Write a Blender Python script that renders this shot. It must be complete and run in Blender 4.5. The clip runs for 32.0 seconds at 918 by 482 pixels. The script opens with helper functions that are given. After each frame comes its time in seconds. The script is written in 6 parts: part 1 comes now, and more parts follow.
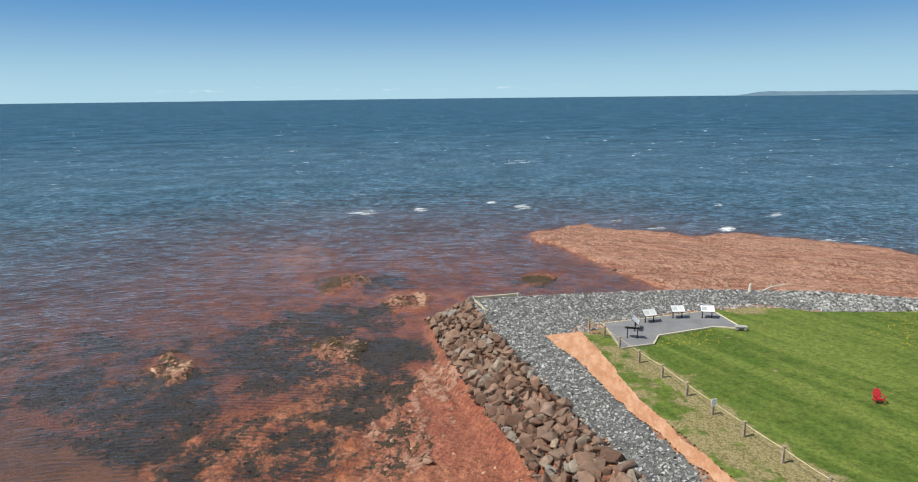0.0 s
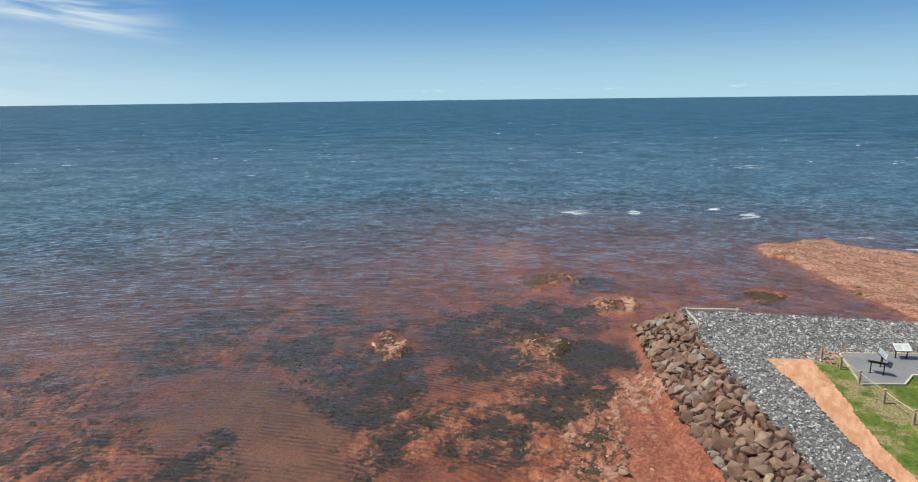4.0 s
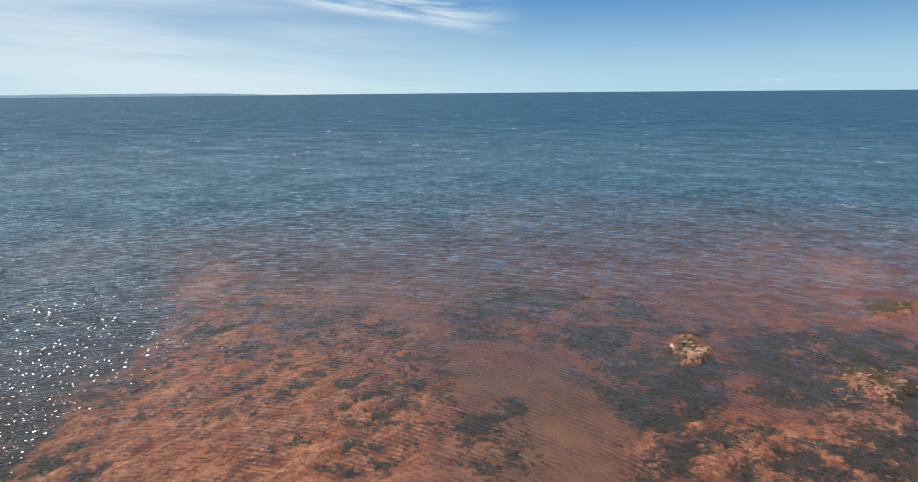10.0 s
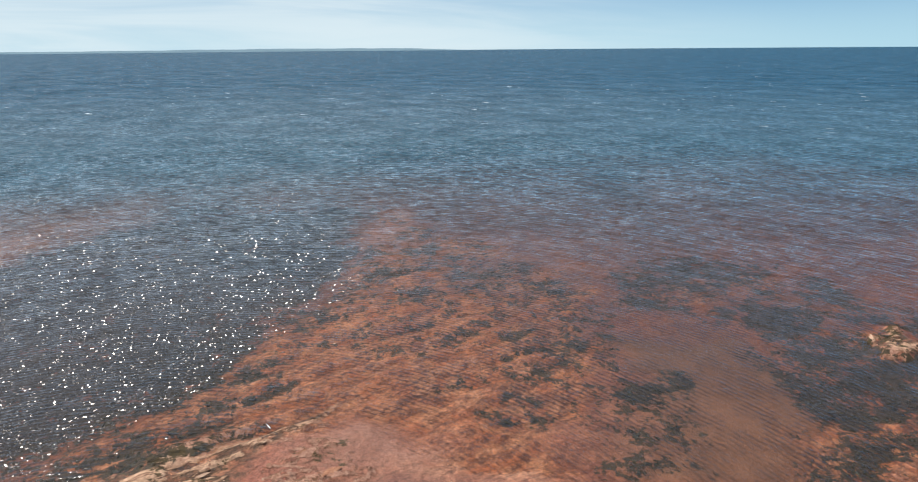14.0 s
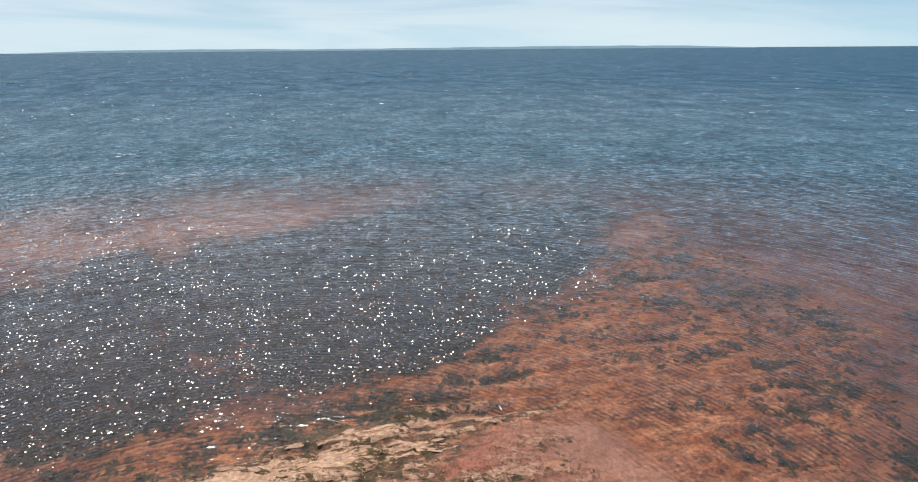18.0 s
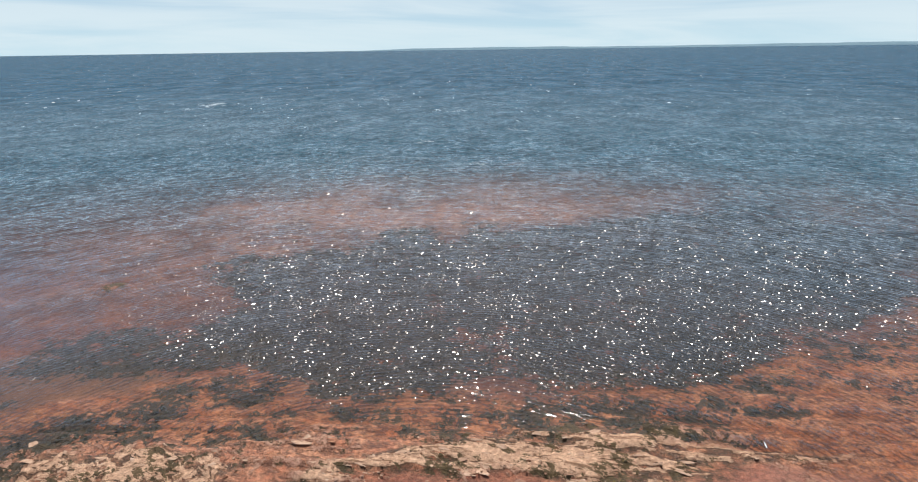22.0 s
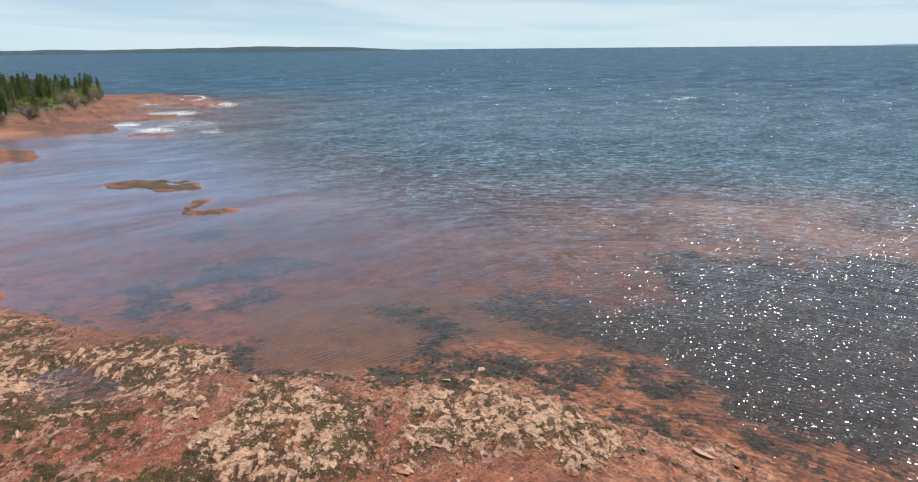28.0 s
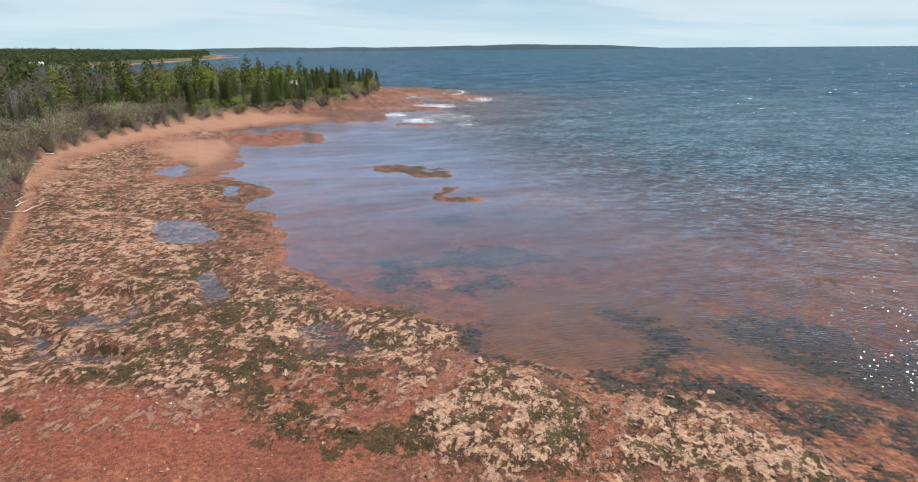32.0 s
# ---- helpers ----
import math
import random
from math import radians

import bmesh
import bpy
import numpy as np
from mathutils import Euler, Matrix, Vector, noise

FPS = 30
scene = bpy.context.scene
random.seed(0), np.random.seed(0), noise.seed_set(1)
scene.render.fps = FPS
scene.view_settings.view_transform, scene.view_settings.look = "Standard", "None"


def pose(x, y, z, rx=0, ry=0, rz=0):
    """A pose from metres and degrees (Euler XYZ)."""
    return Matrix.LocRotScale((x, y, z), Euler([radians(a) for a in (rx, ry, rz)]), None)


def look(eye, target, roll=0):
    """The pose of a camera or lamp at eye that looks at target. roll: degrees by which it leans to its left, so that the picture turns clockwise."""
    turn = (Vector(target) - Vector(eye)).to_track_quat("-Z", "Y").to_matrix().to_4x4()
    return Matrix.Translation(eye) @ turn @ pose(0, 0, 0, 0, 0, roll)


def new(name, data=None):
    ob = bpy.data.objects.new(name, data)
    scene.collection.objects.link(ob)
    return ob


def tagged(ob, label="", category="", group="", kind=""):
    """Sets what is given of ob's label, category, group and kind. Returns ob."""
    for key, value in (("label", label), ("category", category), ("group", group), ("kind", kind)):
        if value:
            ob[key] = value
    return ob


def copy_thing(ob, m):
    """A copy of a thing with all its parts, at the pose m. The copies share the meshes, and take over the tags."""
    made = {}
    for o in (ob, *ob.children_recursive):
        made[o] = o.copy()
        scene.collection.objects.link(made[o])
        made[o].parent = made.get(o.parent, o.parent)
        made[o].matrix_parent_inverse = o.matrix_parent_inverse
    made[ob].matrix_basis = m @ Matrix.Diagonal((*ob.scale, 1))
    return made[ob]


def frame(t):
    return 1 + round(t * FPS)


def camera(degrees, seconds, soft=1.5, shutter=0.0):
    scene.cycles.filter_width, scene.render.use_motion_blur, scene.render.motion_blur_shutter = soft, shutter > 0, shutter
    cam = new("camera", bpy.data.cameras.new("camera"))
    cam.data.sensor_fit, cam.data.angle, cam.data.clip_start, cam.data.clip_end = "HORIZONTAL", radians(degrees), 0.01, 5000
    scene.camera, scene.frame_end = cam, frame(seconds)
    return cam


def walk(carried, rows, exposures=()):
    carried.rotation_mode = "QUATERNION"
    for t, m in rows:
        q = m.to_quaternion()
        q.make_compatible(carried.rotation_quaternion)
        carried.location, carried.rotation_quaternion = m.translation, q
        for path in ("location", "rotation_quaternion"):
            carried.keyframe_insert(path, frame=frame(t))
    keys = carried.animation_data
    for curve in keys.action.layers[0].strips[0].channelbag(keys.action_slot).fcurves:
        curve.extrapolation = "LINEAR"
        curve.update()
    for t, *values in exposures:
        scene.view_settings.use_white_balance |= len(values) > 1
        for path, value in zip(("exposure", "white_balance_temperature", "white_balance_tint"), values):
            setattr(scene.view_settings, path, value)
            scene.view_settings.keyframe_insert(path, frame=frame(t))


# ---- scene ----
# ---------------------------------------------------------------- camera
cam = camera(70.7, 32.0, soft=1.1)
# seconds, turn to the left from +y, tilt, lean: the drone hangs in one place and turns
TURNS = [
    (0.0, -1.08, -12.65, -0.64),
    (0.5, 1.02, -12.62, -0.64),
    (1.0, 3.26, -12.60, -0.64),
    (1.5, 5.46, -12.59, -0.64),
    (2.0, 7.90, -12.58, -0.65),
    (2.5, 10.18, -12.58, -0.65),
    (3.0, 12.74, -12.56, -0.66),
    (3.5, 15.27, -12.55, -0.68),
    (5.5, 25.55, -12.42, -0.73),
    (6.0, 28.10, -12.47, -0.72),
    (6.5, 30.51, -12.42, -0.70),
    (7.0, 32.90, -12.45, -0.68),
    (7.5, 35.00, -12.45, -0.65),
    (8.0, 37.19, -12.44, -0.62),
    (8.5, 39.52, -12.40, -0.60),
    (9.0, 41.82, -12.48, -0.57),
    (9.5, 43.54, -12.69, -0.54),
    (10.0, 45.18, -13.09, -0.52),
    (10.5, 46.83, -13.62, -0.51),
    (11.0, 48.35, -14.26, -0.49),
    (11.5, 50.03, -14.93, -0.48),
    (12.0, 51.67, -15.58, -0.47),
    (12.5, 53.42, -16.19, -0.47),
    (13.0, 55.41, -16.53, -0.47),
    (13.5, 57.92, -16.68, -0.46),
    (14.0, 60.75, -16.68, -0.46),
    (14.5, 63.97, -16.68, -0.46),
    (16.5, 75.56, -16.68, -0.43),
    (17.0, 78.15, -16.70, -0.44),
    (17.5, 80.84, -16.71, -0.46),
    (18.0, 83.46, -16.72, -0.48),
    (18.5, 86.39, -16.77, -0.51),
    (19.0, 89.40, -16.77, -0.54),
    (19.5, 92.67, -16.78, -0.58),
    (20.0, 95.80, -16.76, -0.62),
    (20.5, 98.98, -16.72, -0.66),
    (21.0, 101.99, -16.71, -0.70),
    (21.5, 105.03, -16.70, -0.73),
    (22.0, 107.93, -16.69, -0.76),
    (22.5, 111.28, -16.67, -0.77),
    (23.0, 114.53, -16.61, -0.76),
    (23.5, 117.81, -16.58, -0.74),
    (24.0, 120.88, -16.60, -0.71),
    (24.5, 124.26, -16.62, -0.67),
    (25.0, 127.73, -16.64, -0.64),
    (25.5, 131.26, -16.60, -0.61),
    (27.5, 144.16, -16.70, -0.57),
    (28.0, 147.28, -16.74, -0.57),
    (28.5, 150.50, -16.75, -0.57),
    (29.0, 153.41, -16.75, -0.57),
    (29.5, 156.18, -16.77, -0.56),
    (30.0, 158.66, -16.73, -0.54),
    (30.5, 161.33, -16.73, -0.53),
    (31.0, 164.00, -16.73, -0.51),
    (31.5, 166.40, -16.73, -0.50),
    (32.0, 168.72, -16.72, -0.49),
]
EYE = (0.0, 0.0, 19.0)
walk(cam, [(t, pose(*EYE, 0, 0, turn) @ pose(0, 0, 0, 90 + tilt) @ pose(0, 0, 0, 0, 0, lean)) for t, turn, tilt, lean in TURNS],
     exposures=[(0, 0.0), (9, 0.0), (13, 0.05), (32, 0.03)])

# ---------------------------------------------------------------- sky and sun
SUN_TURN, SUN_UP = 107.0, 55.0
sun_way = Vector((-math.sin(radians(SUN_TURN)) * math.cos(radians(SUN_UP)), math.cos(radians(SUN_TURN)) * math.cos(radians(SUN_UP)), math.sin(radians(SUN_UP))))
sun = new("sun", bpy.data.lights.new("sun", "SUN"))
sun.data.energy, sun.data.angle, sun.data.color = 4.6, radians(0.53), (1.0, 0.95, 0.87)
sun.matrix_world = look(sun_way * 50, (0, 0, 0))


class Tree:
    """A node tree with short calls."""

    def __init__(self, owner):
        owner.use_nodes = True
        self.t = owner.node_tree
        self.t.nodes.clear()

    def node(self, kind, **ins):
        nd = self.t.nodes.new(kind)
        for k, v in ins.items():
            key = int(k[1:]) if k[0] == "i" and k[1:].isdigit() else k.replace("_", " ")
            self.put(nd.inputs[key], v)
        return nd

    def n(self, kind, out=0, **ins):
        nd = self.node(kind, **ins)
        return nd.outputs[out] if len(nd.outputs) else nd

    def put(self, sock, v):
        if isinstance(v, bpy.types.NodeSocket):
            self.t.links.new(v, sock)
        elif sock.type == "RGBA" and len(v) == 3:
            sock.default_value = (*v, 1)
        else:
            sock.default_value = v

    def math(self, op, a, b=0.0, clamp=False):
        nd = self.node("ShaderNodeMath", i0=a, i1=b)
        nd.operation, nd.use_clamp = op, clamp
        return nd.outputs[0]

    def mix(self, f, a, b):
        nd = self.t.nodes.new("ShaderNodeMix")
        nd.data_type = "RGBA"
        for i, v in ((0, f), (6, a), (7, b)):
            self.put(nd.inputs[i], v)
        return nd.outputs[2]

    def ramp(self, v, lo, hi, a=0.0, b=1.0):
        nd = self.node("ShaderNodeMapRange", i0=v, i1=lo, i2=hi, i3=a, i4=b)
        nd.interpolation_type = "SMOOTHSTEP"
        return nd.outputs[0]

    def noise(self, vec, scale, detail=4.0, rough=0.55, warp=0.0, out=0):
        nd = self.t.nodes.new("ShaderNodeTexNoise")
        self.put(nd.inputs["Vector"], vec)
        for k, v in (("Scale", scale), ("Detail", detail), ("Roughness", rough), ("Distortion", warp)):
            self.put(nd.inputs[k], v)
        return nd.outputs[out]

    def scaled(self, vec, s, turn=0.0):
        """Coordinates turned by so many degrees, then stretched."""
        for angle, scale in ((turn, (1, 1, 1)), (0.0, s)):
            nd = self.t.nodes.new("ShaderNodeMapping")
            self.put(nd.inputs["Vector"], vec)
            nd.inputs["Scale"].default_value, nd.inputs["Rotation"].default_value[2] = scale, radians(angle)
            vec = nd.outputs[0]
        return vec

    def attr(self, name):
        nd = self.node("ShaderNodeAttribute")
        nd.attribute_name = name
        return nd.outputs[2]

    def place(self):
        return self.n("ShaderNodeNewGeometry", 0)

    def bump(self, height, strength=0.5, dist=0.05):
        return self.n("ShaderNodeBump", Strength=strength, Distance=dist, Height=height)


world = bpy.data.worlds.new("sky")
scene.world = world
w = Tree(world)
sky_node = w.node("ShaderNodeTexSky")
sky_node.sky_type, sky_node.sun_disc, sky_node.sun_elevation, sky_node.sun_rotation = "NISHITA", False, radians(SUN_UP), radians(360 - SUN_TURN)
sky_node.altitude, sky_node.air_density, sky_node.dust_density, sky_node.ozone_density = 20, 1.0, 0.4, 2.0
sky = sky_node.outputs[0]
# thin high cloud: a veil towards the sun's side and one feathered streak
way = w.n("ShaderNodeTexCoord", 0)
axes = w.node("ShaderNodeSeparateXYZ", i0=way)
sx, sy, up_ = axes.outputs
turnw = w.math("ADD", w.math("ARCTAN2", sy, sx), radians(-90))       # turn to the left from +y, radians
turnw = w.math("ADD", turnw, w.math("MULTIPLY", w.math("LESS_THAN", turnw, radians(-120)), radians(360)))
rise_ = w.math("ARCSINE", up_)
arc = w.n("ShaderNodeCombineXYZ", i0=w.math("MULTIPLY", turnw, 2.6), i1=w.math("MULTIPLY", w.math("SUBTRACT", rise_, w.math("MULTIPLY", turnw, 0.03)), 26.0))
streaks = w.noise(arc, 1.0, 5, 0.55, 0.5)
# the veil stands over the turns from about 45 to 210 degrees
veil_side = w.math("MULTIPLY", w.ramp(w.math("ADD", turnw, w.math("MULTIPLY", rise_, -1.6)), radians(26), radians(68)), w.ramp(turnw, radians(250), radians(190)))
veil_low = w.ramp(up_, 0.42, 0.03)
veil = w.math("MULTIPLY", w.math("MULTIPLY", veil_side, veil_low), w.ramp(streaks, 0.30, 0.66, 0.45, 1.0))
# feather, at a turn of about 50 degrees and 5 to 9 degrees up
fa = w.math("SUBTRACT", turnw, radians(51.0))
fb = w.math("SUBTRACT", w.math("SUBTRACT", rise_, radians(6.6)), w.math("MULTIPLY", fa, 0.15))
fv = w.n("ShaderNodeCombineXYZ", i0=w.math("MULTIPLY", fa, 4.5), i1=w.math("MULTIPLY", w.math("SUBTRACT", fb, w.math("MULTIPLY", w.math("MULTIPLY", fa, fa), 0.35)), 42.0))
fshape = w.noise(fv, 1.0, 5, 0.58, 0.7)
fmask = w.math("MULTIPLY", w.ramp(w.math("ABSOLUTE", fa), radians(12.5), radians(4)), w.math("MULTIPLY", w.ramp(fb, radians(-1.1), radians(-0.1)), w.ramp(fb, radians(3.5), radians(0.6))))
feather = w.math("MULTIPLY", fmask, w.ramp(fshape, 0.36, 0.62))
# a row of small fair-weather clouds low over the sea
row_n = w.noise(w.n("ShaderNodeCombineXYZ", i0=w.math("MULTIPLY", turnw, 26.0), i1=w.math("MULTIPLY", up_, 150.0)), 1.0, 4, 0.6)
row = w.math("MULTIPLY", w.math("MULTIPLY", w.ramp(w.math("ABSOLUTE", w.math("SUBTRACT", up_, 0.011)), 0.006, 0.001), w.ramp(row_n, 0.56, 0.72)),
             w.math("MULTIPLY", w.ramp(turnw, radians(-20), radians(-5)), w.ramp(turnw, radians(27), radians(18))))
cloud = w.math("ADD", w.math("ADD", w.math("MULTIPLY", veil, 0.76), w.math("MULTIPLY", feather, 0.70)), w.math("MULTIPLY", row, 0.6), clamp=True)
SKY = 0.105
low = w.mix(w.ramp(up_, -0.01, 0.15), tuple(v / SKY for v in (0.44, 0.68, 0.80)), tuple(v / SKY for v in (0.105, 0.30, 0.60)))
air = w.mix(w.ramp(up_, 0.12, 0.42), low, sky)
# higher up, unseen, thin cloud is added over most sky to grey the reflections
air = w.mix(w.math("MULTIPLY", w.ramp(up_, 0.13, 0.32), 0.62), air, tuple(v / SKY for v in (0.31, 0.35, 0.40)))
back = w.n("ShaderNodeBackground", Color=w.mix(cloud, air, tuple(v / SKY for v in (0.76, 0.86, 0.90))), Strength=SKY)
w.n("ShaderNodeOutputWorld", Surface=back)

# ---------------------------------------------------------------- materials


def surface(name, build):
    m = bpy.data.materials.new(name)
    t = Tree(m)
    out = build(t)
    t.n("ShaderNodeOutputMaterial", Surface=out)
    return m


def principled(t, color, rough=0.8, normal=None, spec=0.3, **more):
    ins = {"Base_Color": color, "Roughness": rough, "Specular_IOR_Level": spec, **more}
    if normal is not None:
        ins["Normal"] = normal
    return t.n("ShaderNodeBsdfPrincipled", **ins)


def plain(name, a, b, scale=3.0, rough=0.8, bump=0.4, dist=0.03, spec=0.3, fine=8.0):
    """Two tones of one stuff, mixed by coarse and fine grain, a little different on each object."""
    def build(t):
        p = t.n("ShaderNodeTexCoord", 3)
        own = t.n("ShaderNodeObjectInfo", 5)
        coarse, grain = t.noise(p, scale, 3), t.noise(p, scale * fine, 5, 0.65)
        f = t.math("ADD", t.math("MULTIPLY", coarse, 0.55), t.math("MULTIPLY", grain, 0.45))
        c = t.mix(t.ramp(f, 0.32, 0.68), a, b)
        hsv = t.n("ShaderNodeHueSaturation", Color=c, Value=t.math("ADD", t.math("MULTIPLY", own, 0.5), 0.75))
        return principled(t, hsv, rough, t.bump(grain, bump, dist), spec)
    return surface(name, build)


def ground_stuff(t):
    p = t.place()
    n_big, n_mid, n_fine = t.noise(p, 0.14, 4, 0.6), t.noise(p, 0.7, 5, 0.62, 0.4), t.noise(p, 3.2, 5, 0.7, 0.3)
    grain = t.noise(p, 14.0, 4, 0.7)
    # bed: red sandstone silt with orange and darker drifts
    c = t.mix(t.ramp(n_mid, 0.35, 0.65), (0.200, 0.063, 0.039), (0.385, 0.138, 0.073))
    c = t.mix(t.math("MULTIPLY", t.ramp(n_fine, 0.40, 0.66), 0.55), c, (0.37, 0.165, 0.100))
    c = t.mix(t.math("MULTIPLY", t.ramp(grain, 0.45, 0.75), 0.35), c, (0.085, 0.032, 0.022))
    c = t.mix(t.math("MULTIPLY", t.ramp(n_big, 0.46, 0.62), 0.45), c, (0.135, 0.058, 0.042))
    c = t.mix(t.math("MULTIPLY", t.attr("mud"), 0.8), c, t.mix(n_mid, (0.240, 0.066, 0.042), (0.345, 0.108, 0.066)))
    c = t.mix(t.math("MULTIPLY", t.attr("sand"), 0.85), c, t.mix(t.attr("wet"), t.mix(n_mid, (0.38, 0.198, 0.126), (0.47, 0.262, 0.176)), t.mix(n_mid, (0.205, 0.105, 0.062), (0.255, 0.132, 0.080))))
    c = t.mix(t.math("MULTIPLY", t.attr("shoal"), 0.65), c, t.mix(t.ramp(n_mid, 0.38, 0.62), (0.36, 0.185, 0.145), (0.58, 0.335, 0.255)))
    reef_bed = t.noise(t.scaled(p, (0.22, 1.5, 1.0), 25), 1.2, 7, 0.70, 0.5)
    c = t.mix(t.math("MULTIPLY", t.attr("reef"), 0.9), c, t.mix(t.ramp(reef_bed, 0.38, 0.60), (0.26, 0.105, 0.068), t.mix(n_mid, (0.44, 0.225, 0.140), (0.56, 0.345, 0.240))))
    # bare rock in thin beds, orange with darker partings
    bedn = t.noise(t.scaled(p, (1.0, 0.50, 1.0), -10), 2.3, 8, 0.74, 0.6)
    rock_c = t.mix(t.ramp(bedn, 0.40, 0.58), (0.165, 0.064, 0.034), t.mix(t.ramp(n_mid, 0.35, 0.65), (0.45, 0.160, 0.080), (0.60, 0.290, 0.165)))
    c = t.mix(t.math("MULTIPLY", t.attr("rock"), 0.88), c, rock_c)
    # pale slabs: ragged plates split along the bedding
    chipn = t.mix(t.math("MAXIMUM", t.attr("ledge"), t.attr("reef")), t.noise(t.scaled(p, (1.35, 0.8, 1.0), 22), 1.45, 9, 0.66, 0.4), t.noise(t.scaled(p, (1.5, 0.32, 1.0), -9), 1.6, 8, 0.70, 0.5))
    pale = t.ramp(t.math("ADD", t.attr("plate"), t.math("MULTIPLY", t.math("SUBTRACT", chipn, 0.5), 1.7)), -0.01, 0.05)
    bleach = t.ramp(t.attr("pale"), 0.25, 0.85)
    c = t.mix(pale, c, t.mix(bleach, t.mix(t.ramp(n_fine, 0.3, 0.7), (0.30, 0.140, 0.095), (0.50, 0.285, 0.200)), t.mix(t.ramp(n_fine, 0.3, 0.7), (0.40, 0.225, 0.142), (0.70, 0.450, 0.300))))
    # crevices beside the plates: dark weed, with their shade put into the colour
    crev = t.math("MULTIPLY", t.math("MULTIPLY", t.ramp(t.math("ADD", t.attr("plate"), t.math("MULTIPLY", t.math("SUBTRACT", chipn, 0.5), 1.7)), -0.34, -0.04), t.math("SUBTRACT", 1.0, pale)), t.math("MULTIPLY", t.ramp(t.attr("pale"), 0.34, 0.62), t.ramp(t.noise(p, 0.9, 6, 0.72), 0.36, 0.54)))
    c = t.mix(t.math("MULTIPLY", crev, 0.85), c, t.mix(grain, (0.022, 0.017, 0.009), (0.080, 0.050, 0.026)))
    part_n = t.noise(t.scaled(p, (1.0, 0.26, 1.0), -8), 3.0, 6, 0.7, 0.6)
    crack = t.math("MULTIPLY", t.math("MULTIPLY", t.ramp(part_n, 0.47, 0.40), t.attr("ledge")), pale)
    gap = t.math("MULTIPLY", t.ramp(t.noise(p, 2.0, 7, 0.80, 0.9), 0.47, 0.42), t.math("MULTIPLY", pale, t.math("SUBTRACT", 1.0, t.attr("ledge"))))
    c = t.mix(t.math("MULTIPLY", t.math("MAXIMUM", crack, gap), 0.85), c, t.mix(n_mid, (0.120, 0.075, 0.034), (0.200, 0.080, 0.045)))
    # dark weed on the bed, olive rockweed where the bed dries out
    tuft = t.math("MULTIPLY", t.math("SUBTRACT", t.noise(p, 2.4, 8, 0.76, 0.3), 0.5), 3.6)
    weed = t.ramp(t.math("ADD", tuft, t.attr("weed")), -0.02, 0.12)
    c = t.mix(t.math("MULTIPLY", weed, 0.93), c, t.mix(grain, (0.018, 0.016, 0.010), (0.060, 0.050, 0.024)))
    ol = t.math("MULTIPLY", t.math("SUBTRACT", t.noise(t.scaled(p, (1.3, 0.75, 1.0), 22), 1.9, 8, 0.74, 0.5), 0.5), 2.8)
    olive = t.ramp(t.math("ADD", ol, t.attr("olive")), 0.0, 0.07)
    c = t.mix(t.math("MULTIPLY", olive, 0.92), c, t.mix(grain, (0.024, 0.018, 0.008), (0.115, 0.076, 0.024)))
    # land: loam and dry litter under the wood, dry sand of the upper beach
    c = t.mix(t.attr("dry"), c, t.mix(n_fine, (0.38, 0.185, 0.100), (0.54, 0.310, 0.185)))
    c = t.mix(t.attr("loam"), c, t.mix(n_fine, (0.090, 0.075, 0.044), (0.20, 0.165, 0.105)))
    # bluff soil and tip beds, dark red, the undercut's shade put into the colour
    c = t.mix(t.attr("bluff"), c, t.mix(n_fine, (0.060, 0.030, 0.022), (0.17, 0.085, 0.058)))
    speck = t.noise(p, 4.0, 7, 0.84, 0.5)
    c = t.n("ShaderNodeHueSaturation", Color=c, Value=t.math("ADD", 1.0, t.math("MULTIPLY", t.ramp(speck, 0.30, 0.70, -0.62, 0.62), t.math("SUBTRACT", 1.0, t.math("MULTIPLY", t.math("MAXIMUM", t.math("MINIMUM", t.attr("sand"), 1.0), pale), 0.62)))))
    wet = t.attr("wet")
    c = t.n("ShaderNodeHueSaturation", Color=c, Saturation=t.math("ADD", 1.0, t.math("MULTIPLY", t.attr("sunk"), 0.10)))
    h = t.math("ADD", t.math("MULTIPLY", n_fine, 0.6), t.math("ADD", t.math("MULTIPLY", pale, 0.5), t.math("MULTIPLY", grain, 0.35)))
    rough = t.math("SUBTRACT", 0.88, t.math("MULTIPLY", t.math("MULTIPLY", wet, t.math("SUBTRACT", 1.0, pale)), 0.42))
    return principled(t, c, rough, t.bump(h, 1.0, 0.2), 0.35)


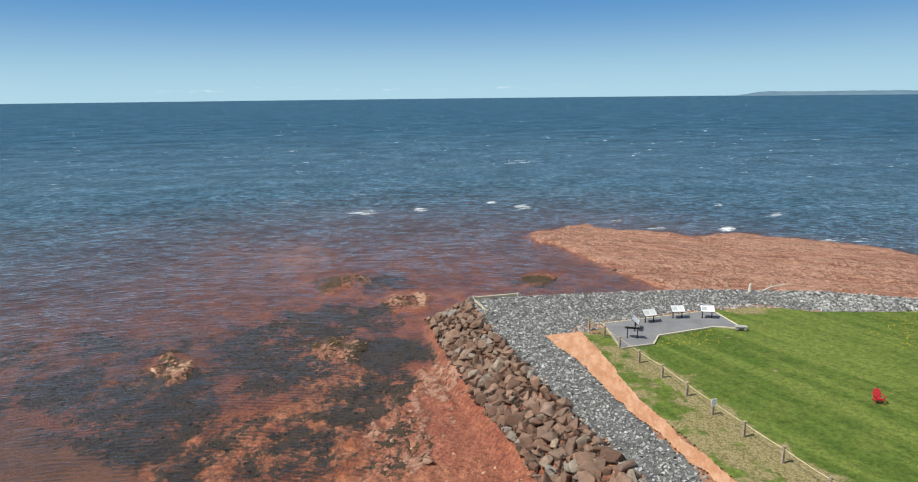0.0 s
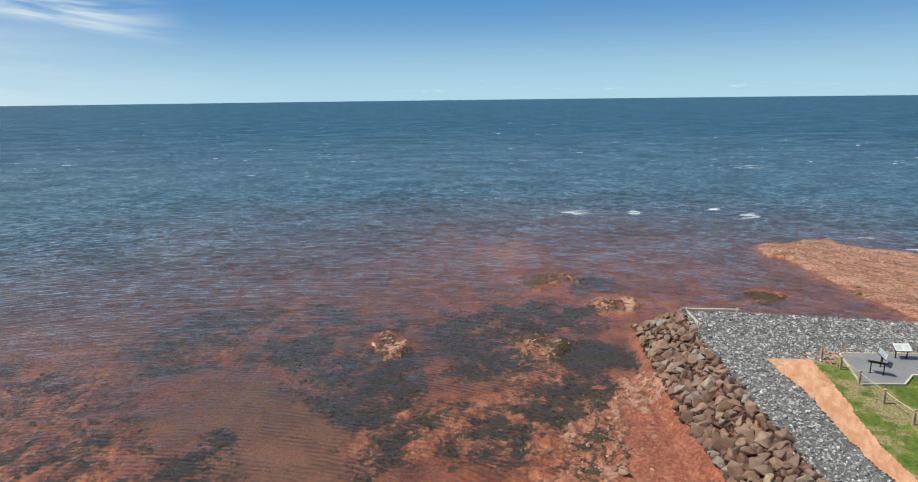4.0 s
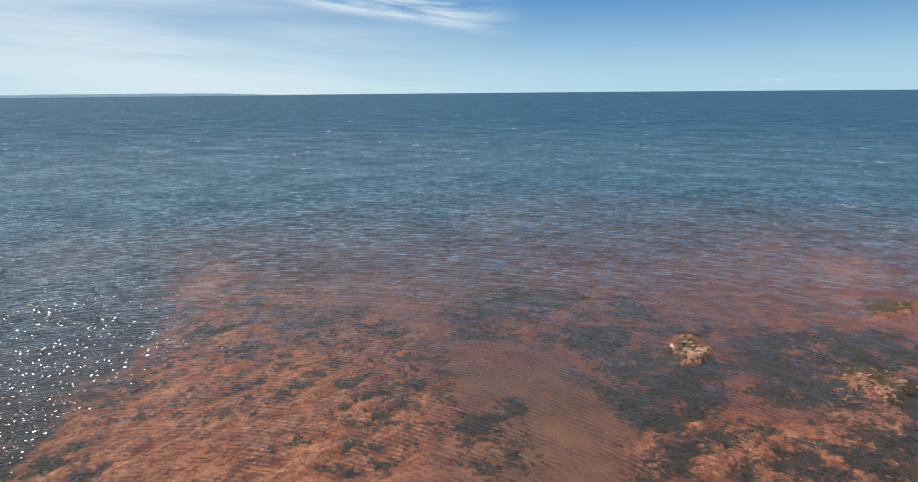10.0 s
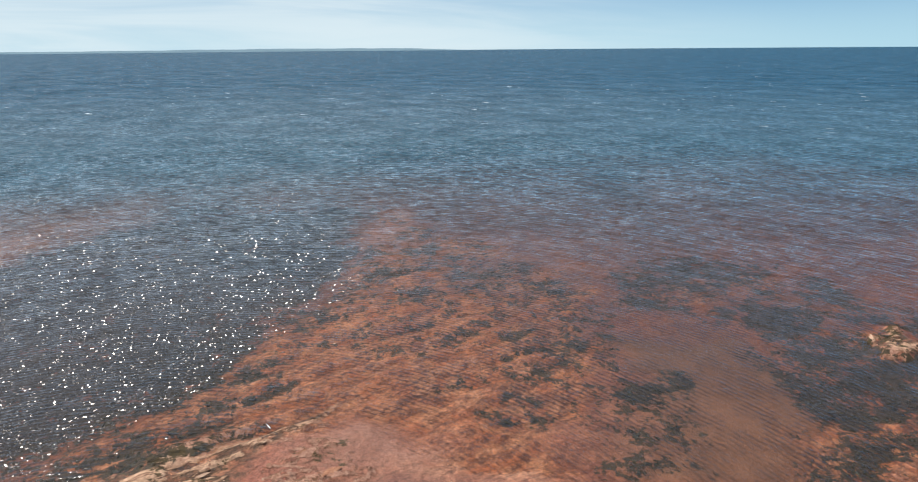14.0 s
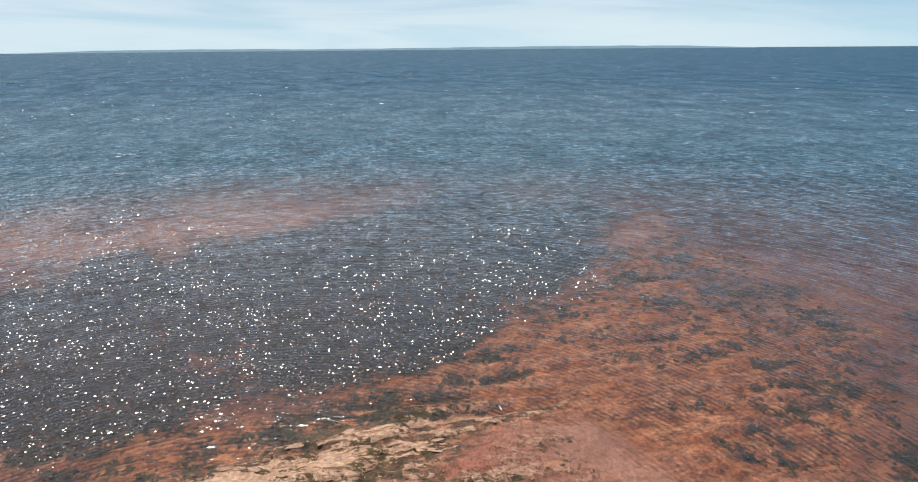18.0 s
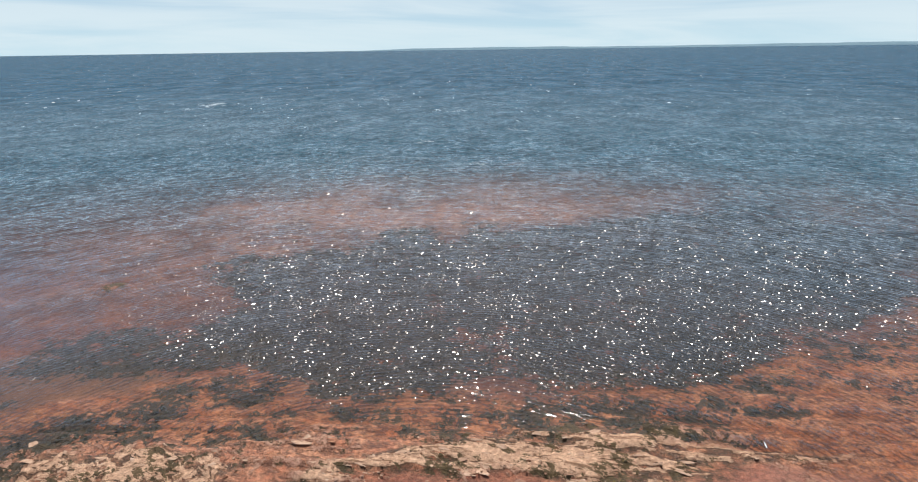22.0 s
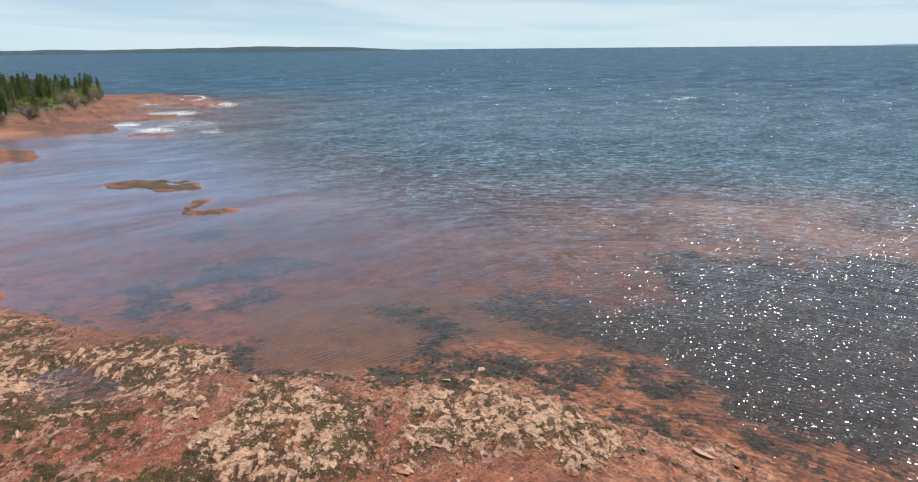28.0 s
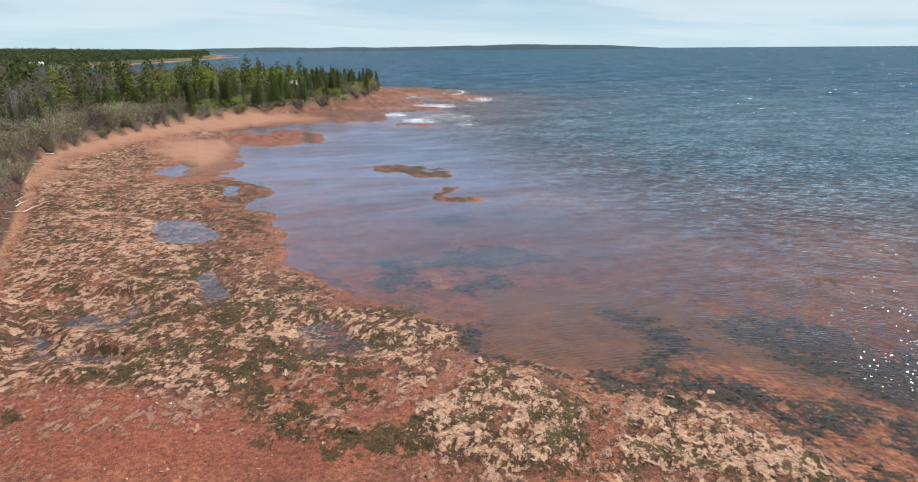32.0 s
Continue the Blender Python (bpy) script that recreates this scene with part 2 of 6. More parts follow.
def water_stuff(t):
    p = t.place()
    deep, foam, silt = t.attr("depth"), t.attr("foam"), t.attr("silt")
    # wind ripples in two trains, a longer chop and far whitecaps
    train = t.node("ShaderNodeTexWave", Vector=t.n("ShaderNodeVectorMath", i0=p, i1=(17.0, 8.0, 0.0)), Scale=0.80, Distortion=4.5, Detail=3.0, Detail_Scale=0.9, Detail_Roughness=0.6)
    train.wave_type, train.rings_direction = "RINGS", "Z"
    patch = t.ramp(t.noise(p, 0.45, 4, 0.65), 0.32, 0.68, 0.25, 1.0)
    r1 = t.math("MULTIPLY", train.outputs[1], patch)
    r2 = t.noise(t.scaled(p, (0.45, 1.6, 1.0), -8), 1.1, 3, 0.6, 0.3)
    fine = t.noise(t.scaled(p, (1.8, 0.8, 1.0), 12), 2.6, 3, 0.6, 0.3)
    chop = t.noise(t.scaled(p, (0.35, 1.0, 1.0), -12), 0.17, 5, 0.65, 0.3)
    lump = t.ramp(t.noise(p, 0.03, 3), 0.35, 0.65)
    calm = t.math("SUBTRACT", 1.0, t.math("MULTIPLY", t.attr("calm"), 0.92))
    h = t.math("ADD", t.math("ADD", t.math("MULTIPLY", r1, 0.06), t.math("MULTIPLY", fine, 0.20)), t.math("ADD", t.math("MULTIPLY", r2, 0.16), t.math("MULTIPLY", chop, 1.1)))
    h = t.math("MULTIPLY", calm, h)
    nrm = t.bump(h, 1.0, 1.0)
    # small flat wavelets, each with its own slant, that flash where they face the sun
    cell = t.node("ShaderNodeTexVoronoi", Vector=t.n("ShaderNodeVectorMath", i0=p, i1=t.scaled(t.noise(p, 2.5, 3, out=1), (0.5, 0.5, 0.0))), Scale=7.0)
    slant = t.node("ShaderNodeVectorMath", i0=cell.outputs[1], i1=(0.5, 0.5, 0.0))
    slant.operation = "SUBTRACT"
    lean = t.node("ShaderNodeVectorMath", i0=slant.outputs[0], i1=(0.80, 0.80, 0.0))
    lean.operation = "MULTIPLY"
    nrm_g = t.n("ShaderNodeVectorMath", i0=lean.outputs[0], i1=(0.0, 0.0, 1.0))
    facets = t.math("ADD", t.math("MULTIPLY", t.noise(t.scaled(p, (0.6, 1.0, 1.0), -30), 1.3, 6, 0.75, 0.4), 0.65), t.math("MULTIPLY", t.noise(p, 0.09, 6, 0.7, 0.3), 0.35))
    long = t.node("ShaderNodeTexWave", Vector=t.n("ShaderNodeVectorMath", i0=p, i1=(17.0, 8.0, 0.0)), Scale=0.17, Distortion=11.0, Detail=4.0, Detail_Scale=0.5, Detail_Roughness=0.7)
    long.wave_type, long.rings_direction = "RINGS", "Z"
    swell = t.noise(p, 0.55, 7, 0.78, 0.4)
    ruff = t.attr("ruff")                                            # nought close by, one from the outer shallows on
    mid = t.node("ShaderNodeTexWave", Vector=t.n("ShaderNodeVectorMath", i0=p, i1=(17.0, 8.0, 0.0)), Scale=0.40, Distortion=7.0, Detail=4.0, Detail_Scale=0.8, Detail_Roughness=0.65)
    mid.wave_type, mid.rings_direction = "RINGS", "Z"
    crest = t.math("ADD", t.ramp(r1, 0.10, 0.60, -1.0, 1.0), t.math("MULTIPLY", ruff, t.ramp(mid.outputs[1], 0.25, 0.75, -0.7, 0.7)))
    near_ = t.math("MULTIPLY", calm, t.ramp(t.attr("rough"), 0.05, 0.25, 1.0, 0.0))
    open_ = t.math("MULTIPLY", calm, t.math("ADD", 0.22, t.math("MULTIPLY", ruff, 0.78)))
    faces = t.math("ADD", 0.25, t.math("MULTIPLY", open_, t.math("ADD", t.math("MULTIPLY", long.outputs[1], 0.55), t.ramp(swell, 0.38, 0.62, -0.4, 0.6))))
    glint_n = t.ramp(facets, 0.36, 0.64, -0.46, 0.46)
    # drawn wave faces brighten and dim the sheen
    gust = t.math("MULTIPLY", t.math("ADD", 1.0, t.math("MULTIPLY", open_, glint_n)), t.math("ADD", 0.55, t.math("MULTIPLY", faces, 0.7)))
    # long streaks of brighter and dimmer sheen, drawn on the bay and outer water
    sheen_streak = t.ramp(t.noise(t.scaled(p, (0.035, 0.10, 1.0), -12), 1.0, 6, 0.68, 0.8), 0.34, 0.66, -0.5, 0.5)
    gust = t.math("MULTIPLY", gust, t.math("ADD", 1.0, t.math("MULTIPLY", sheen_streak, t.math("ADD", t.math("MULTIPLY", t.attr("glass"), 0.5), t.math("MULTIPLY", ruff, 0.3)))))
    sea_n = t.math("MULTIPLY", t.attr("rough"), t.ramp(t.noise(t.scaled(p, (0.5, 1.0, 1.0), -20), 0.06, 9, 0.80), 0.36, 0.64, -0.28, 0.28))
    gust = t.math("MULTIPLY", gust, t.math("ADD", 1.0, sea_n))
    gust = t.math("MULTIPLY", gust, t.math("ADD", 1.0, t.math("MULTIPLY", near_, t.math("MULTIPLY", crest, 0.72))))
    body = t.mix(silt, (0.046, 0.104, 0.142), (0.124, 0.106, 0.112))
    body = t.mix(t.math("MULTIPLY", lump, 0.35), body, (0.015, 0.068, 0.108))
    # the body turns darker and bluer with distance
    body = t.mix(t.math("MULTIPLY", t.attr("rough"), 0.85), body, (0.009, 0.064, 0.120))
    # light and dark of the wave faces is put into the body colour
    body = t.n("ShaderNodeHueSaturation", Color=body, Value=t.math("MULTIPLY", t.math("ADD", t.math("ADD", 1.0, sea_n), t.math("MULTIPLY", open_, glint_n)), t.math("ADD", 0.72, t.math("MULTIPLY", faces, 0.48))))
    clear = t.math("POWER", 2.718, t.math("MULTIPLY", t.math("ADD", 0.40, t.math("MULTIPLY", deep, 0.50)), t.math("MULTIPLY", deep, -1.0)))
    # light and dark lines of the ripples are put into the see-through tint
    under = t.n("ShaderNodeBsdfTransparent", Color=t.mix(t.math("MULTIPLY", t.ramp(r1, 0.25, 0.75), calm), (0.98, 0.97, 0.96), (0.55, 0.55, 0.55)))
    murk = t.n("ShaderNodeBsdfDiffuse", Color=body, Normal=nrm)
    inner = t.n("ShaderNodeMixShader", i0=clear, i1=murk, i2=under)
    fres = t.n("ShaderNodeFresnel", IOR=1.33, Normal=t.bump(h, 0.30, 1.0))
    # in the bay the reflection's blue is put into the sheen's own tint
    sheen = t.n("ShaderNodeBsdfGlossy", Color=t.mix(t.attr("glass"), (1.0, 0.97, 0.98), (0.90, 0.96, 1.12)), Roughness=t.math("ADD", 0.08, t.math("ADD", t.math("MULTIPLY", t.attr("glass"), 0.16), t.math("MULTIPLY", t.attr("rough"), 0.06))), Normal=t.bump(h, 0.25, 1.0))
    flash = t.n("ShaderNodeBsdfGlossy", Color=(1.0, 0.94, 0.88), Roughness=0.24, Normal=nrm_g)
    spark = t.math("MULTIPLY", t.ramp(cell.outputs[0], 0.38, 0.26), t.math("MULTIPLY", t.ramp(t.noise(p, 0.25, 4, 0.7), 0.35, 0.65, 0.03, 0.24), t.ramp(deep, 0.28, 0.45)))
    spark = t.math("MULTIPLY", spark, t.math("MULTIPLY", calm, t.ramp(t.attr("rough"), 0.0, 0.10, 1.0, 0.0)))
    sea = t.n("ShaderNodeMixShader", i0=t.math("MULTIPLY", gust, t.math("MINIMUM", t.math("ADD", t.math("MULTIPLY", fres, 0.85), t.math("MULTIPLY", t.attr("glass"), t.math("ADD", 0.03, t.math("MULTIPLY", fres, 1.35)))), t.math("ADD", t.math("SUBTRACT", t.math("ADD", 0.21, t.math("MULTIPLY", ruff, 0.08)), t.math("MULTIPLY", t.attr("rough"), 0.11)), t.math("MULTIPLY", t.attr("glass"), 0.50)))), i1=inner, i2=sheen)
    sea = t.n("ShaderNodeMixShader", i0=spark, i1=sea, i2=flash)
    caps = t.noise(t.scaled(p, (0.14, 0.45, 1.0), -30), 1.0, 5, 0.6, 0.2)
    caps_f = t.math("MULTIPLY", t.ramp(caps, 0.67, 0.71), t.attr("open"))
    west = t.ramp(t.n("ShaderNodeSeparateXYZ", 0, i0=p), -35, -80)
    fo = t.mix(west, t.noise(t.scaled(p, (0.24, 2.4, 1.0), -8), 1.0, 6, 0.68, 0.4), t.noise(t.scaled(p, (1.6, 0.22, 1.0), 12), 1.0, 6, 0.68, 0.4))
    foam_f = t.ramp(t.math("ADD", fo, t.math("MULTIPLY", foam, 0.27)), 0.735, 0.81)
    white = t.n("ShaderNodeBsdfDiffuse", Color=(0.80, 0.82, 0.83))
    return t.n("ShaderNodeMixShader", i0=t.math("MAXIMUM", foam_f, t.math("MULTIPLY", caps_f, 0.8)), i1=sea, i2=white)


def grass_stuff(t):
    p = t.place()
    mow = t.noise(t.scaled(p, (0.06, 0.75, 1.0), 62), 1.0, 3, 0.5)
    n1, n2 = t.noise(p, 0.9, 5, 0.6), t.noise(p, 9.0, 5, 0.7)
    c = t.mix(t.ramp(mow, 0.35, 0.65), (0.076, 0.128, 0.018), (0.155, 0.206, 0.040))
    c = t.mix(t.math("MULTIPLY", t.ramp(n1, 0.4, 0.7), 0.5), c, (0.175, 0.205, 0.045))
    c = t.mix(t.math("MULTIPLY", t.ramp(n2, 0.45, 0.7), 0.5), c, (0.050, 0.092, 0.013))
    c = t.n("ShaderNodeHueSaturation", Color=c, Value=t.ramp(t.noise(p, 4.0, 6, 0.75), 0.3, 0.7, 0.6, 1.35))
    worn = t.math("MULTIPLY", t.ramp(t.math("ADD", t.noise(p, 0.8, 5, 0.65, 0.5), t.math("MULTIPLY", t.attr("worn"), 0.45)), 0.62, 0.78), 0.85)
    c = t.mix(worn, c, t.mix(t.ramp(n2, 0.3, 0.7), (0.13, 0.105, 0.045), (0.46, 0.37, 0.20)))
    return principled(t, c, 0.9, t.bump(n2, 0.9, 0.05), 0.2)


def path_stuff(t):
    p = t.place()
    n1, n2 = t.noise(t.scaled(p, (1.6, 0.5, 1.0), 14), 1.6, 7, 0.72, 0.3), t.noise(p, 7.0, 6, 0.78)
    c = t.mix(t.ramp(n1, 0.36, 0.64), (0.50, 0.245, 0.130), (0.64, 0.385, 0.240))
    c = t.mix(t.math("MULTIPLY", t.ramp(n2, 0.46, 0.68), 0.30), c, (0.36, 0.160, 0.082))
    return principled(t, c, 0.95, t.bump(n2, 0.6, 0.04), 0.15)


def island_tones(name, tones, scale=2.0, rough=0.85, bump=0.4, thin=0.0):
    """A heap of pieces: each piece takes its own tone."""
    def build(t):
        own = t.n("ShaderNodeNewGeometry", 8)
        r = t.t.nodes.new("ShaderNodeValToRGB")
        r.color_ramp.interpolation = "LINEAR"
        for i, (at, col) in enumerate(tones):
            e = r.color_ramp.elements[i] if i < 2 else r.color_ramp.elements.new(at)
            e.position, e.color = at, (*col, 1)
        t.put(r.inputs[0], own)
        grain = t.noise(t.place(), scale, 4, 0.65)
        c = t.mix(t.math("MULTIPLY", t.ramp(grain, 0.35, 0.7), 0.4), r.outputs[0], tuple(0.55 * v for v in tones[0][1]))
        if thin:
            each = t.n("ShaderNodeObjectInfo", 5)
            c = t.n("ShaderNodeHueSaturation", Color=c, Hue=t.math("ADD", 0.475, t.math("MULTIPLY", each, 0.04)), Value=t.math("ADD", 0.65, t.math("MULTIPLY", each, 0.85)))
        face_ = principled(t, c, rough, t.bump(grain, bump, 0.03), 0.3)
        return t.n("ShaderNodeMixShader", i0=thin, i1=face_, i2=t.n("ShaderNodeBsdfTranslucent", Color=c)) if thin else face_
    return surface(name, build)


def boulder_stuff(t):
    p = t.n("ShaderNodeTexCoord", 3)
    own = t.n("ShaderNodeObjectInfo", 5)
    r = t.t.nodes.new("ShaderNodeValToRGB")
    for i, (at, col) in enumerate(((0.0, (0.150, 0.090, 0.062)), (0.3, (0.260, 0.152, 0.102)), (0.55, (0.235, 0.162, 0.118)), (0.8, (0.350, 0.220, 0.150)), (0.93, (0.27, 0.255, 0.225)), (1.0, (0.40, 0.31, 0.21)))):
        e = r.color_ramp.elements[i] if i < 2 else r.color_ramp.elements.new(at)
        e.position, e.color = at, (*col, 1)
    t.put(r.inputs[0], own)
    n1, n2 = t.noise(p, 1.3, 4, 0.6), t.noise(p, 9.0, 5, 0.7)
    c = t.mix(t.math("MULTIPLY", t.ramp(n1, 0.4, 0.66), 0.5), r.outputs[0], (0.105, 0.070, 0.055))
    c = t.mix(t.math("MULTIPLY", t.ramp(n2, 0.55, 0.75), 0.4), c, (0.38, 0.27, 0.19))
    return principled(t, c, 0.88, t.bump(n2, 0.7, 0.05), 0.3)


GROUND, WATER, GRASS, DIRT = surface("shore bed", ground_stuff), surface("sea water", water_stuff), surface("mown grass", grass_stuff), surface("red dirt", path_stuff)
BOULDER = surface("boulder rock", boulder_stuff)
SHINGLE = island_tones("grey crushed stone", ((0.0, (0.13, 0.133, 0.127)), (0.55, (0.31, 0.315, 0.300)), (1.0, (0.62, 0.62, 0.59))), 5.0)
SLAB = plain("pale sandstone", (0.36, 0.205, 0.135), (0.56, 0.385, 0.275), 1.2, 0.85, 0.6, 0.05)
REDROCK = plain("red sandstone", (0.26, 0.105, 0.06), (0.46, 0.235, 0.14), 1.0, 0.85, 0.6, 0.05)
ASPHALT = plain("fine dark gravel paving", (0.150, 0.152, 0.158), (0.225, 0.227, 0.232), 0.8, 0.9, 0.4, 0.01, fine=25.0)
TIMBER = plain("weathered timber", (0.25, 0.20, 0.14), (0.44, 0.37, 0.27), 4.0, 0.85, 0.4, 0.01)
EDGING = plain("pale timber edging", (0.50, 0.45, 0.32), (0.66, 0.60, 0.45), 4.0, 0.85, 0.4, 0.01)
ROPE = plain("yellowed rope", (0.50, 0.44, 0.25), (0.66, 0.60, 0.40), 9.0, 0.9, 0.3, 0.004)
BLACK = plain("black painted metal", (0.012, 0.012, 0.013), (0.022, 0.022, 0.024), 6.0, 0.45, 0.1, 0.002)
WHITE = plain("white panel face", (0.70, 0.71, 0.70), (0.80, 0.80, 0.78), 3.0, 0.4, 0.05, 0.002)
PRINT = plain("faded print", (0.42, 0.47, 0.50), (0.56, 0.58, 0.58), 5.0, 0.4, 0.05, 0.002)
RED = plain("red plastic board", (0.42, 0.020, 0.030), (0.55, 0.035, 0.05), 3.0, 0.4, 0.1, 0.003)
DRIFT = plain("bleached driftwood", (0.52, 0.45, 0.36), (0.74, 0.68, 0.58), 3.0, 0.85, 0.5, 0.02)
CONCRETE = plain("grey concrete", (0.34, 0.33, 0.31), (0.48, 0.47, 0.44), 3.0, 0.9, 0.4, 0.01)
BARK = plain("grey bark", (0.075, 0.060, 0.048), (0.16, 0.135, 0.11), 3.0, 0.9, 0.6, 0.03)
DEADWOOD = plain("dead grey twigs", (0.34, 0.315, 0.285), (0.58, 0.545, 0.50), 2.0, 0.95, 0.3, 0.02)
SPRUCE = island_tones("spruce needles", ((0.0, (0.075, 0.110, 0.034)), (0.5, (0.130, 0.180, 0.052)), (1.0, (0.24, 0.28, 0.08))), 2.0, thin=0.5)
LEAF = island_tones("fresh spring leaves", ((0.0, (0.17, 0.23, 0.045)), (0.5, (0.29, 0.37, 0.075)), (1.0, (0.46, 0.51, 0.14))), 2.0, thin=0.5)
BUSH = island_tones("budding grey shrub", ((0.0, (0.21, 0.175, 0.130)), (0.6, (0.40, 0.340, 0.255)), (1.0, (0.46, 0.46, 0.18))), 2.0, thin=0.5)
FARWOOD = island_tones("far woods", ((0.0, (0.045, 0.070, 0.032)), (0.4, (0.085, 0.120, 0.050)), (0.8, (0.13, 0.155, 0.06)), (1.0, (0.20, 0.21, 0.10))), 0.05, thin=0.5)
TWIG = island_tones("leafless twigs", ((0.0, (0.17, 0.150, 0.122)), (0.5, (0.30, 0.270, 0.226)), (1.0, (0.46, 0.42, 0.36))), 2.0, thin=0.4)
# haze of distance is put into these three base colours
FARLAND = plain("far hills tinted with haze", (0.085, 0.145, 0.195), (0.12, 0.185, 0.235), 0.01, 0.95, 0.1, 0.5, 0.0)
HAZELAND = plain("pale hills tinted with haze", (0.17, 0.26, 0.32), (0.22, 0.32, 0.38), 0.01, 0.95, 0.1, 0.5, 0.0)
GREENLAND = plain("far wooded coast tinted with haze", (0.070, 0.108, 0.132), (0.095, 0.135, 0.150), 0.02, 0.95, 0.1, 0.5, 0.0)
ROOF = plain("pale metal roof", (0.55, 0.56, 0.56), (0.70, 0.70, 0.69), 1.0, 0.6, 0.1, 0.01)
GLASS = plain("dark window glass", (0.02, 0.025, 0.03), (0.04, 0.045, 0.05), 1.0, 0.1, 0.0, 0.001, 0.5)

# ---------------------------------------------------------------- plan of the shore
# outlines on the ground, metres
FLAT = [(-1.6, 53.7), (-0.2, 44.6), (-3.1, 41.2), (-4.4, 34.9), (-5.0, 29.4), (-13.0, 21.0), (-20.0, 16.0), (-23.7, 11.9), (-28.4, 9.8), (-29.7, 5.4), (-27.5, -1.1), (-27.6, -8.9), (-23.3, -15.3), (-23.6, -23.3), (-19.3, -28.4), (-16.4, -30.6), (-8.7, -36.3), (-8.4, -42.7), (0.8, -51.4), (4.8, -61.2), (6.1, -66.7), (5.5, -72.3), (10.4, -82.5), (7.9, -89.6), (10.8, -99.3), (23.8, -106.2), (22.0, -111.0), (20.1, -147.8), (3.1, -183.0), (-16.4, -229.9), (-30.0, -250.0), (60.0, -330.0), (60.0, -100.0), (25.0, -10.0), (15.0, 25.0), (6.0, 45.0)]
REEF = [(10.5, 89.9), (20.6, 93.8), (34.8, 85.4), (43.5, 86.7), (56.0, 73.7), (130.0, 60.0), (130.0, 40.0), (42.8, 55.3), (22.0, 60.1), (18.6, 66.6)]
CREST = [(1.7, 50.3), (2.0, 49.3), (3.0, 43.3), (4.6, 37.1), (6.0, 31.7), (7.2, 27.5), (8.1, 24.7), (14.0, 8.0), (21.0, -30.0), (29.8, -57.3), (33.0, -68.0), (36.4, -79.0), (40.0, -90.0), (46.0, -106.0), (49.5, -121.0), (47.5, -141.0), (36.0, -174.0), (21.5, -196.0), (9.0, -204.0), (-1.5, -214.0), (-12.0, -245.0), (-20.0, -275.0), (-22.0, -300.0), (10.0, -325.0), (60.0, -345.0), (300.0, -430.0), (420.0, -300.0), (420.0, 60.0), (130.0, 40.0), (37.5, 48.6), (30.9, 50.9), (21.6, 52.2), (11.5, 51.6), (6.5, 51.1)]
PATHLINE = [(7.9, 42.3), (8.9, 37.8), (9.7, 32.2), (10.7, 28.1), (11.7, 24.3), (16.0, 14.0), (24.0, -20.0)]
LAWN = [(9.8, 42.8), (10.9, 41.4), (12.1, 35.1), (13.0, 30.4), (13.8, 26.2), (14.1, 24.2), (20.0, 14.0), (28.0, -20.0), (90.0, -20.0), (90.0, 45.0), (35.3, 45.5), (28.0, 45.9), (23.8, 47.3), (20.3, 46.6)]
PLAZA = [(11.1, 43.8), (14.3, 44.7), (20.0, 46.2), (20.6, 42.3), (18.8, 42.8), (14.3, 41.3), (13.5, 39.8), (11.2, 39.2)]
FENCE = [(10.0, 42.8), (10.6, 41.4), (11.1, 39.3), (11.7, 37.0), (12.4, 34.8), (12.9, 32.4), (13.5, 30.3), (14.1, 28.0), (14.8, 25.7)]

SPOTS = {}


def spot(layer, x, y, a, b, turn, s):
    """One patch of a layer: an ellipse of half axes a and b, turned, and how strong it is."""
    SPOTS.setdefault(layer, []).append((x, y, a, b, radians(turn), s))


ZONES = {}


def zone(layer, s, *outline):
    """One patch of a layer with an outline of its own, and how strong it is."""
    ZONES.setdefault(layer, []).append((outline, s))


zone("rock", 1, (-32.1, -3.1), (-33.5, -0.9), (-35.8, 3.6), (-41.0, 9.2), (-51.0, 16.9), (-63.9, 23.5), (-79.9, 29.7), (-74.2, 32.2), (-61.1, 31.9), (-48.8, 35.0), (-37.5, 34.7), (-28.2, 27.3), (-25.7, 22.8), (-24.5, 17.7), (-19.8, 16.0))
zone("rock", 1, (-25.7, -21.1), (-28.2, -16.9), (-29.6, -11.5), (-32.1, -8.4), (-34.6, -2.7), (-36.6, 4.6), (-43.3, 9.6), (-50.9, 17.6), (-45.4, 27.9), (-41.0, 32.4), (-24.7, 21.0))
zone("rock", 1, (-11.1, -31.7), (-13.4, -31.5), (-18.6, -32.3), (-22.7, -31.9), (-28.6, -27.2), (-30.9, -22.3), (-31.8, -14.4), (-33.2, -7.8), (-34.2, -1.8), (-34.8, 5.1), (-32.0, 5.0))
zone("rock", 0.9, (-14.7, 26.3), (-15.7, 29.3), (-15.0, 32.9), (-12.2, 34.4), (-10.6, 38.5), (-8.0, 42.3), (-5.0, 42.9), (-2.9, 42.0), (-2.3, 37.0))
zone("rock", 0.8, (-13.3, 44.6), (-11.5, 47.5), (-9.8, 50.2), (-5.9, 48.4), (-5.4, 43.5), (-8.5, 41.8))
zone("rock", 0.7, (-40.6, 37.9), (-42.6, 45.5), (-38.6, 48.8), (-32.6, 44.6), (-32.4, 37.2), (-35.3, 34.8))
zone("rock", 0.7, (-24.1, 45.1), (-22.4, 50.2), (-19.3, 46.7), (-18.9, 42.5), (-21.7, 41.6))
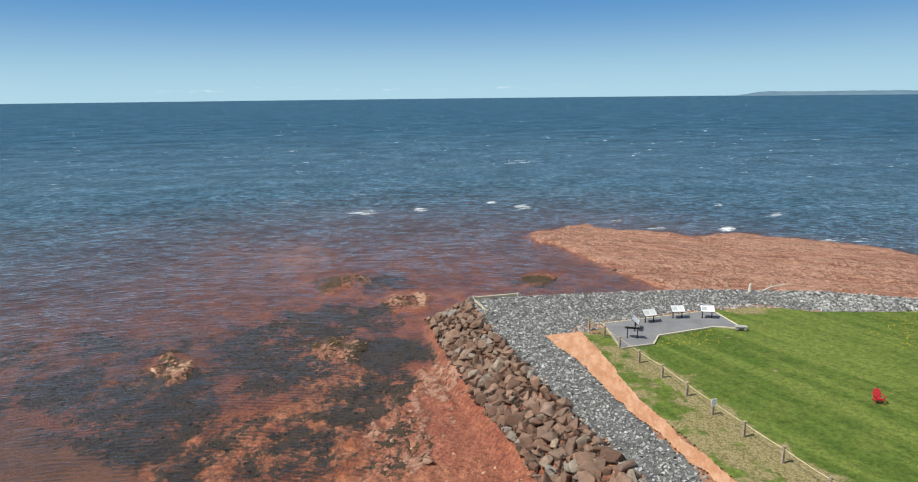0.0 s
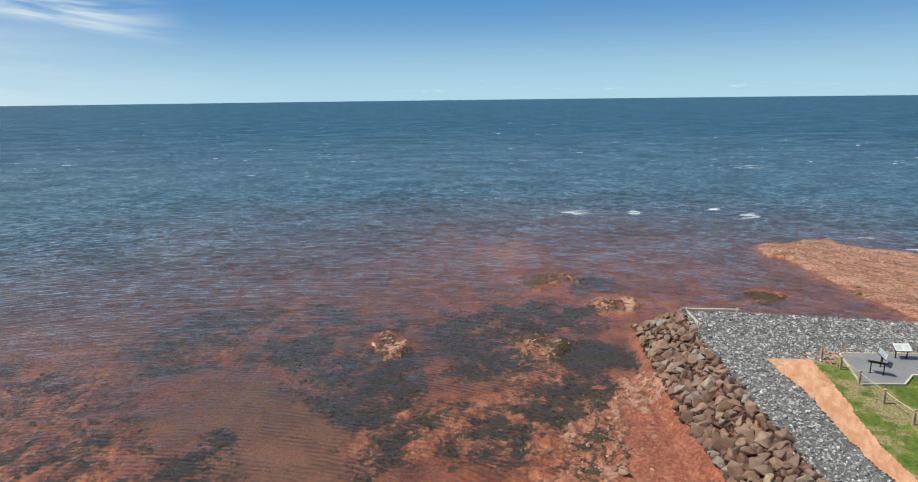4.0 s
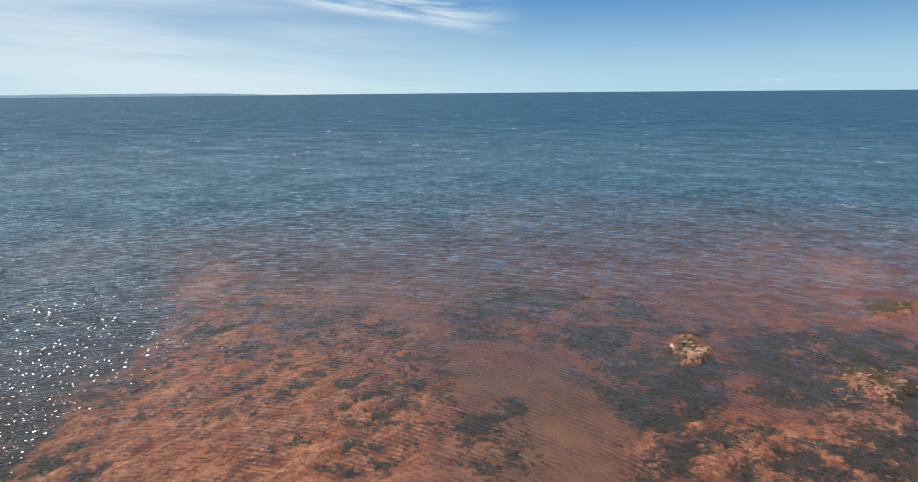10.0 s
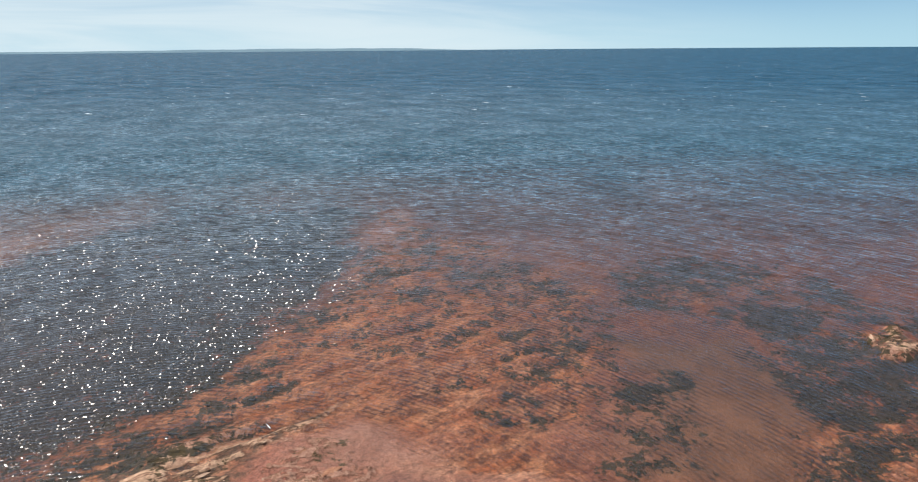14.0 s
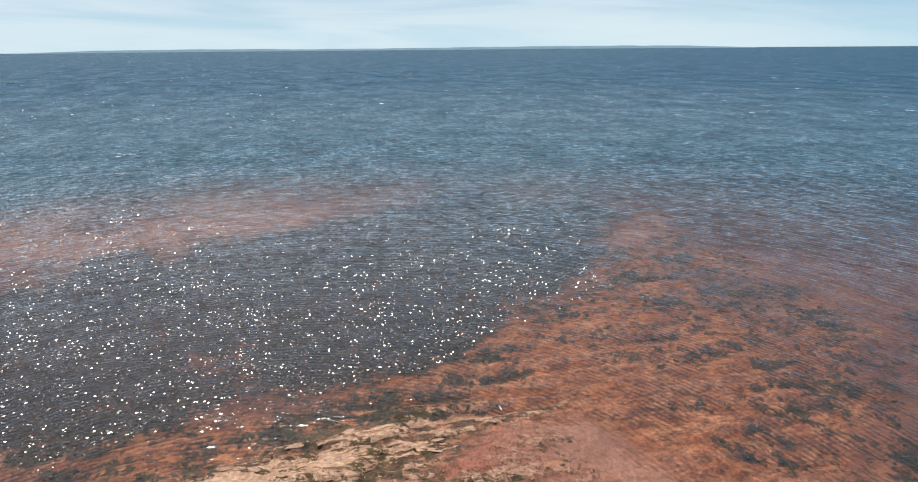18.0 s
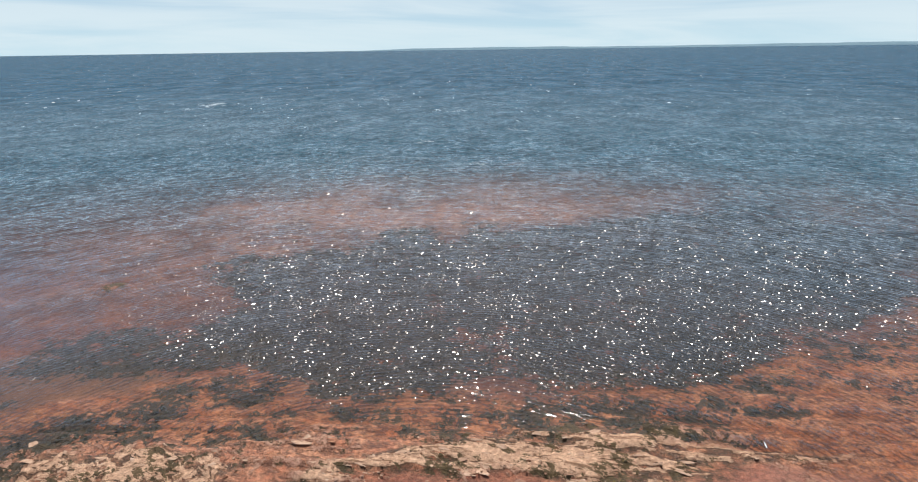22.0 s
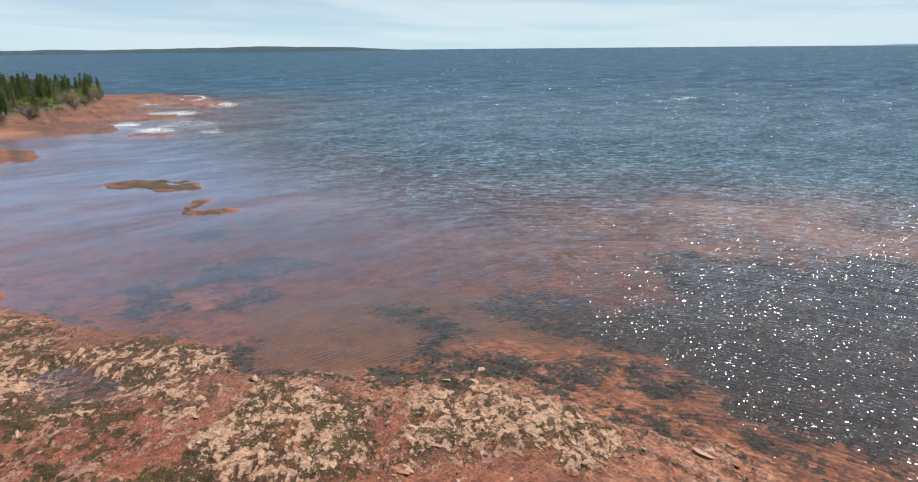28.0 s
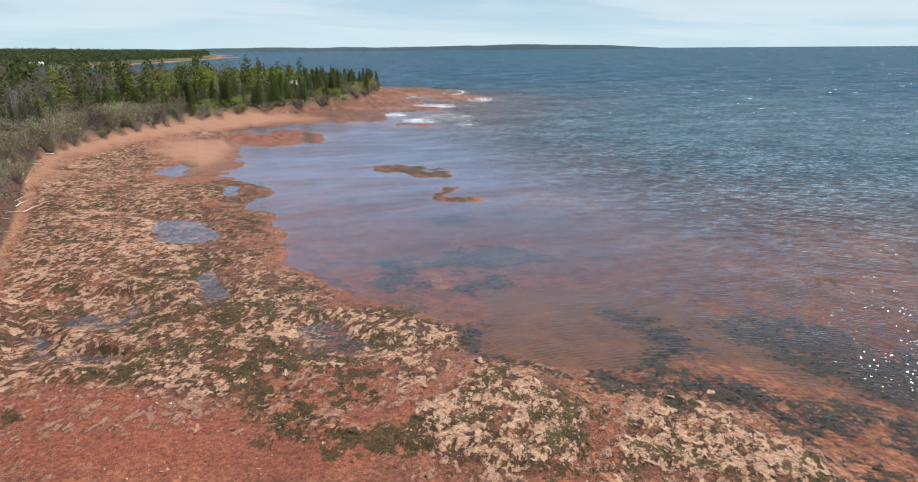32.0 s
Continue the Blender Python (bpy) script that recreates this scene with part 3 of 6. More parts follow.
zone("rock", 0.6, (-19.5, 51.7), (-16.3, 56.3), (-10.7, 54.0), (-10.2, 49.9), (-14.1, 48.1))
zone("rock", 0.7, (-5.9, -54.8), (-10.8, -55.3), (-10.9, -50.6), (-7.5, -48.5), (-5.3, -50.4))
zone("weed", 1, (-23.3, 34.8), (-23.3, 40.2), (-21.9, 42.9), (-19.5, 44.9), (-17.1, 44.1), (-15.9, 38.8), (-14.6, 37.7), (-15.3, 34.1), (-15.9, 31.7), (-18.7, 33.1), (-20.7, 35.8))
zone("weed", 1.3, (-30.0, 42.8), (-27.0, 46.3), (-23.8, 41.3), (-24.1, 38.1), (-28.1, 39.3))
zone("weed", 0.85, (-34.6, 39.0), (-31.6, 42.4), (-34.1, 47.7), (-34.1, 52.6), (-40.5, 51.3), (-42.2, 45.8), (-40.6, 37.9), (-35.3, 34.8), (-33.0, 35.1), (-29.1, 36.8))
zone("weed", 0.65, (-27.0, 46.3), (-25.8, 50.3), (-23.1, 51.6), (-19.9, 51.4), (-20.6, 47.2), (-23.7, 46.3))
zone("weed", 0.95, (-17.8, 46.4), (-19.1, 52.0), (-15.4, 55.1), (-11.7, 54.7), (-8.8, 52.5), (-9.3, 48.0), (-12.1, 44.4), (-11.2, 40.5), (-13.2, 39.9), (-15.5, 42.7))
zone("weed", 0.95, (-9.9, 58.0), (-5.0, 58.8), (-4.5, 54.8), (-6.3, 50.6), (-9.4, 53.5))
zone("weed", 1.6, (-5.5, 49.9), (-2.9, 49.1), (-1.2, 44.9), (-3.2, 43.4), (-5.8, 43.5), (-7.5, 46.9))
zone("weed", 0.75, (-14.5, 26.5), (-15.7, 29.3), (-15.2, 33.2), (-12.2, 34.4), (-9.9, 35.2), (-10.2, 38.4), (-8.3, 41.0), (-6.9, 43.2), (-5.0, 42.9), (-3.0, 42.8), (-2.3, 37.0))
zone("weed", 0.7, (-25.7, 24.2), (-25.1, 26.6), (-23.0, 27.4), (-18.7, 22.8), (-21.7, 20.3), (-24.5, 22.6))
zone("weed", 0.7, (-36.8, 28.8), (-32.6, 30.9), (-28.2, 27.1), (-26.0, 24.0), (-26.8, 22.4), (-30.4, 23.1))
zone("weed", 0.9, (-15.3, 58.8), (-11.5, 59.5), (-5.8, 58.3), (-3.9, 54.1), (-7.3, 52.8), (-10.6, 54.4), (-15.0, 55.4))
zone("weed", 0.9, (-18.3, 52.6), (-15.3, 54.7), (-10.2, 52.2), (-6.2, 52.0), (-6.7, 48.1), (-10.5, 48.2), (-8.6, 42.7), (-11.6, 41.8), (-14.7, 43.9), (-17.9, 48.6))
zone("weed", 0.85, (-23.0, 35.1), (-21.0, 38.0), (-17.2, 37.8), (-14.7, 32.3), (-16.4, 31.8), (-19.5, 33.7), (-21.6, 33.8))
zone("weed", 0.9, (-34.3, 47.0), (-30.6, 46.8), (-26.1, 43.5), (-25.2, 38.9), (-29.0, 39.1))
zone("weed", 0.8, (-30.6, 52.5), (-23.9, 50.8), (-23.0, 47.6), (-27.6, 47.9))
zone("weed", 0.8, (-10.7, 65.4), (-5.5, 69.6), (-3.3, 63.9), (-7.3, 62.1))
zone("weed", 0.9, (6.8, 68.9), (11.4, 65.1), (10.4, 62.7), (6.5, 65.4))
zone("weed", 0.6, (-16.6, 36.3), (-12.8, 37.6), (-9.3, 38.2), (-6.0, 36.6), (-5.2, 33.1), (-7.1, 30.8), (-8.6, 29.7), (-14.4, 29.9), (-14.3, 32.9))
zone("weed", 0.6, (-5.8, 40.7), (-2.7, 41.4), (-0.3, 32.9), (-2.1, 29.4), (-4.5, 29.5), (-5.7, 34.4))
zone("weed", 0.75, (-23.6, 21.4), (-25.8, 25.2), (-24.6, 28.4), (-22.7, 27.3), (-20.5, 24.0), (-18.4, 23.4), (-16.6, 20.9), (-18.6, 17.8), (-20.4, 20.2))
zone("weed", 0.62, (-32.1, -3.1), (-35.2, -0.8), (-37.2, 3.8), (-40.4, 8.7), (-49.3, 16.8), (-59.9, 21.9), (-53.8, 24.2), (-45.1, 16.2), (-39.1, 10.6), (-35.7, 7.4), (-33.6, 1.8), (-32.2, -1.5))
zone("weed", 0.45, (-59.9, 21.9), (-59.0, 30.8), (-47.3, 34.0), (-35.3, 33.3), (-28.2, 27.3), (-27.2, 21.8), (-29.7, 19.2), (-37.7, 19.5), (-44.1, 17.7))
zone("weed", 0.55, (-25.6, -15.6), (-27.9, -15.3), (-29.4, -11.4), (-32.2, -9.7), (-34.7, -5.5), (-35.2, 0.9), (-36.7, 3.1), (-38.2, 7.0), (-35.0, 7.9), (-31.3, 0.8), (-30.3, -5.5), (-28.3, -8.7), (-26.5, -11.9))
zone("weed", 0.6, (-29.7, 15.8), (-31.3, 20.1), (-30.7, 21.7), (-29.6, 21.0), (-29.4, 18.4))
zone("weed", 0.6, (-26.2, 16.8), (-27.0, 19.2), (-26.1, 20.1), (-25.3, 18.2))
zone("weed", 0.65, (-39.0, 8.7), (-41.7, 12.6), (-39.7, 13.2), (-37.3, 9.5))
zone("weed", 1.05, (-26.3, -37.7), (-30.9, -40.7), (-33.1, -38.0), (-36.0, -31.4), (-33.4, -27.1), (-32.3, -23.3), (-28.9, -27.5), (-27.1, -31.6))
zone("weed", 1.05, (-20.4, -42.6), (-22.4, -40.5), (-23.0, -36.3), (-21.3, -34.5), (-19.9, -35.4), (-20.6, -38.2))
zone("weed", 0.68, (-13.5, -31.3), (-17.2, -33.4), (-19.9, -34.1), (-21.9, -32.0), (-23.0, -28.6), (-28.3, -26.9), (-30.2, -21.8), (-27.4, -20.7), (-24.0, -24.0), (-21.7, -26.8), (-20.5, -30.2), (-17.3, -30.9), (-14.8, -31.0))
zone("weed", 0.6, (-12.3, -34.4), (-14.1, -32.3), (-16.2, -30.7), (-16.3, -28.4), (-14.4, -27.8), (-13.0, -31.3), (-11.6, -32.8))
zone("weed", 0.5, (-23.4, -22.6), (-26.7, -19.3), (-29.9, -13.5), (-31.8, -9.0), (-33.5, -4.7), (-33.7, 2.2), (-33.2, 5.0), (-32.0, 5.0), (-30.1, -1.3), (-28.3, -9.4), (-23.8, -17.3))
zone("weed", 1.05, (-3.4, -57.0), (-8.0, -58.7), (-13.0, -60.4), (-16.4, -61.8), (-20.8, -54.8), (-17.1, -53.9), (-11.9, -55.1), (-7.6, -56.1), (-5.5, -51.8), (-8.6, -49.0), (-5.7, -48.9), (-3.6, -52.2))
zone("weed", 1.05, (-9.9, -50.8), (-14.2, -51.3), (-14.3, -49.8), (-10.4, -48.3))
zone("weed", 1.05, (-20.3, -41.9), (-22.6, -40.9), (-23.4, -36.5), (-22.2, -34.5), (-20.2, -35.4), (-20.8, -39.1))
zone("weed", 1.05, (-11.7, -74.1), (-15.8, -73.2), (-15.1, -70.2), (-11.5, -71.1))
zone("weed", 0.94, (-9.6, -36.0), (-11.8, -34.3), (-14.3, -33.0), (-16.4, -32.6), (-19.2, -33.5), (-22.2, -31.3), (-24.8, -28.0), (-25.9, -26.5), (-29.4, -24.5), (-27.7, -22.8), (-23.7, -24.7), (-19.9, -26.6), (-15.9, -28.6), (-13.1, -29.9), (-10.7, -33.1))
zone("weed", 1.05, (-7.6, -41.5), (-9.8, -41.5), (-9.1, -37.8), (-7.5, -38.6))
zone("basin", 0.8, (-50.2, -37.3), (-56.6, -30.8), (-65.8, -23.0), (-72.3, -9.0), (-89.0, 10.5), (-77.7, 27.4), (-58.9, 21.7), (-51.0, 16.6), (-43.8, 8.8), (-38.3, 4.0), (-35.3, -2.7), (-32.8, -9.2), (-29.4, -14.5), (-27.7, -22.3))
zone("basin", 0.8, (-43.6, -38.4), (-55.4, -32.0), (-63.5, -22.3), (-71.2, -11.9), (-78.5, 7.8), (-36.6, 5.2), (-35.1, -1.9), (-33.8, -8.0), (-32.4, -14.7), (-32.3, -23.3), (-36.0, -31.4))
zone("shoal", 0.9, (-62.6, -45.5), (-81.6, -49.0), (-94.7, -32.2), (-99.1, -13.7), (-93.3, 7.6), (-73.7, -9.1), (-66.9, -23.4), (-57.5, -31.2), (-51.6, -38.2))
zone("shoal", 0.9, (-30.0, -63.5), (-38.3, -55.8), (-55.9, -52.5), (-78.3, -55.3), (-101.9, -19.5), (-72.7, -12.8), (-63.5, -22.3), (-55.7, -32.2), (-43.4, -38.9), (-35.4, -51.8))
zone("shoal", 0.7, (-21.1, -83.9), (-31.2, -81.0), (-29.3, -76.2), (-20.5, -79.3))
zone("sand", 1, (-9.7, -39.8), (-11.3, -48.5), (-19.7, -47.4), (-29.0, -39.4), (-28.2, -27.4), (-25.4, -25.5), (-23.9, -29.3), (-20.6, -32.5), (-15.1, -33.3), (-11.2, -35.0))
zone("sand", 0.9, (-16.4, -43.1), (-19.9, -37.0), (-19.1, -34.1), (-16.1, -33.1), (-12.6, -34.9))
zone("sand", 1, (-18.2, 18.4), (-19.4, 23.7), (-24.1, 27.8), (-26.8, 26.5), (-30.7, 30.2), (-27.4, 32.6), (-26.4, 36.8), (-23.0, 35.3), (-19.4, 33.7), (-15.7, 29.4), (-12.8, 26.7))
zone("mud", 0.9, (-27.0, 2.3), (-29.4, 5.6), (-29.9, 10.0), (-27.7, 11.7), (-24.9, 11.8), (-25.1, 2.2))
zone("mud", 0.8, (19.1, -36.8), (14.9, -37.9), (11.8, -34.6), (4.3, -30.7), (-1.1, -26.6), (-1.1, -25.6), (15.9, -29.2))
zone("olive", 0.9, (4.5, -37.1), (1.0, -37.9), (-1.9, -36.9), (-1.7, -34.3), (1.0, -32.9), (2.8, -30.4), (4.3, -30.7), (3.9, -33.5))
zone("olive", 0.9, (7.5, -39.3), (4.3, -40.3), (3.2, -39.2), (6.6, -37.6))
zone("olive", 0.85, (17.2, -39.9), (15.0, -41.4), (11.5, -40.2), (11.5, -37.2), (12.6, -35.4), (16.0, -38.2))
zone("olive", 0.8, (15.4, -51.7), (11.4, -51.4), (7.9, -48.2), (3.6, -49.7), (4.2, -44.1), (7.1, -41.8), (10.4, -45.5), (15.1, -44.5), (19.2, -44.5), (16.2, -45.7))
zone("olive", 0.8, (2.8, -53.6), (-0.1, -51.5), (-0.9, -48.7), (-5.3, -45.9), (-6.6, -42.8), (-2.9, -44.7), (0.9, -49.1))
zone("olive", 0.9, (-1.3, -28.4), (-3.9, -30.0), (-5.5, -28.6), (-3.4, -26.5), (-1.2, -27.0))
zone("olive", 0.7, (27.1, -88.0), (16.9, -82.4), (11.2, -75.3), (6.0, -75.5), (6.4, -71.7), (12.2, -73.0), (21.2, -80.4))
zone("olive", 0.7, (24.6, -98.4), (15.5, -102.9), (9.6, -94.8), (7.9, -83.4), (11.6, -84.3), (18.8, -93.1))
zone("pale", 0.85, (13.1, -42.3), (9.8, -42.4), (5.2, -37.3), (3.7, -35.5), (6.1, -33.4), (11.3, -35.1), (13.0, -36.8))
zone("pale", 0.9, (-1.8, -35.7), (-4.3, -38.4), (-6.8, -37.0), (-5.1, -33.6), (-3.2, -32.0), (-1.6, -33.0))
zone("pale", 1, (-5.9, -30.8), (-9.0, -33.5), (-12.0, -30.7), (-11.6, -26.2), (-10.0, -23.7), (-5.3, -24.7), (-5.1, -28.1))
zone("pale", 1, (-11.0, -24.9), (-13.1, -26.9), (-16.6, -28.5), (-19.6, -26.7), (-17.3, -23.6), (-13.1, -23.0))
zone("pale", 0.9, (-19.3, -25.6), (-22.1, -25.3), (-21.7, -23.6), (-19.6, -23.8))
zone("pale", 0.9, (0.9, -45.5), (-4.3, -45.5), (-8.0, -41.4), (-8.2, -38.5), (-4.3, -38.0), (-0.6, -40.6))
zone("pale", 0.55, (20.6, -64.3), (15.9, -67.1), (7.5, -63.2), (0.9, -50.4), (3.5, -46.1), (10.8, -45.5), (11.0, -42.7), (19.9, -47.6), (30.1, -62.9))
zone("pale", 1, (-14.3, -25.9), (-16.4, -28.1), (-18.8, -27.1), (-20.6, -25.1), (-22.2, -24.1), (-22.3, -20.0), (-20.5, -18.1), (-18.7, -18.4))
zone("ledge", 1, (-20.5, -15.1), (-22.6, -14.4), (-25.4, -11.4), (-28.0, -6.4), (-30.1, -2.7), (-30.9, 1.1), (-31.1, 3.4))
zone("ledge", 1, (-25.4, -10.2), (-27.0, -7.3), (-29.5, -5.4), (-30.5, -2.4), (-29.3, 1.6), (-30.3, 5.7), (-28.9, 4.9), (-28.0, 2.1), (-27.4, 4.4), (-26.5, 3.4), (-26.2, -1.0), (-25.2, -2.1))
zone("ledge", 0.8, (-30.0, 0.1), (-30.1, 3.4), (-31.3, 6.3), (-31.6, 9.6), (-30.7, 9.3), (-29.2, 5.7), (-28.5, 2.4))
zone("sand", 1, (40.7, -95.1), (51.4, -127.3), (49.6, -145.6), (38.1, -178.1), (22.4, -193.1), (-0.2, -191.6), (-0.2, -180.3), (19.0, -174.1), (30.4, -158.9), (38.6, -141.8), (42.9, -119.0), (38.3, -94.5))
zone("sand", 1, (32.2, -132.9), (27.8, -144.3), (17.4, -146.2), (18.2, -124.2), (17.7, -107.1), (22.3, -108.3), (26.6, -112.0))
zone("rock", 1, (-10.5, 37.1), (-6.0, 42.1), (-2.8, 44.0), (0.9, 41.8), (2.1, 35.1), (2.4, 30.1), (2.1, 29.0), (-10.9, 29.5))
zone("pale", 0.62, (-4.9, 33.4), (-3.1, 35.3), (-3.1, 41.0), (-0.3, 43.9), (1.3, 40.8), (0.8, 36.6), (-1.6, 31.4), (-4.0, 30.9))
zone("olive", 0.7, (-3.5, 32.7), (-1.7, 35.3), (-0.9, 32.6), (-2.1, 30.3), (-3.3, 30.4))
spot("olive", -21.3, 44.3, 2.6, 1.5, 124, 0.95)
spot("olive", -12.8, 65.0, 3.6, 2.1, 108, 1.20)
spot("olive", 9.9, 65.7, 3.0, 1.7, 79, 1.00)
spot("olive", -10.8, 44.3, 2.2, 1.7, 141, 1.00)
spot("olive", -6.5, 46.1, 2.3, 0.9, 99, 0.60)
spot("olive", -9.4, 46.3, 4.4, 3.5, 130, 0.40)
spot("olive", 1.3, -35.6, 4.4, 2.5, 115, 0.75)
spot("olive", 1.4, -55.3, 4.1, 1.1, 91, 0.80)
spot("olive", 5.3, -35.1, 4.9, 1.6, 98, 1.00)
spot("olive", -1.9, -27.7, 3.0, 1.6, 166, 1.00)
spot("olive", -4.2, -44.6, 3.5, 2.7, 158, 0.70)
spot("olive", 1.8, -53.4, 7.5, 2.9, 93, 0.80)
spot("olive", 8.5, -41.0, 5.0, 3.2, 149, 0.70)
spot("olive", 11.4, -92.8, 10.3, 3.5, 99, 0.90)
spot("olive", 8.5, -73.2, 9.2, 2.5, 97, 0.80)
spot("olive", 3.0, -31.0, 2.2, 1.7, 131, 0.60)
spot("olive", -8.8, -32.9, 2.4, 1.7, 73, 0.70)
spot("olive", -8.0, -27.4, 4.2, 3.6, 180, 0.55)
spot("olive", 17.4, -34.6, 1.2, 0.6, 133, 1.00)
spot("olive", 15.2, -41.1, 3.0, 1.8, 144, 0.80)
spot("olive", 12.6, -53.1, 9.0, 4.7, 111, 0.60)
spot("olive", 12.8, -80.2, 21.7, 5.6, 99, 0.60)
spot("olive", -2.9, -47.5, 8.8, 4.5, 133, 0.50)
spot("olive", -12.7, -24.8, 6.7, 1.9, 169, 0.35)
spot("olive", -26.6, -7.1, 9.9, 2.2, 114, 0.35)
spot("olive", -27.4, -2.5, 7.8, 2.5, 88, 0.35)
spot("olive", -39.2, -43.6, 2.3, 1.3, 99, 1.30)
spot("olive", -39.1, -44.0, 2.0, 1.6, 87, 1.20)
spot("olive", -12.9, -101.5, 6.0, 5.4, 131, 1.20)
spot("olive", -17.1, -84.0, 5.3, 3.7, 80, 0.90)
spot("pale", -8.1, -28.9, 5.4, 4.3, 69, 1.00)
spot("pale", -15.2, -25.6, 4.4, 3.2, -172, 0.90)
spot("pale", -2.9, -36.1, 3.3, 2.9, 141, 0.80)
spot("pale", 2.1, -43.4, 4.9, 3.8, 142, 0.75)
spot("pale", 9.6, -37.7, 4.9, 3.2, 128, 0.80)
spot("pale", 4.9, -48.5, 5.3, 3.7, 114, 0.70)
spot("pale", 0.3, -34.7, 5.0, 4.0, 146, 0.50)
spot("pale", 13.0, -57.4, 8.9, 5.3, 117, 0.45)
spot("pale", 16.9, -37.5, 4.3, 2.1, 125, 0.50)
spot("pale", 14.8, -77.7, 13.5, 6.8, 108, 0.40)
spot("pale", -26.9, 3.9, 5.0, 2.2, 83, 1.20)
spot("pale", -26.4, -3.8, 4.4, 0.7, 82, 1.00)
spot("pale", -27.2, -4.8, 7.1, 1.8, 114, 1.10)
spot("pale", -19.0, -23.2, 5.7, 1.6, 112, 0.90)
spot("pale", -24.3, -17.0, 2.7, 1.1, 112, 0.40)
spot("pale", -3.2, 33.4, 2.7, 1.7, 99, 0.66)
spot("pale", -20.3, 44.4, 1.9, 1.0, 124, 0.78)
spot("pale", -8.0, 46.9, 2.3, 1.8, 122, 0.72)
spot("pale", -3.0, 58.2, 2.1, 1.7, 104, 0.72)
spot("pale", -9.8, 66.3, 2.1, 1.3, 105, 0.60)
spot("pale", -1.4, 38.6, 3.3, 1.1, 92, 0.36)
spot("pale", 9.8, 67.2, 1.9, 1.3, 78, 0.36)
spot("pale", -29.3, 4.3, 1.8, 1.1, -143, 0.80)
spot("rise", -20.4, 44.5, 2.3, 1.1, 120, 0.38)
spot("rise", -8.2, 46.7, 2.6, 2.1, 139, 0.34)
spot("rise", -3.1, 58.0, 2.3, 1.9, 105, 0.40)
spot("rise", -11.8, 65.2, 4.0, 3.2, 128, 0.32)
spot("rise", 9.9, 65.8, 3.2, 1.8, 80, 0.30)
spot("rise", -26.7, 3.7, 5.4, 2.8, 83, 0.40)
spot("rise", -26.1, -3.6, 4.8, 1.5, 81, 0.35)
spot("rise", -26.7, -4.7, 7.3, 2.5, 115, 0.35)
spot("rise", -18.5, -22.7, 6.2, 2.1, 110, 0.35)
spot("rise", -39.2, -43.5, 1.8, 1.0, 100, 0.25)
spot("rise", -10.8, -104.4, 3.2, 2.8, 134, 0.50)
spot("rise", -14.7, -99.5, 3.7, 3.4, 136, 0.45)
spot("rise", -15.7, -86.7, 2.7, 1.6, 81, 0.40)
spot("rise", -16.4, -81.1, 3.5, 1.9, 166, 0.40)
spot("rise", -32.1, -294.3, 26.8, 20.6, 103, 0.90)
spot("rise", -50.5, -248.9, 13.4, 10.3, 87, 0.45)
spot("rise", -15.1, -241.5, 21.8, 14.4, 97, 0.90)
spot("rise", -25.4, -210.4, 11.9, 10.0, 112, 0.50)
spot("rise", -4.4, -196.5, 18.0, 10.8, 97, 0.80)
spot("rise", -20.5, -167.3, 5.6, 4.5, 149, 0.35)
spot("rise", -29.0, -165.0, 3.3, 2.8, 94, 0.35)
spot("rise", 11.3, -148.3, 11.6, 8.2, 121, 0.60)
spot("shoal", -65.1, -32.0, 16.2, 8.1, 77, 0.90)
spot("shoal", -81.5, -13.9, 22.2, 11.4, 83, 0.70)
spot("shoal", -38.4, -50.6, 15.3, 4.9, 124, 0.60)
spot("shoal", -59.1, -41.9, 18.2, 9.3, 126, 0.90)
spot("shoal", -61.9, 26.0, 13.6, 3.5, 157, 0.80)
spot("shoal", -50.9, 27.1, 12.9, 8.6, 48, 0.50)
spot("shoal", -81.5, 92.4, 38.8, 32.1, 87, 0.50)
spot("shoal", -18.9, 82.0, 10.3, 3.3, 104, 0.80)
spot("shoal", -27.3, 82.4, 9.2, 5.2, 119, 0.40)
spot("shoal", 7.7, 60.9, 11.5, 1.0, 177, 0.40)
spot("shoal", -40.7, -49.0, 6.3, 5.0, -137, 0.50)
spot("shoal", -27.8, -80.7, 9.7, 6.5, 130, 0.60)
spot("sand", -22.3, 28.8, 7.6, 3.5, 129, 1.00)
spot("sand", -18.3, 25.8, 6.1, 4.5, 87, 1.00)
spot("sand", -8.5, 42.3, 8.9, 3.2, 102, 0.35)
spot("sand", -14.2, -37.3, 5.8, 4.1, 134, 1.00)
spot("sand", -25.9, -29.1, 2.5, 2.1, 163, 0.70)
spot("sand", -23.9, 11.9, 4.2, 1.2, 54, 0.50)
spot("sand", 24.8, -129.8, 21.0, 6.6, 103, 1.20)
spot("sand", -27.0, 9.0, 3.4, 2.9, 117, 0.60)
spot("mud", 0.0, 35.1, 6.4, 4.5, 91, 0.80)
spot("mud", 9.5, -30.0, 7.6, 2.4, 165, 0.90)
spot("mud", -0.6, -33.0, 3.7, 2.5, 159, 0.70)
spot("mud", -12.8, -27.6, 2.0, 1.2, 61, 0.70)
spot("mud", -25.4, 9.5, 3.5, 1.4, 85, 0.90)
spot("mud", -2.0, -33.7, 3.0, 1.8, 106, 0.80)
spot("pool", 16.3, -72.1, 4.9, 3.1, 127, 0.50)
spot("pool", 17.9, -49.5, 4.3, 2.4, 145, 0.35)
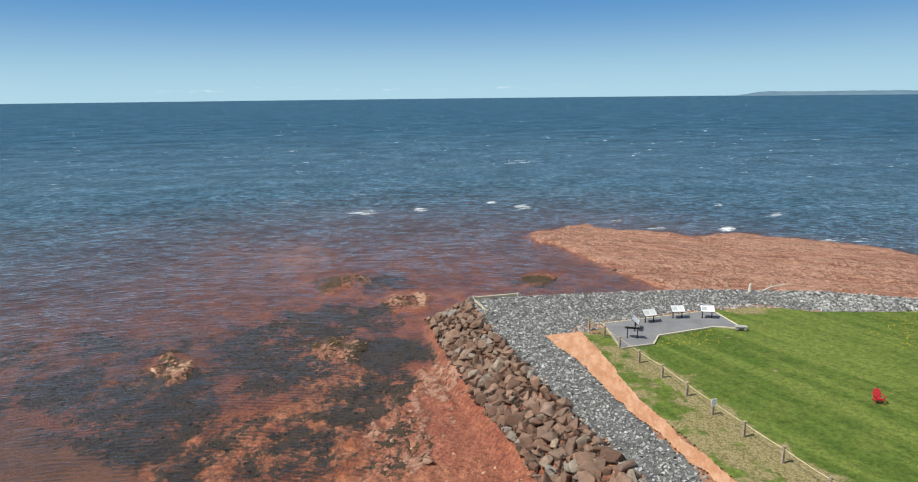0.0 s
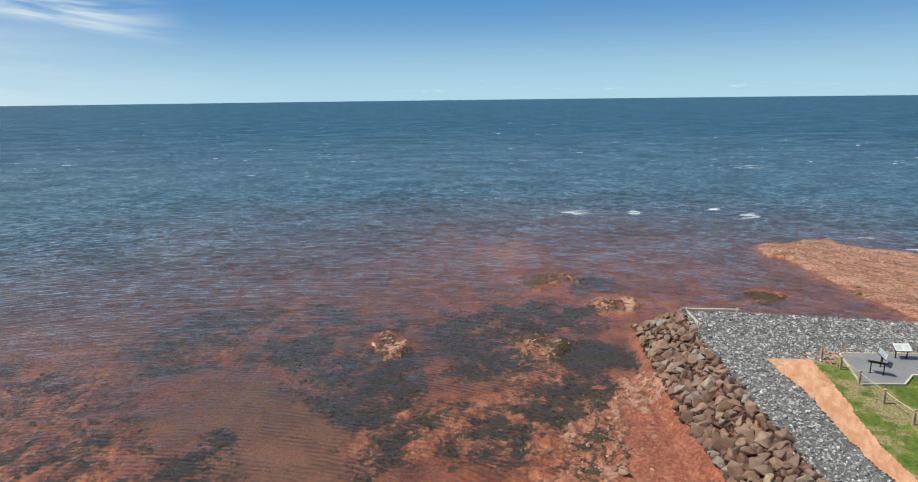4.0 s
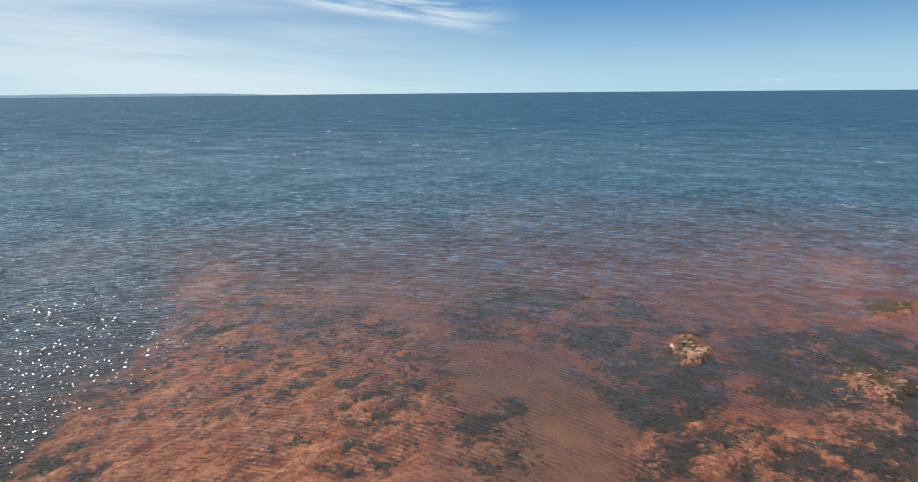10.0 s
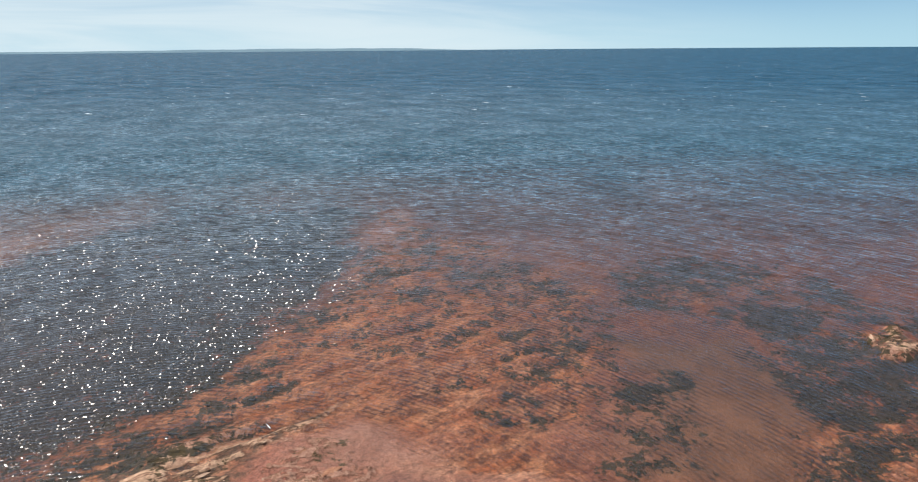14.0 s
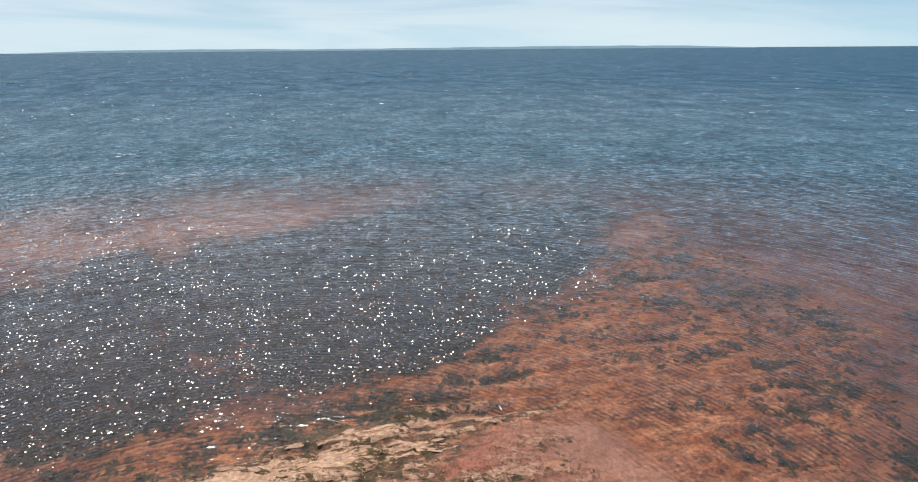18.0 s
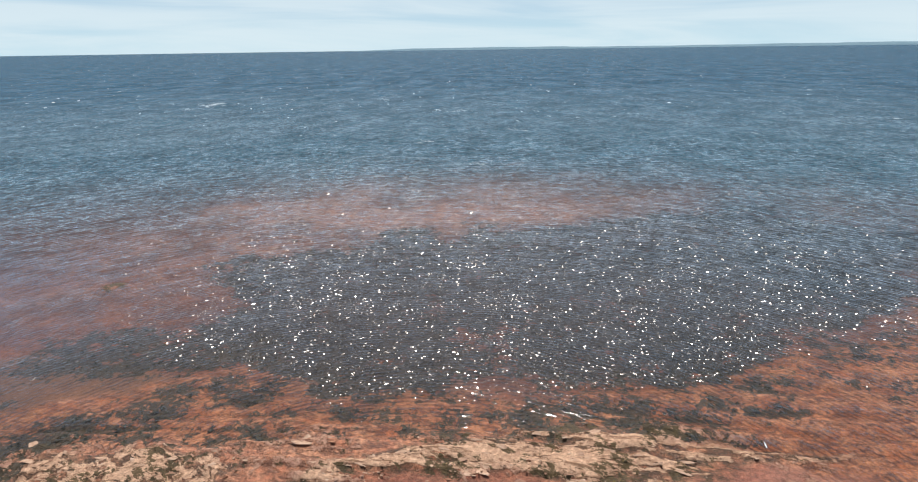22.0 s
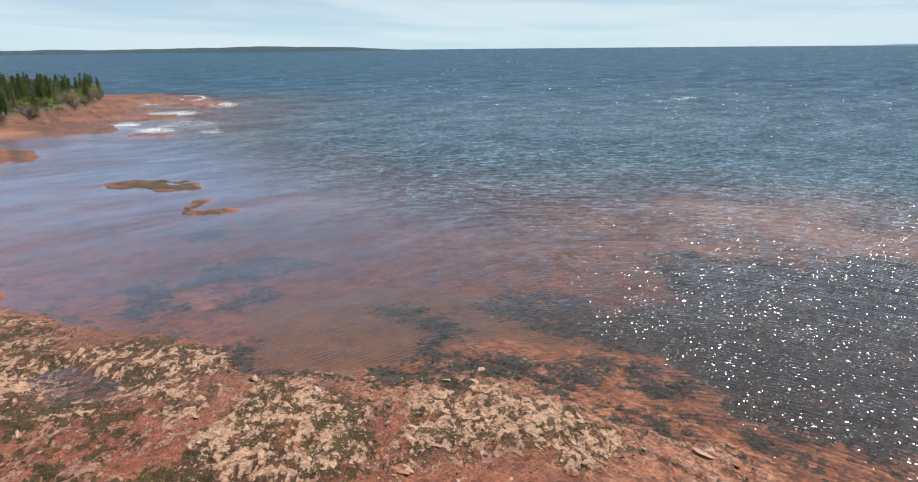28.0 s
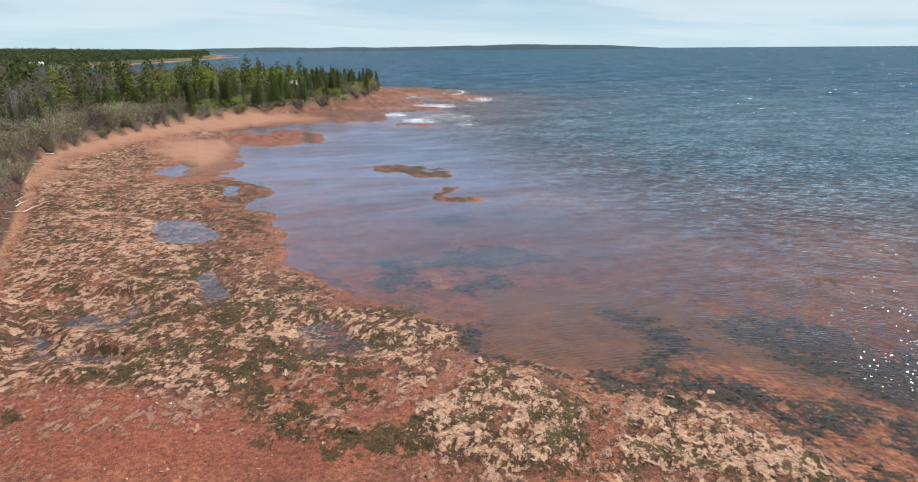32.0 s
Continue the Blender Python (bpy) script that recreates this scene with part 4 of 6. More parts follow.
spot("pool", 10.4, -53.5, 4.4, 1.4, 101, 0.30)
spot("pool", 1.3, -41.4, 3.1, 1.9, 98, 0.30)
spot("pool", 25.0, -82.4, 3.1, 1.7, 124, 0.30)
spot("pool", 25.2, -111.9, 5.9, 2.5, 107, 0.40)
spot("rise", 24.9, -131.1, 19.9, 6.7, 103, 0.35)
spot("pool", 20.2, -44.4, 3.5, 1.8, 128, 0.30)
spot("pool", 13.5, -92.9, 4.1, 1.0, 99, 0.40)
spot("pool", 16.2, -41.5, 2.2, 1.0, 159, 0.30)
spot("pool", 1.2, -41.3, 3.2, 1.8, 124, 0.30)
spot("pool", -0.6, -40.2, 1.6, 1.3, 147, 0.20)
spot("foam", -13.6, 107.5, 3.2, 2.6, 143, 1.00)
spot("foam", -4.6, 109.6, 3.0, 1.7, 96, 1.00)
spot("foam", 13.1, 111.1, 3.0, 1.7, 83, 1.00)
spot("foam", 8.2, 116.3, 2.3, 1.3, 86, 1.00)
spot("foam", 40.2, 89.8, 2.3, 1.4, 54, 1.00)
spot("foam", 52.5, 100.5, 3.5, 1.6, 56, 0.80)
spot("foam", 47.1, 109.4, 2.6, 0.9, 65, 1.00)
spot("foam", 55.7, 122.3, 2.4, 0.7, 64, 1.00)
spot("foam", -29.8, 119.0, 2.6, 1.7, 121, 0.80)
spot("foam", -17.8, 129.2, 2.6, 2.1, 127, 0.70)
spot("foam", 6.1, 96.1, 4.4, 1.6, 86, 0.60)
spot("foam", -37.5, 98.2, 2.9, 1.9, 140, 0.60)
spot("foam", 25.2, 96.7, 2.7, 1.9, -175, 0.70)
spot("foam", 23.3, 89.0, 7.0, 3.2, 179, 0.55)
spot("foam", 49.0, 80.2, 12.1, 6.5, -170, 0.60)
spot("foam", 30.4, 91.1, 2.0, 1.4, -166, 0.80)
spot("foam", 21.4, 187.7, 8.4, 7.2, 86, 0.70)
spot("foam", -63.6, 234.2, 5.4, 2.5, 112, 0.70)
spot("foam", -104.3, -30.5, 6.5, 1.6, 107, 0.74)
spot("foam", -127.6, -48.0, 5.4, 4.1, -142, 0.70)
spot("foam", -197.6, -66.9, 13.3, 9.0, -150, 0.60)
spot("foam", -153.6, -34.4, 7.0, 4.2, -164, 0.60)
spot("foam", -75.0, -50.7, 2.0, 1.0, -136, 0.80)
spot("foam", -234.7, -106.1, 9.2, 5.3, -145, 0.70)
spot("foam", -185.0, -156.1, 10.2, 4.7, 52, 0.60)
spot("foam", -201.3, -158.9, 14.3, 6.1, -144, 0.80)
spot("foam", -253.6, -110.5, 9.4, 5.4, -172, 0.70)
spot("foam", -80.2, -45.9, 4.4, 2.7, 163, 0.50)
spot("foam", -53.6, -284.9, 19.2, 7.7, 81, 1.37)
spot("foam", -30.4, -262.8, 12.1, 9.2, 147, 1.12)
spot("foam", -56.6, -241.4, 18.3, 6.6, 77, 0.99)
spot("foam", -21.3, -228.6, 9.7, 5.0, 89, 1.37)
spot("foam", -35.9, -217.3, 11.7, 10.3, 115, 0.99)
spot("foam", -19.6, -192.5, 7.8, 4.3, 88, 1.12)
spot("foam", -33.8, -184.5, 13.2, 10.8, 90, 0.74)
spot("foam", -23.9, -174.2, 7.2, 5.6, 152, 1.12)
spot("foam", -34.7, -164.2, 6.6, 5.2, 84, 0.87)
spot("foam", -26.1, -321.9, 11.8, 2.8, 86, 1.12)
spot("foam", -30.9, 6.2, 1.0, 0.4, 83, 0.70)
spot("foam", -26.1, 10.2, 1.1, 0.3, 84, 0.70)
spot("foam", -30.3, 5.5, 0.6, 0.3, 84, 0.50)
spot("shoal", -33.1, 3.4, 15.0, 3.1, 102, 0.60)
spot("shoal", -29.8, 14.8, 12.1, 7.9, 58, 0.50)



def value_noise(x, y, seed):
    xi, yi = np.floor(x), np.floor(y)
    fx, fy = x - xi, y - yi
    fx, fy = fx * fx * (3 - 2 * fx), fy * fy * (3 - 2 * fy)

    def at(i, j):
        h = (i.astype(np.int64) * 374761393 + j.astype(np.int64) * 668265263 + seed * 1442695041) & 0x7FFFFFFF
        h = ((h ^ (h >> 13)) * 1274126177) & 0x7FFFFFFF
        return ((h ^ (h >> 16)) & 0xFFFF) / 65535.0
    a, b, c, d = at(xi, yi), at(xi + 1, yi), at(xi, yi + 1), at(xi + 1, yi + 1)
    return (a * (1 - fx) + b * fx) * (1 - fy) + (c * (1 - fx) + d * fx) * fy


def fbm(x, y, size, octaves=4, seed=1):
    out, amp, total = 0.0, 1.0, 0.0
    for k in range(octaves):
        c, s_, f = math.cos(0.7 * k + seed), math.sin(0.7 * k + seed), 2**k / size
        out = out + amp * value_noise((x * c + y * s_) * f, (y * c - x * s_) * f, seed + 17 * k)
        total += amp
        amp *= 0.55
    return out / total - 0.5


def inside(poly, x, y):
    """Metres to the outline, positive inside it."""
    d2, odd = np.full(np.shape(x), 1e12), np.zeros(np.shape(x), bool)
    n = len(poly)
    for i in range(n):
        (ax, ay), (bx, by) = poly[i], poly[(i + 1) % n]
        ex, ey = bx - ax, by - ay
        t = np.clip(((x - ax) * ex + (y - ay) * ey) / (ex * ex + ey * ey), 0, 1)
        d2 = np.minimum(d2, (x - ax - t * ex) ** 2 + (y - ay - t * ey) ** 2)
        cross = (ay > y) != (by > y)
        odd ^= cross & (x < (bx - ax) * (y - ay) / (by - ay + 1e-12) + ax)
    return np.where(odd, 1, -1) * np.sqrt(d2)


def near_line(line, x, y):
    d2 = np.full(np.shape(x), 1e12)
    for (ax, ay), (bx, by) in zip(line, line[1:]):
        ex, ey = bx - ax, by - ay
        t = np.clip(((x - ax) * ex + (y - ay) * ey) / (ex * ex + ey * ey), 0, 1)
        d2 = np.minimum(d2, (x - ax - t * ex) ** 2 + (y - ay - t * ey) ** 2)
    return np.sqrt(d2)


def step(v, lo, hi):
    t = np.clip((v - lo) / (hi - lo), 0, 1)
    return t * t * (3 - 2 * t)


def layer(name, x, y, soft=0.75):
    """How strong a layer is at each place: its patches, with wandering edges."""
    out = np.zeros(np.shape(x))
    for cx, cy, a, b, turn, s in SPOTS.get(name, ()):
        ux, uy = x - cx, y - cy
        m = np.hypot(ux, uy) < a * 1.7
        if not m.any():
            continue
        c, si = math.cos(turn), math.sin(turn)
        r = np.hypot((ux[m] * c + uy[m] * si) / a, (-ux[m] * si + uy[m] * c) / b)
        out[m] = np.maximum(out[m], s * step(r, 1 + soft, 1 - soft))
    for outline, s in ZONES.get(name, ()):
        xs, ys = [p[0] for p in outline], [p[1] for p in outline]
        m = (x > min(xs) - 3) & (x < max(xs) + 3) & (y > min(ys) - 3) & (y < max(ys) + 3)
        if m.any():
            edge = {"basin": 3.4, "shoal": 3.0, "weed": 1.0, "rock": 2.0}.get(name, 0.5) + 0.014 * math.hypot(sum(xs) / len(xs), sum(ys) / len(ys))
            out[m] = np.maximum(out[m], s * step(inside(outline, x[m], y[m]), -edge, edge))
    return out


def lie(x, y):
    """Height of the ground and its layers, for arrays of places."""
    far = np.hypot(x, y)
    wob = np.minimum(0.012 * far, 3.0) + 0.25
    wx, wy = x + 4.2 * wob * fbm(x, y, 5.0, 5, 3), y + 4.2 * wob * fbm(x, y, 5.0, 5, 9)
    L = {k: layer(k, wx, wy) for k in ("weed", "olive", "pale", "rise", "sand", "mud", "pool", "ledge")}
    out_ = step(far, 26, 44)
    bx_, by_ = wx + 11 * out_ * fbm(x, y, 8.0, 5, 63), wy + 11 * out_ * fbm(x, y, 8.0, 5, 64)
    L.update({k: layer(k, bx_, by_) for k in ("shoal", "basin", "rock")})
    L["weed"] = np.maximum(L["weed"], 1.25 * step(L["basin"] + 1.1 * fbm(x, y, 7.0, 6, 57), 0.28, 0.72))
    rag = fbm(x, y, 2.6, 5, 21)
    flat_in = inside(FLAT, wx, wy)
    flat_in = flat_in + step(-y, 140, 175) * 18 * fbm(0.3 * x, y, 9, 4, 33)
    reef_in = inside(REEF, wx, wy)
    land_in = inside(CREST, x, y)
    # sea bed falling away from the flat
    off = np.maximum(-flat_in, 0)
    z = -0.10 - 0.018 * np.minimum(off, 60) - 0.024 * np.maximum(off - 55, 0) + 0.22 * rag
    z = np.maximum(z, -9.0)
    L["shoal"] = L["shoal"] * step(fbm(x, y, 10.0, 5, 55), -0.30, 0.10)
    z = z + 0.55 * L["shoal"] * step(-z, 0.1, 0.9)
    # shelf of bare orange rock just under the water, in low ridges along the bedding
    ua, ub = -0.17 * x + 0.985 * y, 0.985 * x + 0.17 * y
    strata = fbm(ua * 0.30 + 0.8 * rag, ub * 1.25, 1.5, 5, 47)
    L["rock"] = step(L["rock"] * (1 - 0.42 * step(off, 7, 26)) + (1.3 - 0.6 * step(off, 14, 3)) * fbm(x, y, 5.5, 6, 48), 0.22, 0.72) * (1 - 0.7 * np.minimum(L["basin"], 1))
    L["rock"] = L["rock"] * (1 - np.minimum(L["mud"], 1))
    z = z + L["rock"] * (-0.12 - 0.009 * np.minimum(off, 45) + 0.55 * strata + 0.15 * rag - z)
    # flat of red rock, dry to a hand above the water
    up = 0.10 + 0.022 * np.clip(flat_in, 0, 40) + 0.26 * rag + 0.10 * fbm(x, y, 0.9, 3, 31)
    up = up + step(-y, 140, 175) * (1.5 * fbm(0.16 * x + 0.05 * y, y, 6.0, 5, 35) - 0.34 * step(flat_in, 34, 6))
    z = np.where(flat_in > -1.5, z + (np.maximum(up, z) - z) * step(flat_in, -1.5, 1.2), z)
    va, vb = 0.91 * x - 0.42 * y, 0.42 * x + 0.91 * y
    up = 0.28 + 0.020 * np.clip(reef_in, 0, 20) + 0.18 * rag + 0.35 * fbm(x, y, 9.0, 3, 41) + 0.5 * fbm(0.22 * va, vb, 2.6, 4, 42)
    z = np.where(reef_in > -2.0, z + (np.maximum(up, z) - z) * step(reef_in, -2.0, 2.0), z)
    z = z + 0.35 * np.minimum(L["sand"], 1) * step(-y, 50, 65)
    z = z - 0.42 * L["basin"]
    z = z + np.clip(L["rise"] / 0.22, 0, 1) * np.maximum(0.30 * L["rise"] - 0.02 + 0.55 * fbm(x, y, 1.7, 4, 27) - z, 0)
    z = z + np.clip(L["pool"] / 0.22, 0, 1) * step(land_in, -1.0, -6.0) * np.minimum(-0.07 + 0.16 * rag - z, 0)
    # plates of paler stone standing a hand proud, split along the bedding
    bx, by = 0.94 * x + 0.34 * y, -0.34 * x + 0.94 * y
    wood = step(y, -45, -62)
    reefy = step(reef_in, -1, 2)
    ledgy = np.minimum(L["ledge"], 1)
    shelf = np.maximum(np.maximum(L["pale"], ledgy), 0.42 * reefy)
    shelf = np.maximum(shelf, 0.62 * step(flat_in, 1.5, 7) * step(y, -25, -40)) * (1 - np.minimum(1.1 * L["sand"], 1)) * (1 - 0.85 * np.minimum(L["mud"], 1)) * step(land_in, -1, -3.5)
    thin = fbm(ua * 0.42 + 1.1 * rag, ub * 1.9, 1.1, 5, 72)
    broad = 0.45 * fbm(0.8 * x + 0.2 * y + 1.5 * rag, 1.15 * y - 0.3 * x, 1.5, 5, 73)
    reef_n = fbm(0.25 * va + rag, vb, 1.6, 5, 71) + 0.02
    south = step(-y, 14, 22) * (1 - ledgy)
    L["plate"] = np.where(shelf > 0.05, np.where(reefy > 0.3, reef_n, thin * (1 - south) + broad * south) + np.where(reefy > 0.3, 0.20, np.where(y < 8, 0.17, 0.12)) * shelf - 0.085, -0.5)
    dryness = step(z, -0.25, 0.05) * (1 - np.clip(L["pool"] / 0.2, 0, 1))
    rubble = fbm(bx * 0.7, by * 1.3, 0.55, 3, 83)
    z = z + (np.where(y < -32, 0.06, 0.13) * step(L["plate"], -0.015, 0.03) + 0.05 * rubble * step(shelf, 0.05, 0.4) + 0.30 * np.maximum(thin, -0.1) * ledgy) * dryness
    # low steps in the bedding of the flat
    beds = fbm(bx * 0.5, by, 8.0, 4, 91) * 7.0
    z = z + 0.04 * (step(beds - np.floor(beds), 0.0, 0.16) - 0.5) * step(flat_in, 0.5, 5) * (1 - np.minimum(L["sand"], 1)) * step(land_in, -2, -5)
    # bank of the shore land, steep stone by the lawn, low eroded bluff under the wood
    # upper beach sloping to the bluff
    z = z + wood * step(land_in, -16, -1) * 0.9
    top = 2.75 + wood * (0.5 + 1.6 * fbm(x, y, 40, 3, 51) + 0.012 * np.clip(land_in, 0, 150))
    slope = np.where(wood > 0.5, step(land_in + 1.2 * rag, -0.7, 0.5), np.clip((land_in + 3.9) / 3.9, 0, 1))
    z = z + (top - z) * slope
    L["loam"] = wood * step(land_in + 2.5 * rag, -1.3, -0.2)
    L["dry"] = wood * step(land_in + 2.5 * rag, -2.6, -1.4) * (1 - L["loam"])
    L["dry"] = L["dry"] * step(-y, 125, 105)
    L["dry"] = np.maximum(L["dry"], 0.8 * step(land_in, -1, 0) * (1 - wood))
    L["bluff"] = wood * step(land_in + 0.8 * rag, -1.7, -1.0) * step(land_in, 1.2, 0.4)
    beds_ = 0.55 * step(-y, 150, 180) * step(land_in, 0.5, -1.5) * (1 - np.minimum(L["sand"], 1)) * step(fbm(0.2 * x + 0.06 * y, y, 3.0, 4, 58), -0.10, 0.04)
    L["bluff"] = np.maximum(L["bluff"], beds_)
    L["wet"] = step(z, 0.40, 0.05)
    L["sunk"] = step(z, 0.06, -0.12)
    L["weed"] = np.maximum(L["weed"], 0.52 * step(off, 6, 22) * L["rock"])
    L["weed"] = np.where(L["weed"] > 0.02, 0.66 * L["weed"] + 0.7 * fbm(x, y, 3.0, 3, 23) + 1.2 * fbm(x, y, 0.9, 3, 24) - 0.8 * strata * L["rock"] - 0.30, -0.6) - 0.6 * step(z, 0.10, 0.35)
    L["olive"] = np.maximum(L["olive"], np.maximum(0.46 * step(-y, 95, 125) * step(land_in, -4, -9) * (1 - np.minimum(L["sand"], 1)), (1.6 - 1.0 * step(-y, 125, 150)) * L["rise"] * step(-y, 40, 60) * (L["sand"] < 0.2)))
    L["olive"] = np.maximum(L["olive"], 0.52 * step(shelf, 0.2, 0.6) * step(fbm(x, y, 4.0, 3, 15), -0.12, 0.10) * (1 - reefy))
    L["olive"] = np.where(L["olive"] > 0.02, 0.62 * L["olive"] + 0.6 * fbm(x, y, 3.0, 3, 13) + 1.2 * fbm(x, y, 0.95, 4, 14) - 0.42, -0.6) - 0.6 * step(z, -0.05, -0.25)
    L["mud"] = L["mud"] * (1 - reefy)
    L["reef"] = np.maximum(reefy, 0.30 * step(-y, 150, 185) * (1 - np.minimum(L["sand"], 1)))
    L["pale"] = shelf * (1 - L["loam"])
    L["plate"] = np.where(L["loam"] > 0.5, -0.5, L["plate"])
    L["land"] = land_in
    L["off"] = off
    L["flat"] = flat_in
    return z, L


def np_mesh(name, verts, faces, mats, attrs=None, smooth=False, mat_index=None):
    """A mesh from arrays: verts (n, 3), faces (m, 3 or 4)."""
    me = bpy.data.meshes.new(name)
    verts, faces = np.asarray(verts, np.float32), np.asarray(faces, np.int32)
    m, k = faces.shape
    me.vertices.add(len(verts))
    me.vertices.foreach_set("co", verts.ravel())
    me.loops.add(m * k)
    me.loops.foreach_set("vertex_index", faces.ravel())
    me.polygons.add(m)
    me.polygons.foreach_set("loop_start", np.arange(0, m * k, k, dtype=np.int32))
    me.polygons.foreach_set("loop_total", np.full(m, k, np.int32))
    for mat in mats:
        me.materials.append(mat)
    if mat_index is not None:
        me.polygons.foreach_set("material_index", np.asarray(mat_index, np.int32))
    me.polygons.foreach_set("use_smooth", np.full(m, smooth))
    for key, values in (attrs or {}).items():
        me.attributes.new(key, "FLOAT", "POINT").data.foreach_set("value", np.asarray(values, np.float32))
    me.update(calc_edges=True)
    me.validate()
    return me


def rings(turns, radii):
    """A sheet in rings round the middle of the place: fine near by, coarse far off."""
    T, R = np.meshgrid(np.radians(turns), radii)
    x, y = -np.sin(T).ravel() * R.ravel(), np.cos(T).ravel() * R.ravel()
    nr, nt = R.shape
    i = np.arange(nr * nt).reshape(nr, nt)
    a, b = i[:-1], i[1:]
    faces = np.stack([a, b, np.roll(b, -1, 1), np.roll(a, -1, 1)], -1).reshape(-1, 4)
    return x, y, faces


turns = np.concatenate([np.arange(-45, 212, 0.27), np.arange(212, 315, 2.0)])
radii = np.concatenate([[0.0], np.arange(2, 22, 1.5), 22 * 1.0068 ** np.arange(263), 131 * 1.03 ** np.arange(1, 123), [5000]])
gx, gy, gf = rings(turns, radii)
gz, GL = lie(gx, gy)
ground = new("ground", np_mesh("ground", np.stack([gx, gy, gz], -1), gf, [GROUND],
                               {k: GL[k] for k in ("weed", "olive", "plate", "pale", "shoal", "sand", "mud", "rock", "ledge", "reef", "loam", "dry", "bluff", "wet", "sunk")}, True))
tagged(ground, "red sandstone shore flat and sea bed with weed and pale slabs", "ground", kind="structure")

turns = np.concatenate([np.arange(-45, 212, 0.4), np.arange(212, 315, 4.0)])
radii = np.concatenate([[0.0], np.arange(2, 22, 3.0), 22 * 1.0105 ** np.arange(171), 131 * 1.04 ** np.arange(1, 93), [4990]])
sx_, sy_, sf = rings(turns, radii)
sz, SL = lie(sx_, sy_)
depth = np.maximum(-sz, 0)
keep = (sz[sf] < 0.25).any(1) & (SL["land"][sf] < 2.0).any(1)
far = np.hypot(sx_, sy_)
bay = step(-sy_, 25, 60) * step(sx_ + 0.1 * sy_, -62, -22) * step(-sy_, 260, 200)
# ruff, open and rough grow with distance from the middle
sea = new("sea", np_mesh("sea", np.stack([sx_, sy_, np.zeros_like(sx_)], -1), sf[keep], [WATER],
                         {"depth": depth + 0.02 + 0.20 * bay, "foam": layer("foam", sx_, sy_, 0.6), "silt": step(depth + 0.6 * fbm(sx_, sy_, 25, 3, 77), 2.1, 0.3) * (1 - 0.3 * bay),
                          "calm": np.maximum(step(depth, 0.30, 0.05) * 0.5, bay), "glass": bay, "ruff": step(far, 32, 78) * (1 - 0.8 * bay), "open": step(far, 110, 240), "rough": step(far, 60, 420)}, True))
tagged(sea, "rippled blue sea turning clear and reddish in the shallows", "sea", kind="structure")


def height(x, y):
    return float(lie(np.array([x], float), np.array([y], float))[0][0])


def sheet(name, poly, pitch, lift, mat, label, category, attrs=None, rag=0.0):
    """A sheet of ground cover laid on the land inside an outline."""
    xs, ys = [p[0] for p in poly], [p[1] for p in poly]
    gx_, gy_ = np.meshgrid(np.arange(min(xs), max(xs) + pitch, pitch), np.arange(min(ys), max(ys) + pitch, pitch))
    n = gx_.shape[1]
    i = np.arange(gx_.size).reshape(gx_.shape)
    f = np.stack([i[:-1, :-1], i[:-1, 1:], i[1:, 1:], i[1:, :-1]], -1).reshape(-1, 4)
    x, y = gx_.ravel(), gy_.ravel()
    d = inside(poly, x, y) + rag * fbm(x, y, 1.5, 4, 61)
    f = f[(d[f] > 0).all(1)]
    used, f = np.unique(f, return_inverse=True)
    x, y, f = x[used], y[used], f.reshape(-1, 4)
    z = np.maximum(lie(x, y)[0], 2.5) + lift
    ob = new(name, np_mesh(name, np.stack([x, y, z], -1), f, [mat], {k: fn(x, y) for k, fn in (attrs or {}).items()}, True))
    return tagged(ob, label, category, kind="structure")


def strip_poly(line, half):
    """The outline of a strip along a line; half its width, one for all or one for each point."""
    a, b = [], []
    halves = half if isinstance(half, (list, tuple)) else [half] * len(line)
    for i, (x, y) in enumerate(line):
        (x0, y0), (x1, y1) = line[max(i - 1, 0)], line[min(i + 1, len(line) - 1)]
        nx, ny = -(y1 - y0), x1 - x0
        k = halves[i] / math.hypot(nx, ny)
        a.append((x + nx * k, y + ny * k)), b.append((x - nx * k, y - ny * k))
    return a + b[::-1]


sheet("lawn", LAWN, 0.25, 0.10, GRASS, "mown green lawn with dandelions and a worn verge", "lawn",
      {"worn": lambda x, y: step(near_line(FENCE + [(20, 14), (28, -20)], x, y), 1.9, 0.2) + step(np.hypot(x - 22.8, y - 47), 2.5, 0.8)}, 0.5)
VERGE = [(9.0, 42.8), (9.2, 38.0), (10.2, 32.2), (11.2, 28.1), (12.3, 23.5), (16.5, 14), (24, -20), (28, -20), (20, 14), (14.9, 24.2), (14.5, 26.2), (13.7, 30.4), (12.8, 35.1), (11.4, 41.6)]
sheet("verge", VERGE, 0.15, 0.085, GRASS, "patchy dry grass verge beside the path", "grass", {"worn": lambda x, y: 0.42 + 1.3 * fbm(x, y, 1.8, 4, 5)}, 0.25)
sheet("path", strip_poly(PATHLINE, [1.5, 0.95, 0.62, 0.50, 0.50, 0.6, 0.6]), 0.08, 0.10, DIRT, "trodden path of bare red earth", "path", rag=0.55)

# ---------------------------------------------------------------- helpers for things


def part(name, bm, mat, parent=None, label=""):
    """Links a bmesh as one mesh object, under a thing or a part."""
    me = bpy.data.meshes.new(name)
    bm.to_mesh(me)
    bm.free()
    me.materials.append(mat)
    ob = new(name, me)
    ob.parent = parent
    return tagged(ob, label) if label else ob


